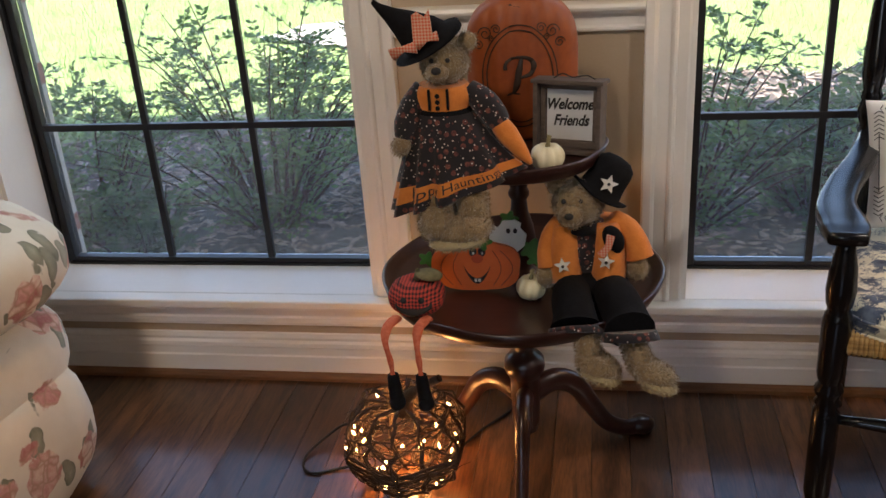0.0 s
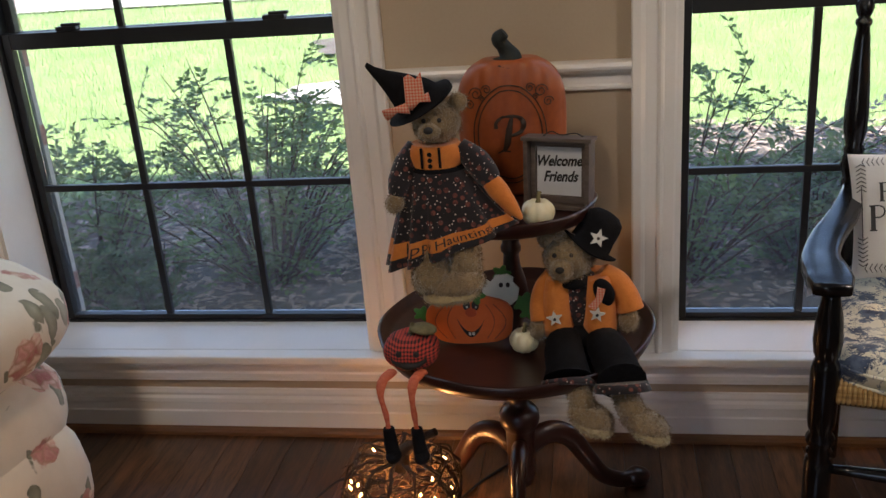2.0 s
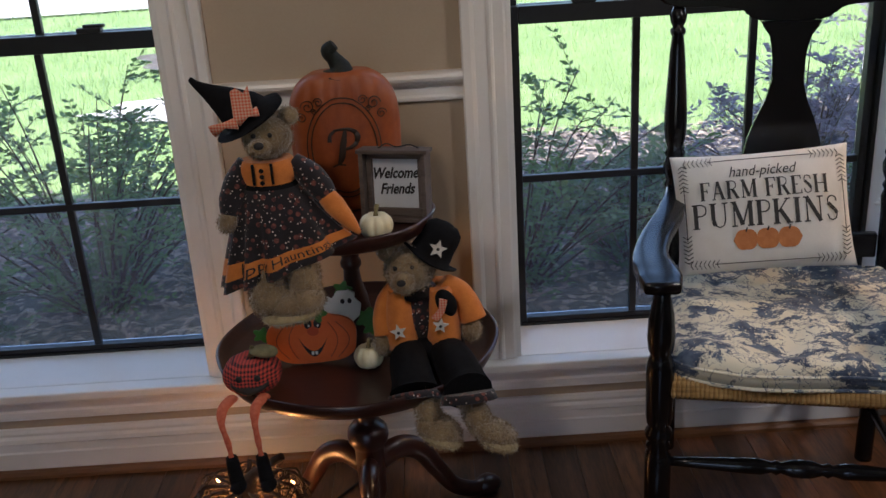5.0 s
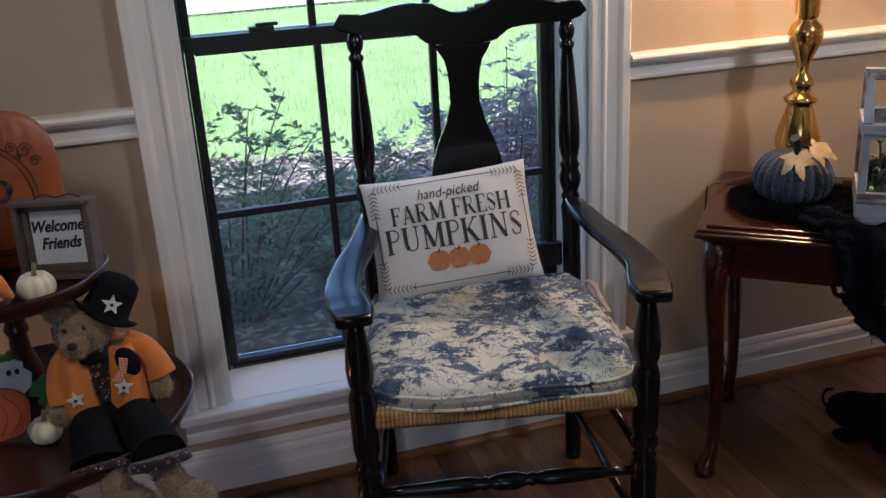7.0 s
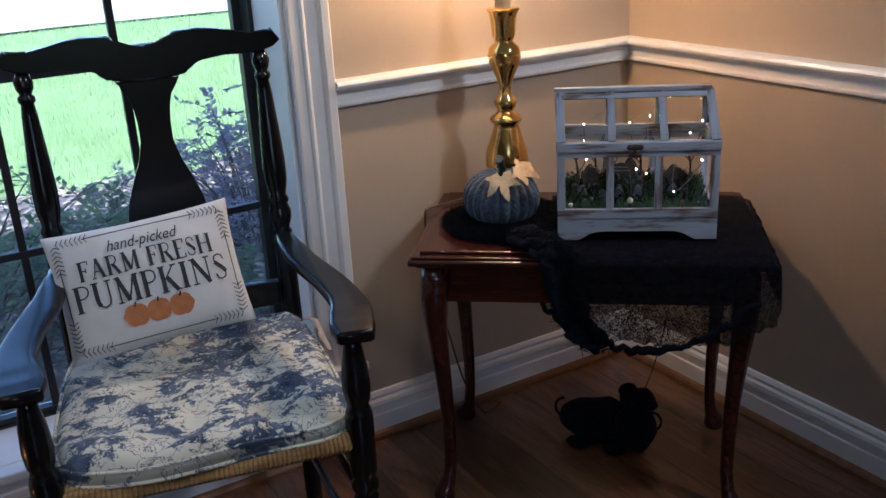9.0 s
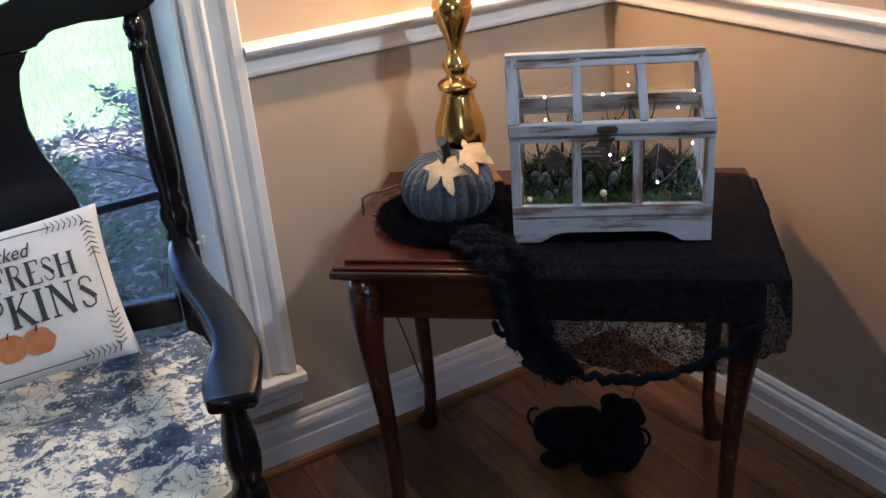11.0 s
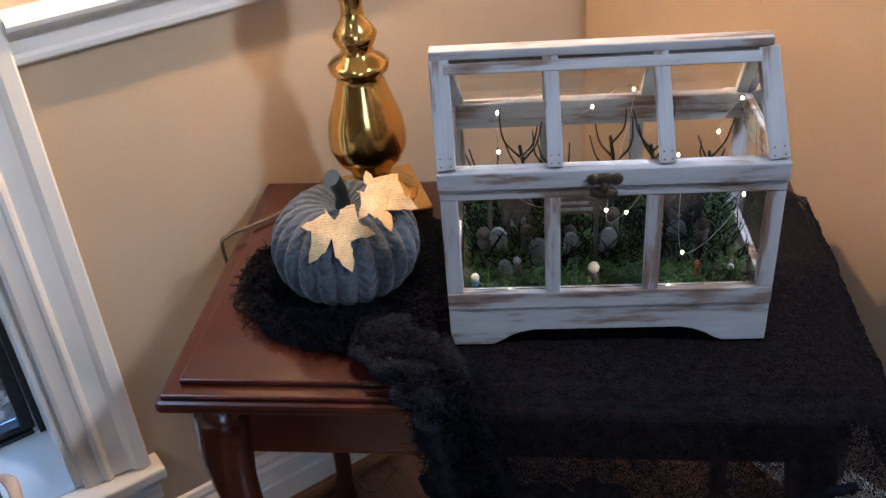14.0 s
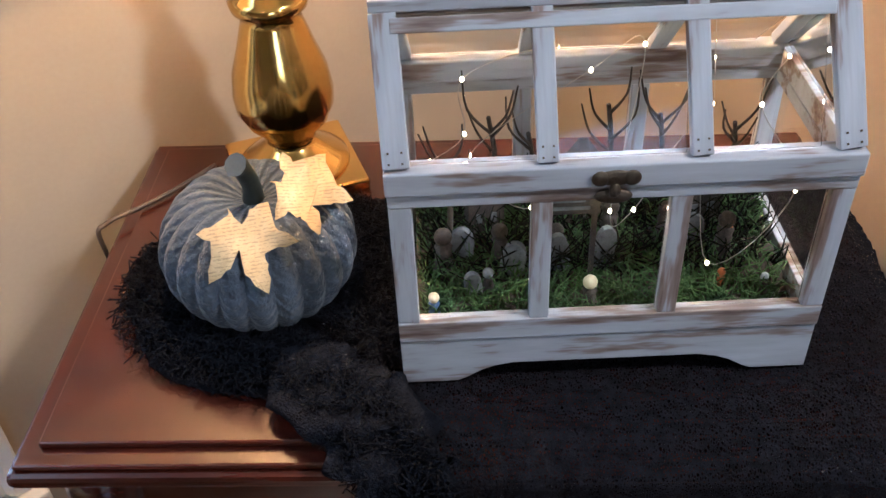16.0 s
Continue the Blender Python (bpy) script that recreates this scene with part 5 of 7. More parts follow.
def monogram_pumpkin():
    """A tall carved orange pumpkin with a letter in a double oval."""
    t = thing("carved_pumpkin", pose(0.217, 1.945, 0.7225, 0, 0, 4), "tall orange ribbed pumpkin with painted letter and ovals", "pumpkin")
    H = 0.262

    def half(z):
        u = min(max(z / H, 0.0), 1.0)
        return 0.102 * (max(0.0, 1 - abs(2 * u - 1.02) ** 3.3 / 1.12)) ** 0.40 * (0.94 + 0.06 * u) + 0.004

    def front(x, z):
        w = half(z)
        k = max(0.0, 1 - min(1.0, abs(x) / w) ** 3.2) ** 0.5
        return -0.046 * k * (half(z) / 0.102) ** 0.5 * (1 - 0.14 * (1 - abs(math.cos(x * 82.0))) ** 2)
    rings = []
    for k in range(33):
        z = H * k / 32
        w = half(z)
        ring = []
        for i in range(96):
            a = 2 * math.pi * i / 96
            x = w * math.copysign(abs(math.cos(a)) ** 0.8, math.cos(a))
            f = front(x, z)
            ring.append(Vector((x, f if math.sin(a) < 0 else -f, z)))
        rings.append(ring)
    n = Nodes("orange_pumpkin_glaze")
    a = n.noise(9, 4)
    PUMP = n.done(n.ramp(n.math("ADD", n.math("MULTIPLY", a, 0.7), n.math("MULTIPLY", n.noise(70, 3), 0.3)), (0.3, (0.20, 0.042, 0.009)), (0.7, (0.37, 0.090, 0.017))), 0.5, n.noise(60, 3), 0.15, coat=0.1)
    body = part("flesh", loft(bmesh.new(), rings, 0), PUMP, t, smooth=True)
    bm = tube(spline([(-0.002, 0, H - 0.012), (0, 0, H + 0.004), (-0.008, 0, H + 0.020), (-0.018, -0.004, H + 0.036), (-0.006, -0.006, H + 0.048)], 6), [0.040, 0.024, 0.016, 0.013, 0.014, 0.010], 14)
    part("stem", bm, surface("dark_green_stem", (0.006, 0.008, 0.007), (0.022, 0.026, 0.022), 40.0, 0.6, 0.5, spec=0.25), t, "dark bent stem")
    INKP = surface("dark_brown_paint", (0.020, 0.010, 0.006), (0.035, 0.018, 0.010), 60.0, 0.6)
    over = lambda x, z: front(x, z) - 0.0022
    cx, cz = -0.004, 0.126
    for rx, rz in ((0.068, 0.094), (0.060, 0.085)):
        line = [(cx + rx * math.cos(q), over(cx + rx * math.cos(q), cz + rz * math.sin(q)), cz + rz * math.sin(q)) for q in (2 * math.pi * i / 72 for i in range(73))]
        part("painted_oval", tube(line, 0.0011, 5), INKP, body)
    for s in (-1, 1):
        for k, (ox, oz, r) in enumerate(((0.060, 0.206, 0.013), (0.040, 0.214, 0.009), (0.073, 0.186, 0.010), (0.050, 0.197, 0.006))):
            pts = []
            for i in range(26):
                q = i / 25 * 9.5
                rr = r * (1 - i / 32)
                x, z = s * (ox + rr * math.cos(q)) + cx, oz + rr * math.sin(q)
                pts.append((x, over(x, z), z))
            part("painted_scroll", tube(pts, 0.0009, 5), INKP, body)
    def stroke(points, widths):
        pts = [(cx + x, over(cx + x, cz + z), cz + z) for x, z, *_ in [tuple(p) for p in spline([(x, z, 0) for x, z in points], 8)]]
        return tube(pts, widths, 8, None, 0, 0.25, (0, 1, 0))
    bm = stroke([(0.004, 0.034), (-0.001, 0.012), (-0.006, -0.014), (-0.012, -0.030)], [0.003, 0.006, 0.006, 0.003])
    part("painted_letter", bm, INKP, body)
    part("painted_letter", stroke([(-0.026, 0.014), (-0.024, 0.027), (-0.008, 0.036), (0.014, 0.035), (0.026, 0.022), (0.020, 0.006), (0.000, -0.001)], [0.004, 0.003, 0.0022, 0.003, 0.006, 0.004, 0.002]), INKP, body)
    part("painted_letter", stroke([(-0.024, -0.033), (-0.012, -0.030), (0.000, -0.031)], [0.0012, 0.0018, 0.0012]), INKP, body)
    return t


monogram_pumpkin()


def welcome_sign():
    t = thing("framed_sign", pose(0.305, 1.842, 0.7235, -5, 0, -16), "small grey-brown wooden box frame with white lettered board", "sign")
    w = 0.062
    part("frame_side", boxes(((-w + 0.004, 0, 0.0625), (0.008, 0.040, 0.125)), bevel=0.001), GREY_WOOD, t)
    part("frame_side", boxes(((w - 0.004, 0, 0.0625), (0.008, 0.040, 0.125)), bevel=0.001), GREY_WOOD, t)
    part("frame_top", boxes(((0, 0, 0.1285), (0.132, 0.044, 0.007)), bevel=0.001), GREY_WOOD, t)
    part("frame_bottom", boxes(((0, 0, 0.004), (0.108, 0.040, 0.008)), bevel=0.001), GREY_WOOD, t)
    part("mat_strip", boxes(((0, 0.003, 0.015), (0.107, 0.010, 0.013)), bevel=0.001), GREY_WOOD, t)
    part("mat_strip", boxes(((0.048, 0.003, 0.0725), (0.010, 0.010, 0.100)), bevel=0.001), GREY_WOOD, t)
    part("mat_strip", boxes(((-0.049, 0.003, 0.0725), (0.009, 0.010, 0.100)), bevel=0.001), GREY_WOOD, t)
    part("mat_strip", boxes(((0, 0.003, 0.118), (0.107, 0.010, 0.010)), bevel=0.001), GREY_WOOD, t)
    board = part("board", boxes(((-0.0005, 0.010, 0.067), (0.088, 0.004, 0.092))), BOARD, t, "white board")
    lettering("Welcome", 0.0275, INK, board, pose(-0.003, 0.0072, 0.085, 0, -2, 0), shear=0.35, width=0.80, bold=0.0007)
    lettering("Friends", 0.0275, INK, board, pose(0.000, 0.0072, 0.056, 0, -2, 0), shear=0.35, width=0.80, bold=0.0007)
    line = spline([(-0.03, 0, 0.132), (-0.015, 0.004, 0.140), (0.005, 0, 0.135), (0.03, 0, 0.139), (0.045, 0.004, 0.132)], 6)
    part("wire_hanger", tube(line, 0.0012, 5), CORD, t)
    return t


welcome_sign()


def vine_pumpkin():
    """A grapevine pumpkin wound with string lights, standing on the floor."""
    t = thing("vine_pumpkin", pose(-0.041, 1.815, 0), "woven grapevine pumpkin with lit string lights", "pumpkin")
    VINE = surface("grapevine", (0.018, 0.010, 0.006), (0.062, 0.036, 0.021), 70.0, 0.85, 0.6)
    BULB = glow("warm_fairy_bulb", (1.0, 0.45, 0.13), 7.0)
    r = random.Random(3)

    def skin(a, u, k=1.0):
        s = math.sin(u) ** 0.62
        rr = 0.132 * s * (1 - 0.10 * abs(math.cos(3 * a))) * k
        return Vector((rr * math.cos(a), rr * math.sin(a), 0.105 - 0.102 * math.cos(u) - (0.03 * max(0, 1 - s * 1.6) if u > 1.6 else 0)))
    for i in range(12):
        a = 2 * math.pi * i / 12
        pts = [skin(a + 0.06 * r.uniform(-1, 1), 0.12 + 2.9 * k / 14, 1 + 0.03 * r.uniform(-1, 1)) for k in range(15)]
        for q in range(3):
            p2 = [p + Vector((r.gauss(0, .004), r.gauss(0, .004), r.gauss(0, .003))) for p in pts]
            part("vine_rib", tube(spline(p2, 2), 0.0026, 5), VINE, t)
    bm = bmesh.new()
    for i in range(170):
        a, u = r.uniform(0, 6.28), r.uniform(0.4, 2.7)
        da, du = r.choice((-1, 1)) * r.uniform(0.5, 1.6), r.uniform(-0.6, 0.6)
        pts = [skin(a + da * k / 7, min(max(u + du * k / 7 + 0.05 * r.uniform(-1, 1), 0.15), 3.0), 1 + 0.05 * r.uniform(-1.4, 1)) for k in range(8)]
        tube(pts, r.uniform(0.0011, 0.0024), 4, bm)
    for i in range(70):
        a, u = r.uniform(0, 6.28), r.uniform(0.4, 2.8)
        p = skin(a, u)
        d = Vector((r.gauss(0, 1), r.gauss(0, 1), r.gauss(0, 1))).normalized() * r.uniform(0.02, 0.05)
        tube([p, p + d * 0.5 + Vector((0, 0, 0.004)), p + d], [0.0012, 0.0006], 4, bm)
    tagged(part("tangled_vines", bm, VINE, t), kind="stuff")
    for q in range(5):
        pts = [skin(2 * math.pi * k / 24, 1.35 + 0.06 * q + 0.05 * r.uniform(-1, 1), 1.02) for k in range(25)]
        part("vine_hoop", tube(pts, 0.0026, 5), VINE, t)
    part("stem", tube(spline([(0.0, 0, 0.165), (0.012, 0, 0.205), (0.045, -0.008, 0.235), (0.085, -0.012, 0.262)], 6), [0.022, 0.014, 0.010, 0.008], 10), VINE, t)
    bulb = turned([(0.0013, 0), (0.0027, 0.003), (0.0028, 0.006), (0.0016, 0.010), (0.0, 0.013)], 8)
    first = None
    for i in range(46):
        a = -math.pi / 2 + r.uniform(-1.9, 1.9) if i < 38 else r.uniform(0, 6.28)
        u = r.uniform(0.45, 2.35)
        p = skin(a, u, r.uniform(0.88, 1.02))
        m = pose(*p, r.uniform(-40, 40), r.uniform(-40, 40), 0)
        if first is None:
            first = part("light_bulb", bulb, BULB, t, "lit warm fairy bulb", m=m)
        else:
            ob = new("light_bulb", first.data)
            ob.parent, ob.matrix_basis = t, m
    return t


vine_pumpkin()
cordline = spline([(-0.155, 1.90, 0.03), (-0.20, 1.93, 0.05), (-0.25, 1.93, 0.02), (-0.29, 1.86, 0.004), (-0.262, 1.81, 0.004), (-0.20, 1.83, 0.004), (-0.15, 1.84, 0.012)], 8)
tagged(part("light_cord", tube(cordline, 0.0032, 6), CORD), "black string light cord looped on the floor", "cord")
cordline = spline([(0.06, 1.92, 0.01), (0.10, 2.0, 0.004), (0.16, 2.08, 0.004), (0.20, 2.15, 0.006)], 8)
tagged(part("light_cord", tube(cordline, 0.003, 6), CORD), "black string light cord running to the wall", "cord")

# ---- on the armchair ----
n = Nodes("blue_toile")
big = n.noise(12, 10, 0.72, n.stretch(1, 1.3, 1), 0.25)
mask = n.ramp(big, (0.505, 0.0), (0.52, 1.0))
line = n.ramp(n.math("ABSOLUTE", n.math("SUBTRACT", n.noise(62, 3, 0.6, None, 0.4), 0.5)), (0.050, 1.0), (0.075, 0.0))
fill = n.ramp(n.noise(95, 5, 0.7), (0.41, 0.0), (0.45, 1.0))
sprig = n.ramp(n.math("ABSOLUTE", n.math("SUBTRACT", n.noise(30, 4, 0.6, None, 0.8), 0.5)), (0.010, 1.0), (0.020, 0.0))
body = n.math("MULTIPLY", mask, n.math("MAXIMUM", line, fill))
cream = n.ramp(n.noise(8, 3), (0.3, (0.66, 0.62, 0.48)), (0.7, (0.76, 0.72, 0.58)))
navy = n.ramp(n.noise(48, 3), (0.35, (0.022, 0.038, 0.080)), (0.65, (0.10, 0.135, 0.20)))
TOILE = n.done(n.mix(n.math("MAXIMUM", body, n.math("MULTIPLY", sprig, 0.8)), cream, navy), 0.9, n.noise(400, 2), 0.3, sheen=0.2)
LINEN = surface("natural_white_linen", (0.70, 0.68, 0.64), (0.78, 0.76, 0.72), 30.0, 0.95, 0.4, 14.0, sheen=0.2)
PRINT_INK = surface("charcoal_print", (0.035, 0.035, 0.035), (0.06, 0.06, 0.06), 90.0, 0.95, 0.2)
PRINT_ORANGE = surface("orange_print", (0.45, 0.16, 0.055), (0.58, 0.24, 0.09), 70.0, 0.95, 0.2)


def seat_cushion():
    t = thing("seat_cushion", pose(1.11, 2.098, 0.446, 0, 0, -13), "thin blue and cream toile seat cushion", "cushion")
    bm = bmesh.new()
    N = 44
    rows = {0: [], 1: []}
    for j in range(N + 1):
        v = j / N
        lines = {0: [], 1: []}
        for i in range(N + 1):
            u = i / N
            a, b = 2 * u - 1, 2 * v - 1
            # rounded corners
            k = math.sqrt(1 - 0.16 * abs(a * b) ** 3)
            x = (0.240 + 0.022 * (1 - v)) * a * k + 0.002
            y = -0.484 + 0.504 * v - 0.012 * (1 - a * a) * (1 - v) + 0.030 * a ** 6 * (1 - v) + 0.006 * math.sin(5 * a) * (1 - v)
            edge = min(1.0, (1 - abs(a)) * 9, (1 - abs(b)) * 9)
            puff = math.sqrt(max(edge, 0.0))
            lump = 0.015 * noise.noise((x * 9, y * 9, 1)) + 0.009 * noise.noise((x * 20, y * 20, 4)) - 0.006 * abs(noise.noise((x * 13, y * 13, 8)))
            z = 0.004 + 0.036 * puff + 1.25 * lump * puff - 0.004 * (1 - v) ** 4
            lines[0].append(bm.verts.new((x, y, z)))
            lines[1].append(bm.verts.new((x * 0.99, y * 0.99 - 0.003, 0.002)))
        rows[0].append(lines[0])
        rows[1].append(lines[1])
    for s in (0, 1):
        for j in range(N):
            for i in range(N):
                q = (rows[s][j][i], rows[s][j][i + 1], rows[s][j + 1][i + 1], rows[s][j + 1][i])
                bm.faces.new(q if s == 0 else q[::-1]).smooth = True
    rim = lambda r: r[0][:] + [x[-1] for x in r[1:]] + r[-1][-2::-1] + [x[0] for x in r[-2:0:-1]]
    a, b = rim(rows[0]), rim(rows[1])
    for i in range(len(a)):
        j = (i + 1) % len(a)
        bm.faces.new((a[j], a[i], b[i], b[j])).smooth = True
    edge = [v.co.copy() for v in a]
    part("cover", bm, TOILE, t)
    part("piping", tube([p + Vector((0, 0, -0.001)) for p in edge[::2]] + [edge[0]], 0.0036, 6), TOILE, t)
    part("piping", tube([Vector((p.x * 0.975, p.y * 0.975 - 0.006, p.z + 0.020 + 0.003 * noise.noise(p * 12))) for p in edge[::2]] + [Vector((edge[0].x * 0.975, edge[0].y * 0.975 - 0.006, edge[0].z + 0.020))], 0.0032, 6), TOILE, t)
    tie = spline([(0.24, 0.0, 0.01), (0.262, -0.02, 0.012), (0.268, -0.06, 0.0), (0.262, -0.10, 0.010), (0.270, -0.15, -0.004)], 6)
    part("ruffled_tie", tube(tie, [0.004, 0.008, 0.006, 0.008, 0.005], 8, None, 0, 0.35), surface("pink_cream_frill", (0.34, 0.27, 0.25), (0.48, 0.40, 0.35)), t, "frayed pinkish tie")
    return t


seat_cushion()


STEM_FOOT, STEM_HEAD = [(0.0, 0.025), (0.28, 0.025)], [(0.0, 0.975), (0.28, 0.975)]
BOWL = [(0.14, 0.975), (0.40, 0.975), (0.55, 0.89), (0.58, 0.75), (0.54, 0.61), (0.40, 0.52), (0.14, 0.52)]
BAR = [(0.14, 0.0), (0.14, 1.0)]
# width; heavy strokes; thin strokes
SERIF = {
    "F": (0.62, [BAR], [STEM_FOOT, [(0.0, 0.975), (0.58, 0.975)], [(0.57, 1.0), (0.57, 0.78)], [(0.14, 0.52), (0.42, 0.52)], [(0.42, 0.63), (0.42, 0.41)]]),
    "E": (0.64, [BAR], [[(0.0, 0.025), (0.60, 0.025)], [(0.59, 0.0), (0.59, 0.22)], [(0.0, 0.975), (0.58, 0.975)], [(0.57, 1.0), (0.57, 0.78)], [(0.14, 0.52), (0.42, 0.52)]]),
    "A": (0.80, [[(0.36, 1.0), (0.66, 0.0)]], [[(0.10, 0.0), (0.36, 1.0)], [(0.18, 0.34), (0.54, 0.34)], [(0.0, 0.025), (0.22, 0.025)], [(0.52, 0.025), (0.80, 0.025)]]),
    "R": (0.78, [BAR, [(0.36, 0.52), (0.66, 0.0)]], [STEM_FOOT, STEM_HEAD, BOWL, [(0.58, 0.025), (0.78, 0.025)]]),
    "P": (0.64, [BAR], [STEM_FOOT, STEM_HEAD, BOWL]),
    "M": (0.98, [[(0.14, 1.0), (0.47, 0.06)], [(0.82, 1.0), (0.82, 0.0)]], [[(0.14, 0.0), (0.14, 1.0)], [(0.47, 0.06), (0.80, 1.0)], [(0.02, 0.025), (0.26, 0.025)], [(0.68, 0.025), (0.96, 0.025)], [(0.02, 0.975), (0.16, 0.975)], [(0.80, 0.975), (0.96, 0.975)]]),
    "S": (0.56, [[(0.10, 0.70), (0.20, 0.58), (0.36, 0.44), (0.46, 0.28)]], [[(0.46, 0.76), (0.42, 0.92), (0.28, 0.98), (0.13, 0.93), (0.08, 0.80), (0.10, 0.70)], [(0.46, 0.28), (0.42, 0.09), (0.26, 0.02), (0.12, 0.07), (0.05, 0.26)]]),
    "H": (0.86, [BAR, [(0.70, 0.0), (0.70, 1.0)]], [STEM_FOOT, STEM_HEAD, [(0.56, 0.025), (0.84, 0.025)], [(0.56, 0.975), (0.84, 0.975)], [(0.14, 0.52), (0.70, 0.52)]]),
    "U": (0.82, [[(0.15, 1.0), (0.15, 0.30), (0.22, 0.10)]], [[(0.22, 0.10), (0.40, 0.02), (0.58, 0.09), (0.65, 0.30), (0.65, 1.0)], [(0.0, 0.975), (0.30, 0.975)], [(0.54, 0.975), (0.78, 0.975)]]),
    "K": (0.80, [BAR, [(0.30, 0.56), (0.66, 0.0)]], [STEM_FOOT, STEM_HEAD, [(0.15, 0.38), (0.62, 0.975)], [(0.50, 0.975), (0.74, 0.975)], [(0.54, 0.025), (0.80, 0.025)]]),
    "I": (0.34, [BAR], [STEM_FOOT, STEM_HEAD]),
    "N": (0.88, [[(0.14, 1.0), (0.70, 0.0)]], [[(0.14, 0.0), (0.14, 1.0)], [(0.70, 0.0), (0.70, 1.0)], [(0.0, 0.025), (0.26, 0.025)], [(0.58, 0.975), (0.84, 0.975)], [(0.0, 0.975), (0.14, 0.975)]]),
    " ": (0.34, [], [])}


def serif_word(text, cx, cz, width, height, material, parent, over):
    """Printed capitals with thick and thin strokes and serifs, laid over a curved face."""
    bm = bmesh.new()
    k = width / (sum(SERIF[c][0] for c in text) + 0.07 * (len(text) - 1)) / height
    x, lift = cx - width / 2, 0.0006
    for c in text:
        w, heavy, thin = SERIF[c]
        for half, lines in ((0.078, heavy), (0.027, thin)):
            for line in lines:
                lift = 0.0006 + (lift - 0.0006 + 0.00004) % 0.0004
                for (ax, az), (bx, bz) in zip(line, line[1:]):
                    n = Vector((-(bz - az), (bx - ax) * k, 0)).normalized() * half * height
                    for q in range(4):
                        pts = []
                        for u, s in ((q / 4, 1), (q / 4, -1), ((q + 1) / 4, -1), ((q + 1) / 4, 1)):
                            px = x + (ax + (bx - ax) * u) * height * k + s * n.x
                            pz = cz - height / 2 + (az + (bz - az) * u) * height + s * n.y
                            pts.append(bm.verts.new((px, over(px, pz) - lift, pz)))
                        bm.faces.new(pts)
        x += (w + 0.07) * height * k
    bmesh.ops.recalc_face_normals(bm, faces=bm.faces[:])
    return part("lettering", bm, material, parent)


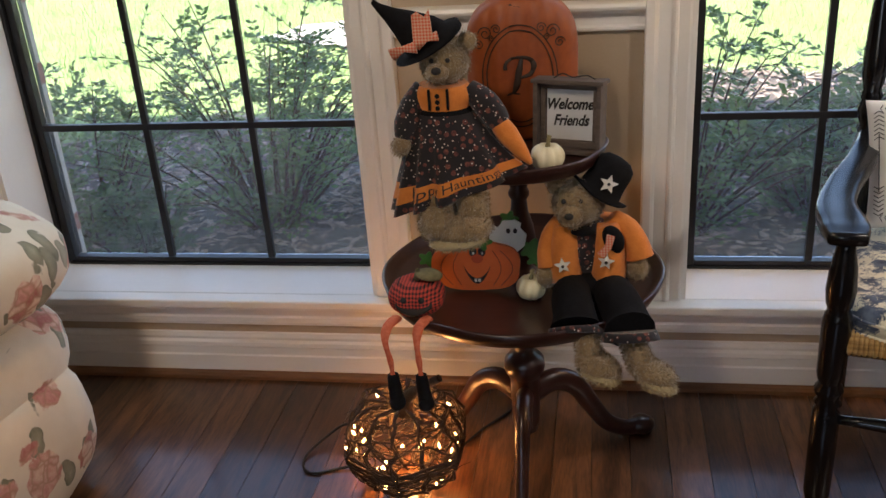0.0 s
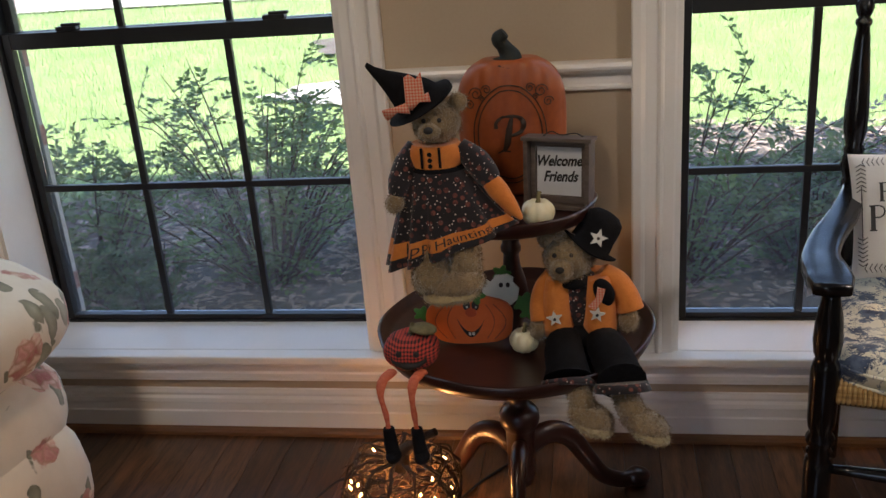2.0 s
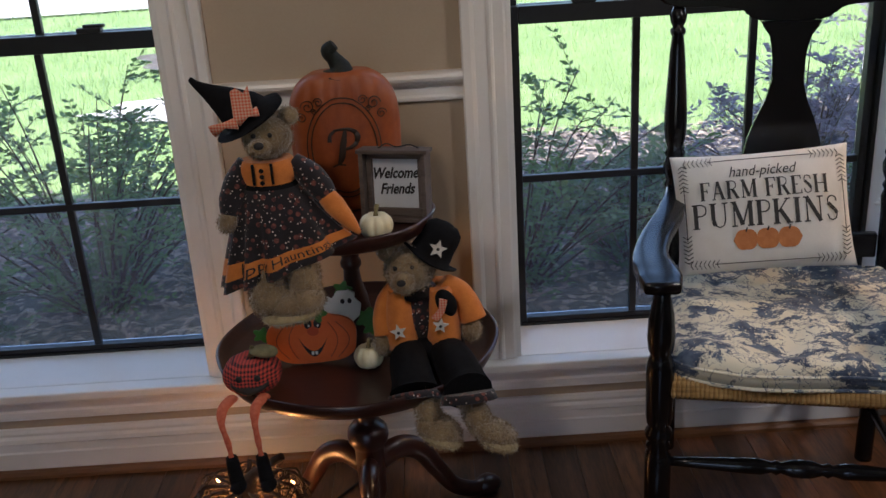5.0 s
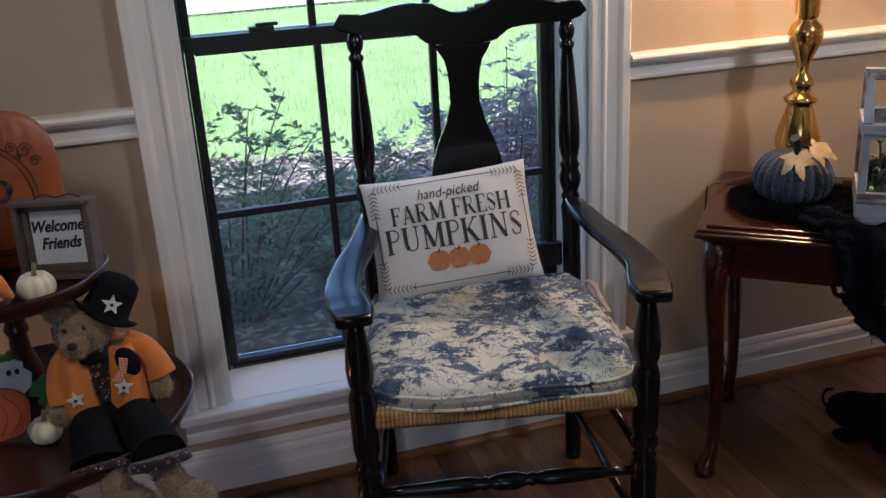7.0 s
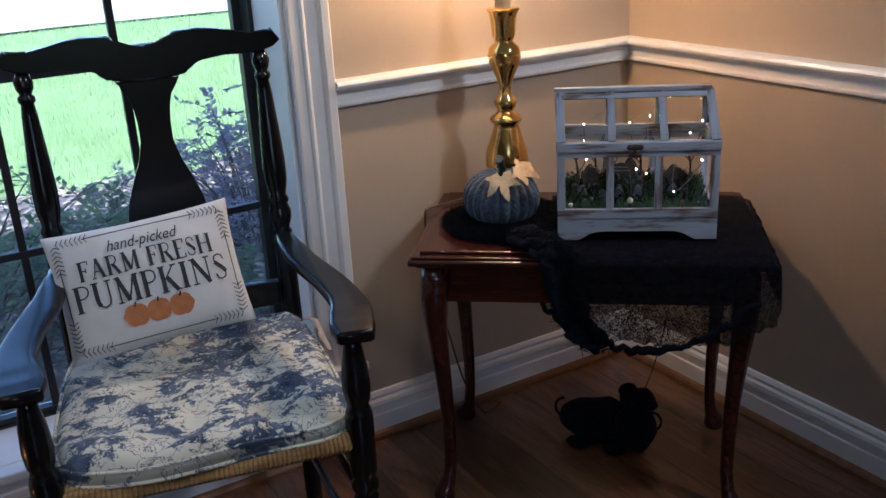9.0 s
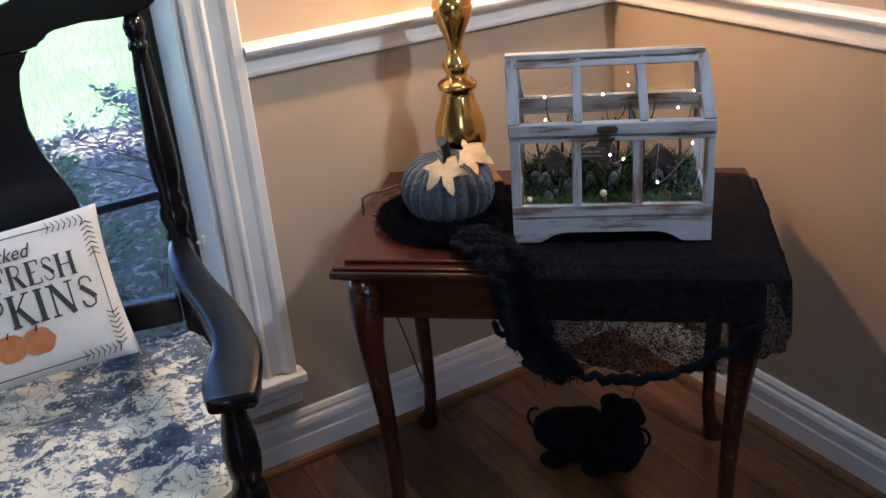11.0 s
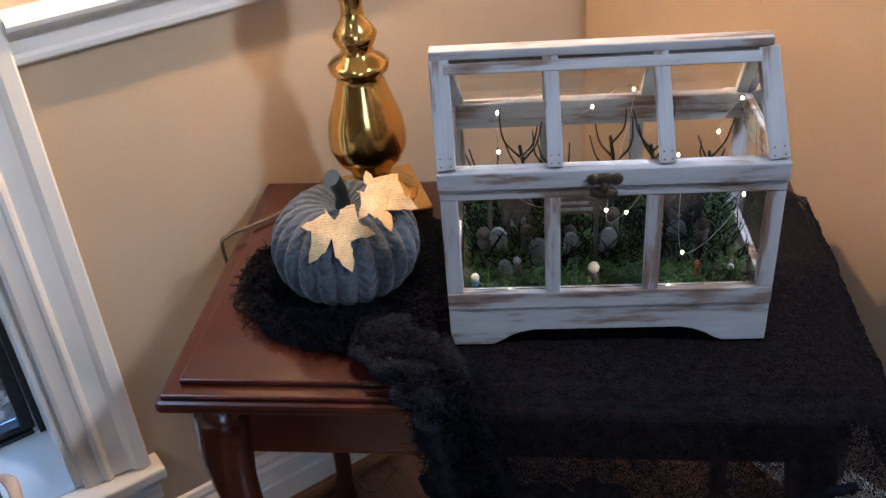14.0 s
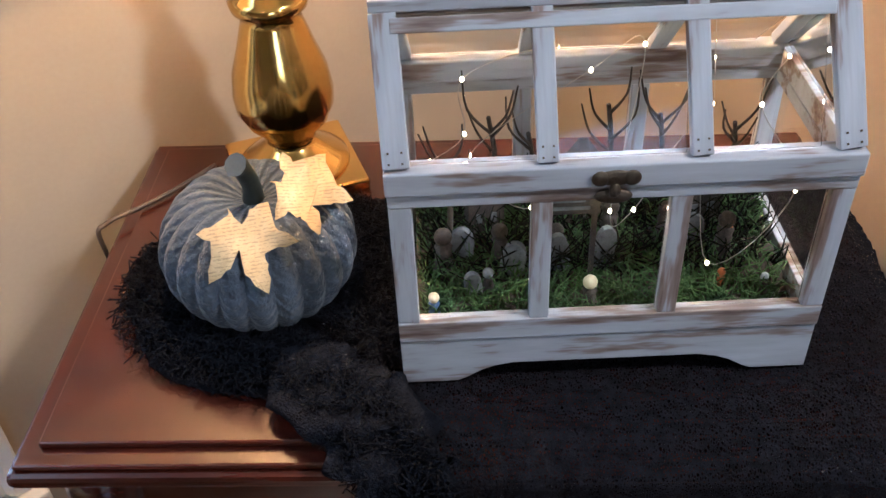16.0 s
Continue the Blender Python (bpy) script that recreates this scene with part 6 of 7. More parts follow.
def pillow():
    t = thing("throw_pillow", pose(1.034, 2.000, 0.640, -24, -4, -9) @ Matrix.Diagonal((0.93, 0.95, 0.92, 1)), "white linen pillow printed with pumpkins and lettering", "pillow")
    W, H, D = 0.186, 0.134, 0.050

    def thick(x, z):
        a, b = min(1.0, abs(x) / W), min(1.0, abs(z) / H)
        return D * (max(0.0, 1 - a ** 2.6) * max(0.0, 1 - b ** 2.6)) ** 0.55
    bm = bmesh.new()
    N = 40
    sides = []
    for s in (-1, 1):
        rows = []
        for j in range(N + 1):
            row = []
            for i in range(N + 1):
                a, b = 2 * i / N - 1, 2 * j / N - 1
                # edges drawn in between the corners
                x = W * a * (1 - 0.045 * (1 - b * b) * a * a)
                z = H * b * (1 - 0.055 * (1 - a * a) * b * b)
                y = s * (thick(W * a, H * b) + 0.002) + 0.003 * noise.noise((x * 16, z * 16, s))
                row.append(bm.verts.new((x, y, z)))
            rows.append(row)
        sides.append(rows)
        for j in range(N):
            for i in range(N):
                q = (rows[j][i], rows[j][i + 1], rows[j + 1][i + 1], rows[j + 1][i])
                bm.faces.new(q if s < 0 else q[::-1]).smooth = True
    rim = lambda r: r[0][:] + [x[-1] for x in r[1:]] + r[-1][-2::-1] + [x[0] for x in r[-2:0:-1]]
    a, b = rim(sides[0]), rim(sides[1])
    for i in range(len(a)):
        j = (i + 1) % len(a)
        bm.faces.new((a[j], a[i], b[i], b[j])).smooth = True
    cover = part("cover", bm, LINEN, t)
    over = lambda x, z: -(thick(x, z) + 0.0042)
    lettering("hand-picked", 0.033, PRINT_INK, cover, pose(-0.002, 0, 0.084), shear=0.35, width=0.85, over=over, depth=0.0004)
    serif_word("FARM FRESH", 0.0, 0.046, 0.262, 0.040, PRINT_INK, cover, over)
    serif_word("PUMPKINS", 0.0, -0.008, 0.300, 0.054, PRINT_INK, cover, over)
    for cx in (-0.044, 0.0, 0.044):
        bm = plate([(cx + 0.025 * (1 + 0.05 * math.cos(8 * q)) * math.cos(q), -0.064 + 0.0225 * math.sin(q) * (1 + 0.06 * math.cos(6 * q))) for q in (2 * math.pi * i / 28 for i in range(28))], 0.0004)
        bmesh.ops.triangulate(bm, faces=bm.faces[:])
        for v in bm.verts:
            v.co.y += over(v.co.x, v.co.z) - 0.0008 - (0.0006 if cx == 0 else 0)
        part("printed_pumpkin", bm, PRINT_ORANGE, cover)
        part("printed_stem", tube([(cx, over(cx, -0.045) - 0.001, -0.047), (cx + 0.003, over(cx, -0.038) - 0.001, -0.038)], 0.0016, 5), PRINT_INK, cover)
    for s in (-1, 1):
        z = s * 0.112
        part("printed_line", tube([(x, over(x, z) - 0.0005, z) for x in (-0.11 + 0.22 * i / 16 for i in range(17))], 0.0009, 4), PRINT_INK, cover)
        x = s * 0.163
        part("printed_line", tube([(x, over(x, q) - 0.0005, q) for q in (-0.06 + 0.12 * i / 12 for i in range(13))], 0.0009, 4), PRINT_INK, cover)
        for s2 in (-1, 1):
            bm = bmesh.new()
            for k in range(7):
                for px, pz, dx, dz in ((s * (0.160 - 0.009 * k), s2 * 0.112, -s, 0), (s * 0.163, s2 * (0.108 - 0.009 * k), 0, -s2)):
                    for q in (-1, 1):
                        ex, ez = px + dx * 0.005 + (q * 0.009 if dx == 0 else 0), pz + dz * 0.006 + (q * 0.009 if dz == 0 else 0)
                        tube([(px, over(px, pz) - 0.0004, pz), (ex, over(ex, ez) - 0.0004, ez)], [0.0010, 0.0030, 0.0008], 4, bm)
            tagged(part("printed_sprig", bm, PRINT_INK, cover), kind="stuff")
    return t


pillow()

# ---- on the side table ----
n = Nodes("distressed_white_wood")
grain = n.noise(26, 4, 0.6, n.stretch(0.25, 1, 1))
streak = n.noise(120, 3, 0.6, n.stretch(0.10, 1, 1))
f = n.math("ADD", n.math("MULTIPLY", grain, 0.6), n.math("MULTIPLY", streak, 0.4))
WASHED = n.done(n.ramp(f, (0.36, (0.09, 0.05, 0.035)), (0.44, (0.21, 0.17, 0.155)), (0.485, (0.33, 0.345, 0.38)), (0.75, (0.46, 0.49, 0.54))), 0.75, f, 0.5, 0.002)
n = Nodes("distressed_white_wood_upright")
grain = n.noise(26, 4, 0.6, n.stretch(1, 1, 0.25))
streak = n.noise(120, 3, 0.6, n.stretch(1, 1, 0.10))
f = n.math("ADD", n.math("MULTIPLY", grain, 0.6), n.math("MULTIPLY", streak, 0.4))
WASHED_UP = n.done(n.ramp(f, (0.36, (0.10, 0.055, 0.035)), (0.44, (0.22, 0.175, 0.16)), (0.485, (0.33, 0.345, 0.38)), (0.75, (0.46, 0.49, 0.54))), 0.75, f, 0.5, 0.002)
BOX_GLASS = clear_glass("case_glass")
BOX_GLASS.node_tree.nodes["Principled BSDF"].inputs["IOR"].default_value = 1.18
BRONZE = surface("dark_bronze", (0.05, 0.04, 0.03), (0.12, 0.09, 0.06), 60.0, 0.45, 0.3, metal=0.8)
MOSS = surface("green_moss", (0.018, 0.050, 0.012), (0.075, 0.14, 0.035), 60.0, 0.95, 0.8)
EARTH = surface("dark_earth", (0.02, 0.015, 0.01), (0.06, 0.045, 0.03), 50.0, 0.95, 0.8)
STONE = surface("grey_model_stone", (0.05, 0.055, 0.06), (0.20, 0.21, 0.22), 80.0, 0.8, 0.4)
DARK_MODEL = surface("dark_model_wood", (0.02, 0.016, 0.014), (0.07, 0.055, 0.045), 80.0, 0.85, 0.5)
FAIRY = glow("tiny_warm_light", (1.0, 0.74, 0.36), 14.0)
WIRE = surface("thin_silver_wire", (0.35, 0.33, 0.30), (0.5, 0.47, 0.42), 50.0, 0.35, 0.1, metal=1.0)


def glass_case():
    """A whitewashed wooden glass house with a tiny graveyard of moss, stones and bare trees."""
    t = thing("display_case", pose(1.791, 1.719, 0.6245, 0, 0, -38), "whitewashed wooden house-shaped glass case with lit miniature graveyard", "display case")
    W, D = 0.317, 0.160
    foot = [(0, 0), (0.043, 0), (0.050, 0.004), (0.060, 0.012), (0.072, 0.017), (0.086, 0.0185), (0.231, 0.0185), (0.245, 0.017), (0.257, 0.012), (0.267, 0.004), (0.274, 0), (W, 0), (W, 0.047), (0, 0.047)]
    for y in (0.0, D - 0.010):
        part("base_panel", plate(foot, 0.010, None, pose(0, y, 0), bevel=0.0012), WASHED, t, "arched base board")
    for x in (0.005, W - 0.005):
        part("base_panel", boxes(((x, D / 2, 0.0235), (0.010, D - 0.021, 0.047)), bevel=0.001), WASHED, t)
    part("bottom_board", boxes(((W / 2, D / 2, 0.030), (W - 0.022, D - 0.022, 0.006))), WASHED, t)
    for y in (0.004, D - 0.004):
        part("bottom_rail", boxes(((W / 2, y, 0.0565), (W, 0.012, 0.019)), bevel=0.001), WASHED, t)
        part("top_rail", boxes(((W / 2, y, 0.1795), (W, 0.012, 0.011)), bevel=0.001), WASHED, t)
        for x, w in ((0.008, 0.016), (0.105, 0.0145), (0.2, 0.0145), (W - 0.008, 0.016)):
            part("post", boxes(((x, y, 0.120), (w, 0.0105, 0.1075)), bevel=0.001), WASHED_UP, t)
    for x in (0.005, W - 0.005):
        part("side_rail", boxes(((x, D / 2, 0.0565), (0.010, D - 0.022, 0.019)), bevel=0.001), WASHED, t)
        part("side_rail", boxes(((x, D / 2, 0.1795), (0.010, D - 0.022, 0.011)), bevel=0.001), WASHED, t)
    # lid
    lid = part("lid", boxes(((W / 2, 0.004, 0.1945), (W + 0.002, 0.018, 0.0185)), bevel=0.0015), WASHED, t, "hinged gabled lid")
    part("lid_rail", boxes(((W / 2, D - 0.004, 0.1945), (W + 0.002, 0.018, 0.0185)), bevel=0.0015), WASHED, lid)
    for x in (0.004, W - 0.004):
        part("lid_rail", boxes(((x, D / 2, 0.1945), (0.012, D - 0.027, 0.018)), bevel=0.001), WASHED, lid)
    part("ridge", boxes(((0.1485, 0.048, 0.3005), (0.305, 0.017, 0.009)), bevel=0.0015), WASHED, lid)
    for s in (0, 1):
        y0 = 0.002 if s == 0 else D - 0.002
        y1 = 0.0425 if s == 0 else 0.0535
        a = Vector((0, y0, 0.2045))
        b = Vector((0, y1, 0.2955))
        ln = (b - a).length
        ang = math.degrees(math.atan2(b.z - a.z, b.y - a.y))
        mid = (a + b) / 2
        for x, w, lean in ((0.008, 0.018, -2.0), (0.108, 0.014, -1.5), (0.209, 0.014, -3.5), (W - 0.010, 0.018, -6.5)):
            part("roof_bar", boxes(((0, 0, 0), (w, 0.009, ln)), bevel=0.001), WASHED_UP, lid, m=pose(x + lean * 0.0008, mid.y, mid.z, ang - 90, 0, 0) @ pose(0, 0, 0, 0, lean, 0))
            for z, k in ((0.5, -0.25), (0.5, 0.25), (0.42, -0.25), (0.42, 0.25)):
                if s == 0:
                    part("nail", boxes(((k * w, -0.0048, 0), (0.0014, 0.001, 0.0014))), BRONZE, lid, m=pose(x + lean * 0.0008, mid.y, mid.z, ang - 90, 0, 0) @ pose(0, 0, 0, 0, lean, 0) @ pose(0, 0, -z * ln * 0.93))
        part("roof_rail", boxes(((0, 0, 0), (W - 0.036, 0.007, 0.010)), bevel=0.001), WASHED, lid, m=pose(W / 2 - 0.009, y1 - (0.005 if s == 0 else -0.005), 0.2885, ang - 90, 0, 0))
        for x0, x1 in ((0.018, 0.099), (0.116, 0.199), (0.216, W - 0.030)):
            pane = part("pane", boxes(((0, 0, 0), (x1 - x0, 0.0016, ln - 0.004))), BOX_GLASS, lid, m=pose((x0 + x1) / 2, mid.y, mid.z, ang - 90, 0, 0))
            pane.visible_shadow = s == 1
    for x in (0.005, W - 0.005):
        bm = plate([(-D / 2 + 0.012, 0.205), (-0.037, 0.2945), (-0.027, 0.2945), (D / 2 - 0.012, 0.205)], 0.0016, None, pose(x, D / 2, 0, 0, 0, 90))
        if x > 0.1:
            for v in bm.verts:
                v.co.x -= max(0.0, v.co.z - 0.205) * 0.14
        pane = part("pane", bm, BOX_GLASS, lid)
        pane.visible_shadow = False
        pane = part("pane", boxes(((x, D / 2, 0.120), (0.0016, D - 0.022, 0.107))), BOX_GLASS, t)
        pane.visible_shadow = False
    for y in (0.005, D - 0.005):
        for x0, x1 in ((0.0165, 0.0972), (0.1128, 0.1922), (0.2078, W - 0.0165)):
            pane = part("pane", boxes((((x0 + x1) / 2, y, 0.120), (x1 - x0, 0.0016, 0.107))), BOX_GLASS, t)
            pane.visible_shadow = False
    bm = bmesh.new()
    blob(bm, (0.152, -0.0060, 0.1945), (0.014, 0.002, 0.006), 0)
    blob(bm, (0.142, -0.0065, 0.1945), (0.006, 0.0025, 0.006), 0)
    blob(bm, (0.163, -0.0065, 0.1945), (0.006, 0.0025, 0.006), 0)
    part("latch", bm, BRONZE, lid, "dark bronze clasp")
    bm = bmesh.new()
    blob(bm, (0.152, -0.0040, 0.1785), (0.013, 0.003, 0.006), 0)
    blob(bm, (0.152, -0.0065, 0.1850), (0.004, 0.003, 0.006), 0)
    part("latch_plate", bm, BRONZE, t, "dark bronze clasp")
    return t


case = glass_case()


def graveyard():
    """What stands in the glass case."""
    base = pose(1.791, 1.719, 0.6245, 0, 0, -38)
    r = random.Random(9)
    bm = bmesh.new()
    N, M = 40, 20
    g = [[bm.verts.new((0.014 + 0.289 * i / N, 0.013 + 0.134 * j / M, 0.045 + 0.030 * (j / M) ** 0.8 + 0.016 * noise.noise((i * 0.25, j * 0.3, 2)))) for i in range(N + 1)] for j in range(M + 1)]
    for j in range(M):
        for i in range(N):
            bm.faces.new((g[j][i], g[j][i + 1], g[j + 1][i + 1], g[j + 1][i])).smooth = True
    rim = g[0][:] + [row[-1] for row in g[1:]] + g[-1][-2::-1] + [row[0] for row in g[-2:0:-1]]
    low = [bm.verts.new((v.co.x, v.co.y, 0.0332)) for v in rim]
    for i in range(len(rim)):
        j = (i + 1) % len(rim)
        bm.faces.new((rim[j], rim[i], low[i], low[j]))
    bm.faces.new(low)
    tagged(part("model_ground", bm, EARTH, m=base), "dark earth mound inside the glass case", "model ground")
    hill = lambda x, y: 0.045 + 0.030 * max(0, (y - 0.013) / 0.134) ** 0.8
    bm = bmesh.new()
    for i in range(2400):
        x, y = r.uniform(0.018, 0.298), 0.016 + 0.128 * r.random() ** 1.5
        z = hill(x, y)
        d = Vector((r.gauss(0, 1), r.gauss(0, 1), r.uniform(0.3, 1.3))).normalized() * r.uniform(0.010, 0.034)
        q = Vector((x, y, z))
        e = q + d
        e.x, e.y = min(max(e.x, 0.014), 0.303), min(max(e.y, 0.011), 0.149)
        tube([q, q.lerp(e, 0.5) + Vector((0, 0, 0.004)), e], [0.0009, 0.0004], 3, bm)
    brush = bmesh.new()
    for i in range(1100):
        x, y = r.uniform(0.018, 0.298), 0.145 - 0.095 * r.random() ** 1.6
        q = Vector((x, y, hill(x, y)))
        e = q + Vector((r.gauss(0, 0.024), r.gauss(0, 0.008), r.uniform(0.012, 0.042)))
        e.x, e.y = min(max(e.x, 0.014), 0.303), min(max(e.y, 0.02), 0.149)
        tube([q, q.lerp(e, 0.5) + Vector((r.gauss(0, 0.004), 0, 0)), e], [0.0012, 0.0005], 3, brush)
    for i in range(900):
        x, z = r.uniform(0.018, 0.298), r.random() ** 1.4
        q = Vector((x, 0.100 + 0.040 * r.random(), 0.065 + 0.055 * z * (0.6 + 0.5 * noise.noise((x * 30, 0, 5)))))
        d = Vector((r.gauss(0, 1), r.gauss(0, 0.5), r.gauss(0, 0.8))).normalized() * r.uniform(0.008, 0.022)
        e = q + d
        e.x, e.y = min(max(e.x, 0.014), 0.303), min(max(e.y, 0.02), 0.149)
        tube([q, q.lerp(e, 0.5) + Vector((0, 0, 0.003)), e], [0.0009, 0.0004], 3, bm)
    tagged(part("dry_brush", brush, surface("black_brush", (0.003, 0.004, 0.002), (0.012, 0.014, 0.008), 80.0, 0.95, spec=0.1), m=base), "dark dry brush at the back of the glass case", "brush", kind="stuff")
    tagged(part("moss", bm, MOSS, m=base), "tufts of green moss inside the glass case", "moss", kind="stuff")

    def stone(x, y, h, w, lean):
        b = plate([(-w, 0), (w, 0), (w, h * 0.65), (w * 0.8, h * 0.86), (w * 0.4, h * 0.97), (0, h), (-w * 0.4, h * 0.97), (-w * 0.8, h * 0.86), (-w, h * 0.65)], 0.006, bevel=0.0008)
        tagged(part("gravestone", b, STONE, m=base @ pose(x, y, hill(x, y) - 0.004, -3, lean, r.uniform(-15, 15))), "tiny grey rounded model gravestone", "gravestone", "model gravestones")
    for x, y, h, w, lean in ((0.048, 0.070, 0.040, 0.010, 4), (0.060, 0.040, 0.026, 0.007, -6), (0.088, 0.058, 0.036, 0.010, 8), (0.130, 0.060, 0.040, 0.0085, -5), (0.164, 0.062, 0.042, 0.009, 4), (0.235, 0.080, 0.034, 0.010, 6)):
        stone(x, y, h, w, lean)
    # a sign board with unreadable words over the graves
    s = thing("model_gate", base @ pose(0.128, 0.045, hill(0, 0.045)), "tiny dark model gate with a lettered arch", "model gate")
    for x in (-0.022, 0.022):
        part("gate_post", boxes(((x, 0, 0.040), (0.004, 0.004, 0.085)), bevel=0.0006), DARK_MODEL, s)
    arch = part("gate_arch", plate([(-0.026, 0.074), (0.026, 0.074), (0.024, 0.090), (0.0, 0.096), (-0.024, 0.090)], 0.004, None, pose(0, -0.002, 0)), DARK_MODEL, s)
    for k in range(2):
        part("lettering_bar", boxes(((0, -0.0026, 0.080 + 0.007 * k), (0.036 - 0.008 * k, 0.0008, 0.003))), STONE, arch)

    def house(x, y, w, h, turn):
        s = thing("model_house", base @ pose(x, y, hill(x, y) - 0.003, 0, 0, turn), "tiny dark crooked model house", "model house", "model houses")
        part("wall", boxes(((0, 0, h / 2), (w, w * 0.7, h)), bevel=0.0008), DARK_MODEL, s)
        part("roof", plate([(-w * 0.62, 0), (w * 0.62, 0), (w * 0.1, h * 0.55), (-w * 0.1, h * 0.55)], w * 0.8, None, pose(0, -w * 0.4, h), bevel=0.0006), EARTH, s)
        part("window", boxes(((-w * 0.2, -w * 0.36, h * 0.6), (w * 0.16, 0.001, h * 0.22))), STONE, s)
        part("window", boxes(((w * 0.2, -w * 0.36, h * 0.6), (w * 0.16, 0.001, h * 0.22))), STONE, s)
    house(0.070, 0.105, 0.030, 0.042, 10)
    house(0.152, 0.118, 0.034, 0.046, -6)
    house(0.245, 0.110, 0.036, 0.038, 12)

    def figure(x, y, h, mats, label):
        b = turned([(h * 0.20, 0), (h * 0.22, h * 0.1), (h * 0.14, h * 0.5), (h * 0.17, h * 0.62), (h * 0.06, h * 0.7)], 12)
        blob(b, (0, 0, h * 0.83), (h * 0.17, h * 0.16, h * 0.18), 1, u=12, v=8)
        tagged(part("model_figure", b, mats, m=base @ pose(x, y, hill(x, y) - 0.002)), label, "figurine", "model figures")
    CREAM = surface("cream_model_paint", (0.45, 0.38, 0.25), (0.58, 0.50, 0.34))
    BLUE = surface("blue_model_paint", (0.03, 0.06, 0.14), (0.06, 0.11, 0.24))
    RUST = surface("orange_model_paint", (0.32, 0.08, 0.02), (0.45, 0.13, 0.03))
    figure(0.147, 0.026, 0.034, [DARK_MODEL, CREAM], "tiny dark figurine with cream head")
    figure(0.027, 0.024, 0.026, [BLUE, CREAM], "tiny blue figurine with cream head")
    figure(0.252, 0.040, 0.020, [RUST, RUST], "tiny orange figurine in the moss")
    figure(0.284, 0.034, 0.020, [DARK_MODEL, WASHED], "tiny dark figurine with white head")
    figure(0.262, 0.075, 0.032, [BLUE, RUST], "tiny blue and orange figurine")
    figure(0.070, 0.044, 0.026, [DARK_MODEL, STONE], "tiny dark figurine with grey head")
    for i in range(6):
        x, y, h = 0.036 + 0.045 * i, r.uniform(0.065, 0.095), r.uniform(0.034, 0.048)
        figure(x, y, h, [DARK_MODEL, (DARK_MODEL, EARTH)[i % 2]], "tiny dark cloaked figurine among the graves")

    def tree(x, y, h, seed):
        q = random.Random(seed)
        s = thing("model_tree", base @ pose(x, y, hill(x, y) - 0.004), "tiny bare dark twig tree", "model tree", "model trees")
        bm = tube(spline([(0, 0, 0), (0.003, 0.002, h * 0.35), (-0.002, 0, h * 0.6)], 5), [0.0028, 0.0018], 6)
        part("trunk", bm, DARK_MODEL, s)
        for k in range(4):
            a, z = q.uniform(-0.6, 0.6) + (0 if k % 2 else 3.14), h * q.uniform(0.35, 0.58)
            d = Vector((math.cos(a), 0.5 * math.sin(a), 0))
            l1 = h * q.uniform(0.12, 0.24)
            p = Vector((0, 0, z))
            part("branch", tube(spline([p, p + d * l1 * 0.55 + Vector((q.uniform(-.002, .002), 0, l1 * 0.7)), p + d * l1 * q.uniform(0.6, 1.0) + Vector((0, 0, l1 * 1.7))], 4), [0.0015, 0.0007], 5), DARK_MODEL, s)
    for i, (x, y, h) in enumerate(((0.040, 0.085, 0.155), (0.078, 0.128, 0.160), (0.172, 0.125, 0.175), (0.215, 0.130, 0.150), (0.110, 0.130, 0.13), (0.275, 0.128, 0.135))):
        tree(x, y, h, 40 + i)
    # fairy lights on a thin wire
    spots = [(0.030, 0.030, 0.190), (0.055, 0.060, 0.192), (0.055, 0.085, 0.222), (0.108, 0.060, 0.255), (0.112, 0.070, 0.215), (0.100, 0.025, 0.150), (0.148, 0.090, 0.222), (0.158, 0.030, 0.140), (0.190, 0.110, 0.230), (0.232, 0.020, 0.095), (0.284, 0.018, 0.160), (0.265, 0.060, 0.205), (0.060, 0.110, 0.14), (0.294, 0.100, 0.22), (0.18, 0.05, 0.125), (0.24, 0.12, 0.15)]
    s = thing("fairy_lights", base, "tiny warm fairy lights on thin silver wire", "string lights")
    order = [0, 1, 2, 3, 4, 5, 12, 6, 8, 7, 14, 15, 9, 10, 11, 13]
    part("wire", tube(spline([spots[i] for i in order], 8), 0.00035, 4), WIRE, s)
    first = None
    for p in spots:
        if first is None:
            b = bmesh.new()
            blob(b, (0, 0, 0), (0.0014, 0.0014, 0.0018), 0, u=8, v=6)
            first = part("light_bulb", b, FAIRY, s, m=pose(*p))
        else:
            ob = new("light_bulb", first.data)
            ob.parent, ob.matrix_basis = s, pose(*p)


graveyard()

# ---- black knitted shawl ----
n = Nodes("black_net_shawl")
holes = n.cells(520, "DISTANCE_TO_EDGE", co=n.stretch(1, 0.55, 0.8))
n.link(n.ramp(n.math("ADD", holes, n.math("MULTIPLY", n.math("ADD", n.noise(22, 3), n.noise(140, 2)), 0.22)), (0.41, 1.0), (0.48, 0.0)), n.p.inputs["Alpha"])
SHAWL_NET = n.done(n.ramp(n.noise(90, 4), (0.3, (0.003, 0.003, 0.004)), (0.7, (0.014, 0.013, 0.017))), 0.95, n.noise(180, 4, 0.7), 1.0, 0.006, spec=0.1)
SHAWL = surface("black_fuzzy_knit", (0.0018, 0.002, 0.0035), (0.012, 0.014, 0.021), 110.0, 0.95, 1.0, 4.0, distance=0.004, spec=0.08)
TABLE = pose(1.934, 1.798, 0, 0, 0, -40.5)
shawl = thing("shawl", TABLE, "black open-knit shawl draped over the table and bunched up", "shawl")
bm = bmesh.new()
NU, NV = 120, 110
grid = []
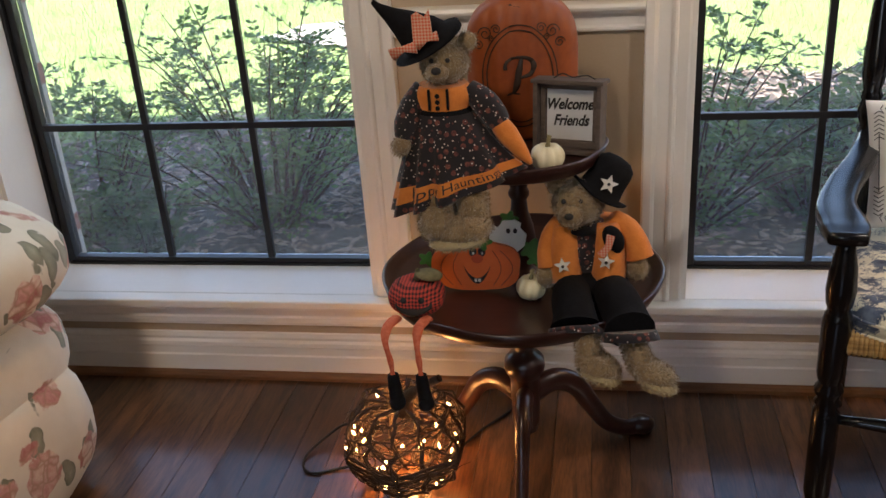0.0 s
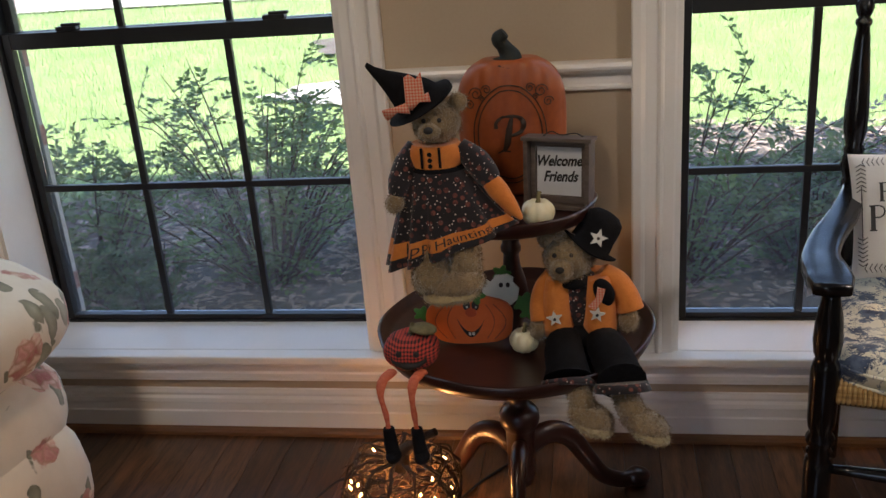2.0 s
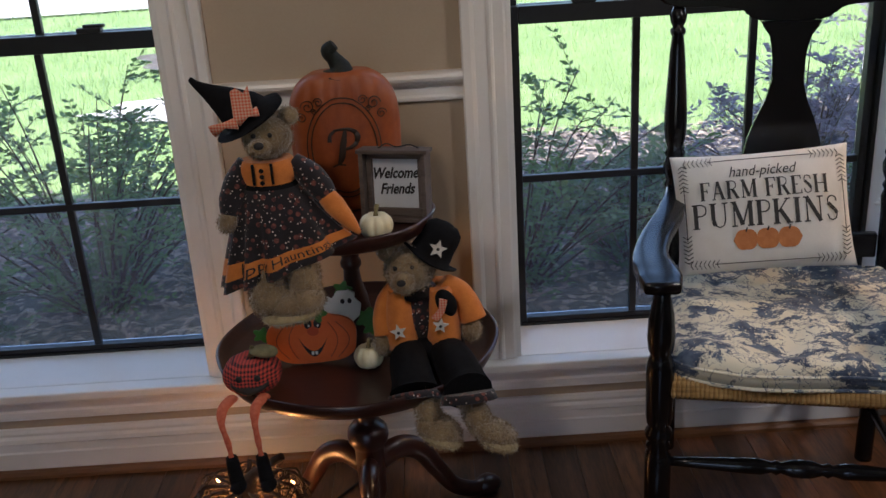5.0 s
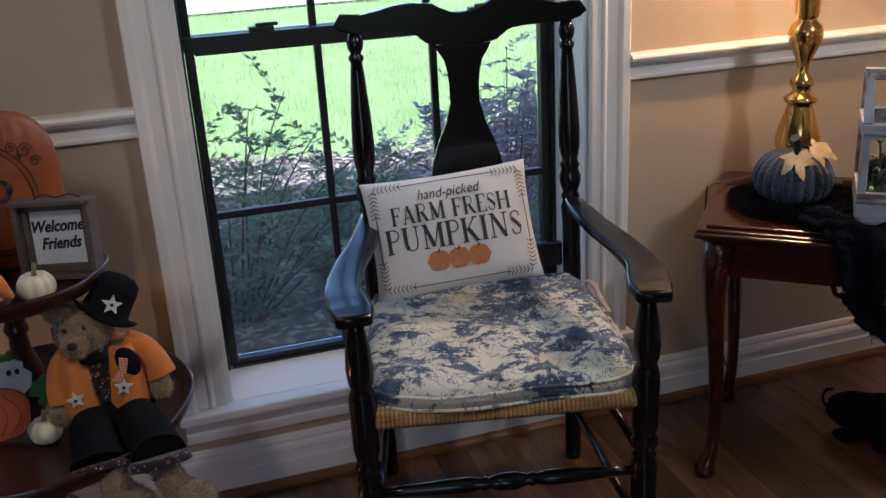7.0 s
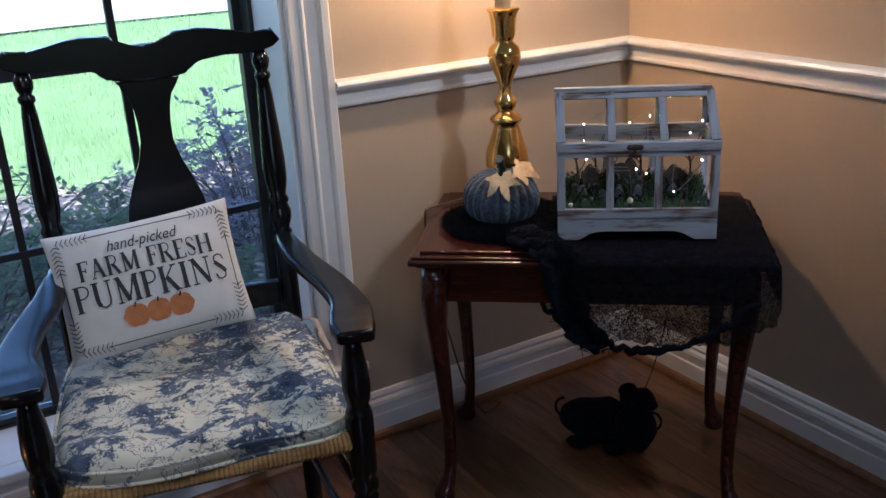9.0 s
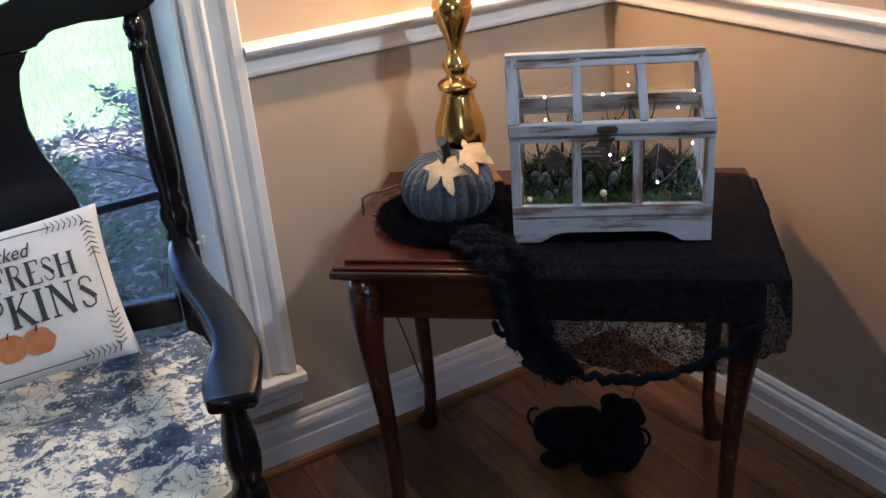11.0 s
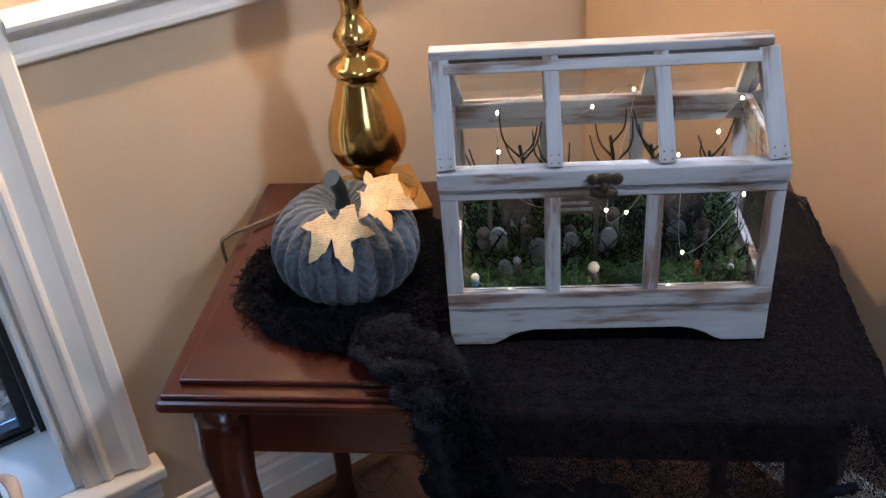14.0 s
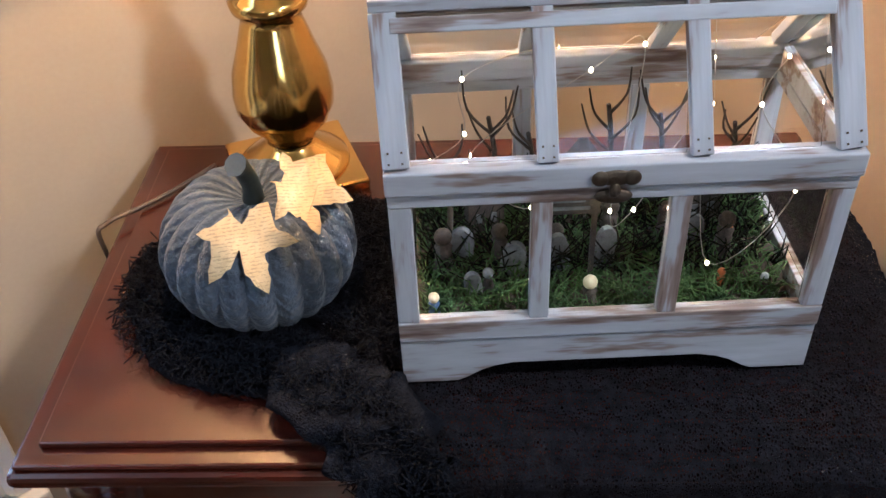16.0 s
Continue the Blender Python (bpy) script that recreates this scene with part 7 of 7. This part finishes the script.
for j in range(NV + 1):
    row = []
    for i in range(NU + 1):
        a, b = i / NU, j / NV
        v = 0.40 - (0.40 + 0.075 + 0.105 * math.sin(math.pi * min(1, a * 1.05)) ** 0.7 + 0.018 * noise.noise((a * 14, 0, 7)) + 0.008 * noise.noise((a * 45, 0, 9))) * b
        left = 0.275 + 0.03 * noise.noise((b * 6, 1, 3)) + 0.012 * noise.noise((b * 22, 1, 3)) + (0.07 * max(0.0, b - 0.8))
        right = 0.722 + 0.085 + 0.02 * noise.noise((b * 7, 4, 4)) + 0.008 * noise.noise((b * 40, 4, 4))
        u = left + (right - left) * a
        x, y, z = u - 0.361, v - 0.2285, 0.6206 + 0.0012 * noise.noise((u * 40, v * 40, 0))
        down = 0.0
        if v < 0:
            y = -0.2285 - 0.006 - 0.010 * max(0.0, noise.noise((u * 16, v * 6, 5))) - 0.004
            down = -v
        if u > 0.722:
            x = 0.361 + 0.006 + 0.008 * max(0.0, noise.noise((v * 14, u * 8, 6))) + 0.003
            down = max(down, u - 0.722) + 0.35 * min(-v if v < 0 else 0, u - 0.722)
        # runs over the rounded edge
        rim = min(v, 0.722 - u)
        if 0 <= rim < 0.03:
            z -= 0.012 * (1 - rim / 0.03) ** 2
        z -= down + (0.012 if down > 0 else 0)
        row.append(bm.verts.new((x, y, z)))
    grid.append(row)
for j in range(NV):
    for i in range(NU):
        bm.faces.new((grid[j][i], grid[j + 1][i], grid[j + 1][i + 1], grid[j][i + 1])).smooth = True
part("draped_net", bm, SHAWL_NET, shawl, "see-through black net")
bm = bmesh.new()
NR, NA = 26, 80
rows = []
for k in range(NR + 1):
    q = k / NR
    ring = []
    for i in range(NA):
        a = 2 * math.pi * i / NA
        edge = 1 + 0.14 * noise.noise((math.cos(a) * 1.6, math.sin(a) * 1.6, 2)) + 0.05 * noise.noise((math.cos(a) * 6, math.sin(a) * 6, 5))
        x = -0.165 + 0.145 * q * edge * math.cos(a)
        y = -0.035 + 0.125 * q * edge * math.sin(a)
        lump = noise.noise((x * 26, y * 26, 1)) * 0.022 + noise.noise((x * 60, y * 60, 3)) * 0.012
        z = 0.6195 + (0.017 + lump) * max(0.0, 1 - q ** 3.0) ** 0.5 * (0.55 + 0.45 * q)
        ring.append(Vector((x, y, max(z, 0.6192))))
    rows.append(ring)
rows[0] = [Vector((-0.165, -0.035, 0.628))] * NA
loft(bm, rows[::-1], 0, False)
bmesh.ops.remove_doubles(bm, verts=bm.verts[:], dist=0.00001)
bmesh.ops.recalc_face_normals(bm, faces=bm.faces[:])
part("bunched_end", bm, SHAWL, shawl, "fuzzy bunched knit")
strand = spline([(-0.16, -0.09, 0.630), (-0.125, -0.145, 0.634), (-0.090, -0.190, 0.634), (-0.062, -0.226, 0.622), (-0.050, -0.250, 0.590), (-0.036, -0.252, 0.53), (-0.006, -0.250, 0.470), (0.035, -0.250, 0.435)], 8)
bm = tube(strand, [0.045, 0.046, 0.044, 0.040, 0.038, 0.036, 0.032, 0.022], 22, None, 0, 0.30)
for v in bm.verts:
    v.co += Vector((noise.noise(v.co * 45), noise.noise(v.co * 45 + Vector((9, 0, 0))), noise.noise(v.co * 45 + Vector((0, 9, 0))))) * 0.015
    if v.co.y > -0.225:
        v.co.z = max(v.co.z, 0.6195)
    else:
        v.co.y = min(v.co.y, -0.2295)
part("twisted_fold", bm, SHAWL, shawl, "fuzzy twisted fold")
bm = bmesh.new()
r = random.Random(21)
for k in range(6500):
    if k < 4300:
        a, q = r.uniform(0, 6.283), math.sqrt(r.random()) * 1.02
        p = Vector((-0.165 + 0.147 * q * math.cos(a), -0.035 + 0.127 * q * math.sin(a), 0.628 + 0.022 * max(0, 1 - q ** 3) ** 0.5 * (0.55 + 0.45 * q)))
    else:
        p = strand[r.randrange(4, len(strand) - 1)] + Vector((r.uniform(-0.034, 0.034), r.uniform(-0.012, -0.004), r.uniform(-0.012, 0.016)))
    d = Vector((r.gauss(0, 1), r.gauss(0, 1), r.gauss(0, 0.5))).normalized() * r.uniform(0.006, 0.016)
    e = Vector((r.gauss(0, 1), r.gauss(0, 1), r.uniform(0.2, 1))).normalized() * 0.006
    tube([p - d, p + e, p + d], 0.0007, 3, bm)
tagged(part("knit_fuzz", bm, SHAWL, shawl), kind="stuff")
bm = bmesh.new()
part("scalloped_hem", tube([Vector((0.34 * (2 * i / 60 - 1) * 0.62 + 0.125, -0.246 - 0.004 * math.sin(i), 0.600 - 0.072 - 0.105 * math.sin(math.pi * min(1, (i / 60) * 1.05)) ** 0.7 + 0.012 * noise.noise((i * 0.5, 3, 3)))) for i in range(61)], [0.005, 0.009, 0.006, 0.010, 0.006, 0.009, 0.005], 8, bm), SHAWL, shawl, "fuzzy black hem")


def knit_pumpkin():
    t = thing("knit_pumpkin", pose(1.764, 1.884, 0.6235, 3, 0, 20), "blue-grey cable-knit pumpkin with paper leaves", "pumpkin")
    n = Nodes("blue_grey_knit")
    sep = n.add("ShaderNodeSeparateXYZ")
    n.link(n.co, sep.inputs[0])
    ang = n.math("ARCTAN2", sep.outputs[1], sep.outputs[0])
    rib = n.math("MULTIPLY", ang, 22 / 2)
    braid = n.math("SINE", n.math("ADD", n.math("MULTIPLY", sep.outputs[2], 520), n.math("MULTIPLY", n.math("ABSOLUTE", n.math("SINE", rib)), 5.0)))
    relief = n.math("ADD", n.math("ABSOLUTE", n.math("SINE", rib)), n.math("MULTIPLY", braid, 0.18))
    colour = n.ramp(n.noise(120, 3), (0.3, (0.028, 0.040, 0.062)), (0.7, (0.062, 0.082, 0.112)))
    KNIT = n.done(n.mix(n.ramp(relief, (0.1, 0.85), (0.9, 0.0)), colour, (0.045, 0.060, 0.085)), 0.95, n.math("ADD", relief, n.noise(300, 2)), 0.9, 0.003, sheen=0.12)
    part("flesh", ribbed(0.083, 0.122, 22, 0.055, (0, 0, 0), 0.14), KNIT, t)
    part("stem", tube(spline([(0, 0, 0.098), (0.002, 0, 0.120), (-0.006, 0.0, 0.142), (-0.012, 0, 0.150)], 5), [0.010, 0.008, 0.008, 0.010], 10), surface("dark_felt_stem", (0.015, 0.022, 0.02), (0.04, 0.05, 0.045)), t, "dark green felt stem")
    n = Nodes("printed_paper")
    words = n.noise(900, 2, 0.5, n.stretch(0.25, 1, 1))
    sep = n.add("ShaderNodeSeparateXYZ")
    n.link(n.co, sep.inputs[0])
    rows_ = n.math("GREATER_THAN", n.math("SINE", n.math("MULTIPLY", sep.outputs[2], 2200)), 0.1)
    ink = n.math("MULTIPLY", rows_, n.math("GREATER_THAN", words, 0.52))
    PAPER = n.done(n.mix(n.math("MULTIPLY", ink, 0.45), n.ramp(n.noise(40, 3), (0.3, (0.52, 0.36, 0.18)), (0.7, (0.68, 0.52, 0.30))), (0.16, 0.11, 0.07)), 0.8, n.noise(60, 2), 0.2)
    lobes = []
    for ang, ln, wd in ((90, 1.42, 0.21), (148, 1.25, 0.18), (205, 0.92, 0.15), (270, 0.62, 0.03), (335, 0.92, 0.15), (32, 1.25, 0.18)):
        a = radians(ang)
        ax, az = math.cos(a), math.sin(a)
        for q, w in ((0.20, -0.75), (0.42, -0.80), (0.58, -1.30), (0.66, -0.95), (0.80, -0.85), (1.0, 0.0), (0.80, 0.85), (0.66, 0.95), (0.58, 1.30), (0.42, 0.80), (0.20, 0.75)):
            lobes.append((0.047 * (ax * ln * q - az * wd * w), 0.047 * (az * ln * q + ax * wd * w)))
    inv = t.matrix_basis.inverted()
    fw = Vector((0.373, 0.769, -0.518))
    right = fw.cross(Vector((0, 0, 1))).normalized()
    up = right.cross(fw)
    c = Vector((1.764, 1.884, 0.686))
    for dx, dz, spin, size in ((-0.008, 0.028, 165, 0.76), (0.040, 0.056, 105, 0.74)):
        out = (right * dx + up * dz - fw * math.sqrt(0.090 ** 2 - dx * dx - dz * dz))
        p = c + Vector((out.x, out.y, out.z * 0.78))
        z = (out * 0.55 - fw * 0.045).normalized()
        xax = (right - z * right.dot(z)).normalized()
        m = Matrix((xax, -z, xax.cross(-z))).transposed().to_4x4()
        m.translation = p
        bm = plate([(x * size, y * size) for x, y in lobes], 0.0008, None, pose(0, 0, 0, 0, spin, 0))
        bmesh.ops.triangulate(bm, faces=bm.faces[:])
        bmesh.ops.subdivide_edges(bm, edges=bm.edges[:], cuts=2, use_grid_fill=True)
        for v in bm.verts:
            d = math.hypot(v.co.x, v.co.z)
            v.co.y += 3.6 * d * d + 0.004 * math.sin(v.co.x * 110 + 1) * math.cos(v.co.z * 70) - 0.003
        part("paper_leaf", bm, PAPER, t, "old book page leaf", m=inv @ m)
    return t


knit_pumpkin()


def plush_rat():
    """A black fuzzy toy animal lying on the floor under the table."""
    bm = bmesh.new()
    blob(bm, (0, 0, 0.054), (0.122, 0.062, 0.054), 0, (0, 0, 0), 0.012, 28, 18, 1.0, 26)
    blob(bm, (0.075, -0.035, 0.062), (0.052, 0.048, 0.062), 0, (0, 0, 0), 0.010, 20, 14, 1.0, 26)
    blob(bm, (0.080, -0.008, 0.126), (0.045, 0.034, 0.030), 0, (0, 8, 0), 0.006)
    blob(bm, (0.052, 0.002, 0.146), (0.024, 0.009, 0.018), 0, (0, -30, 0))
    blob(bm, (0.105, -0.006, 0.116), (0.022, 0.018, 0.016), 0)
    tube([(0.118 + 0.020 * math.cos(a), -0.030, 0.085 + 0.024 * math.sin(a)) for a in (math.pi * (-0.6 + 1.2 * i / 10) for i in range(11))], 0.0035, 6, bm)
    tube([(-0.105 - 0.022 * math.cos(a), 0, 0.078 + 0.026 * math.sin(a)) for a in (math.pi * (-0.5 + i / 10) for i in range(11))], 0.0035, 6, bm)
    for x, y in ((-0.06, -0.05), (0.03, -0.06)):
        blob(bm, (x, y, 0.014), (0.03, 0.022, 0.014), 0)
    return tagged(part("plush_rat", bm, SHAWL, m=pose(2.035, 1.845, 0.0, 0, 0, -50)), "black fuzzy plush animal lying on the floor", "plush toy")


plush_rat()
line = spline([(2.22, 1.80, 0.60), (2.215, 1.81, 0.40), (2.19, 1.83, 0.20), (2.16, 1.86, 0.05), (2.20, 1.90, 0.004)], 8)
tagged(part("thin_cord", tube(line, 0.0014, 5), CORD), "thin black cord hanging behind the table", "cord")
clip = thing("screen_clip", pose(1.4305, 2.30, 0.532), "small white screen clip on the window jamb", "clip")
part("clip_body", boxes(((-0.004, 0, 0), (0.008, 0.014, 0.022)), bevel=0.002), TRIM_PAINT, clip)
part("clip_knob", turned([(0.0, 0), (0.005, 0.001), (0.004, 0.010), (0, 0.012)], 10, None, pose(-0.008, 0, 0, 0, -90, 0)), TRIM_PAINT, clip)
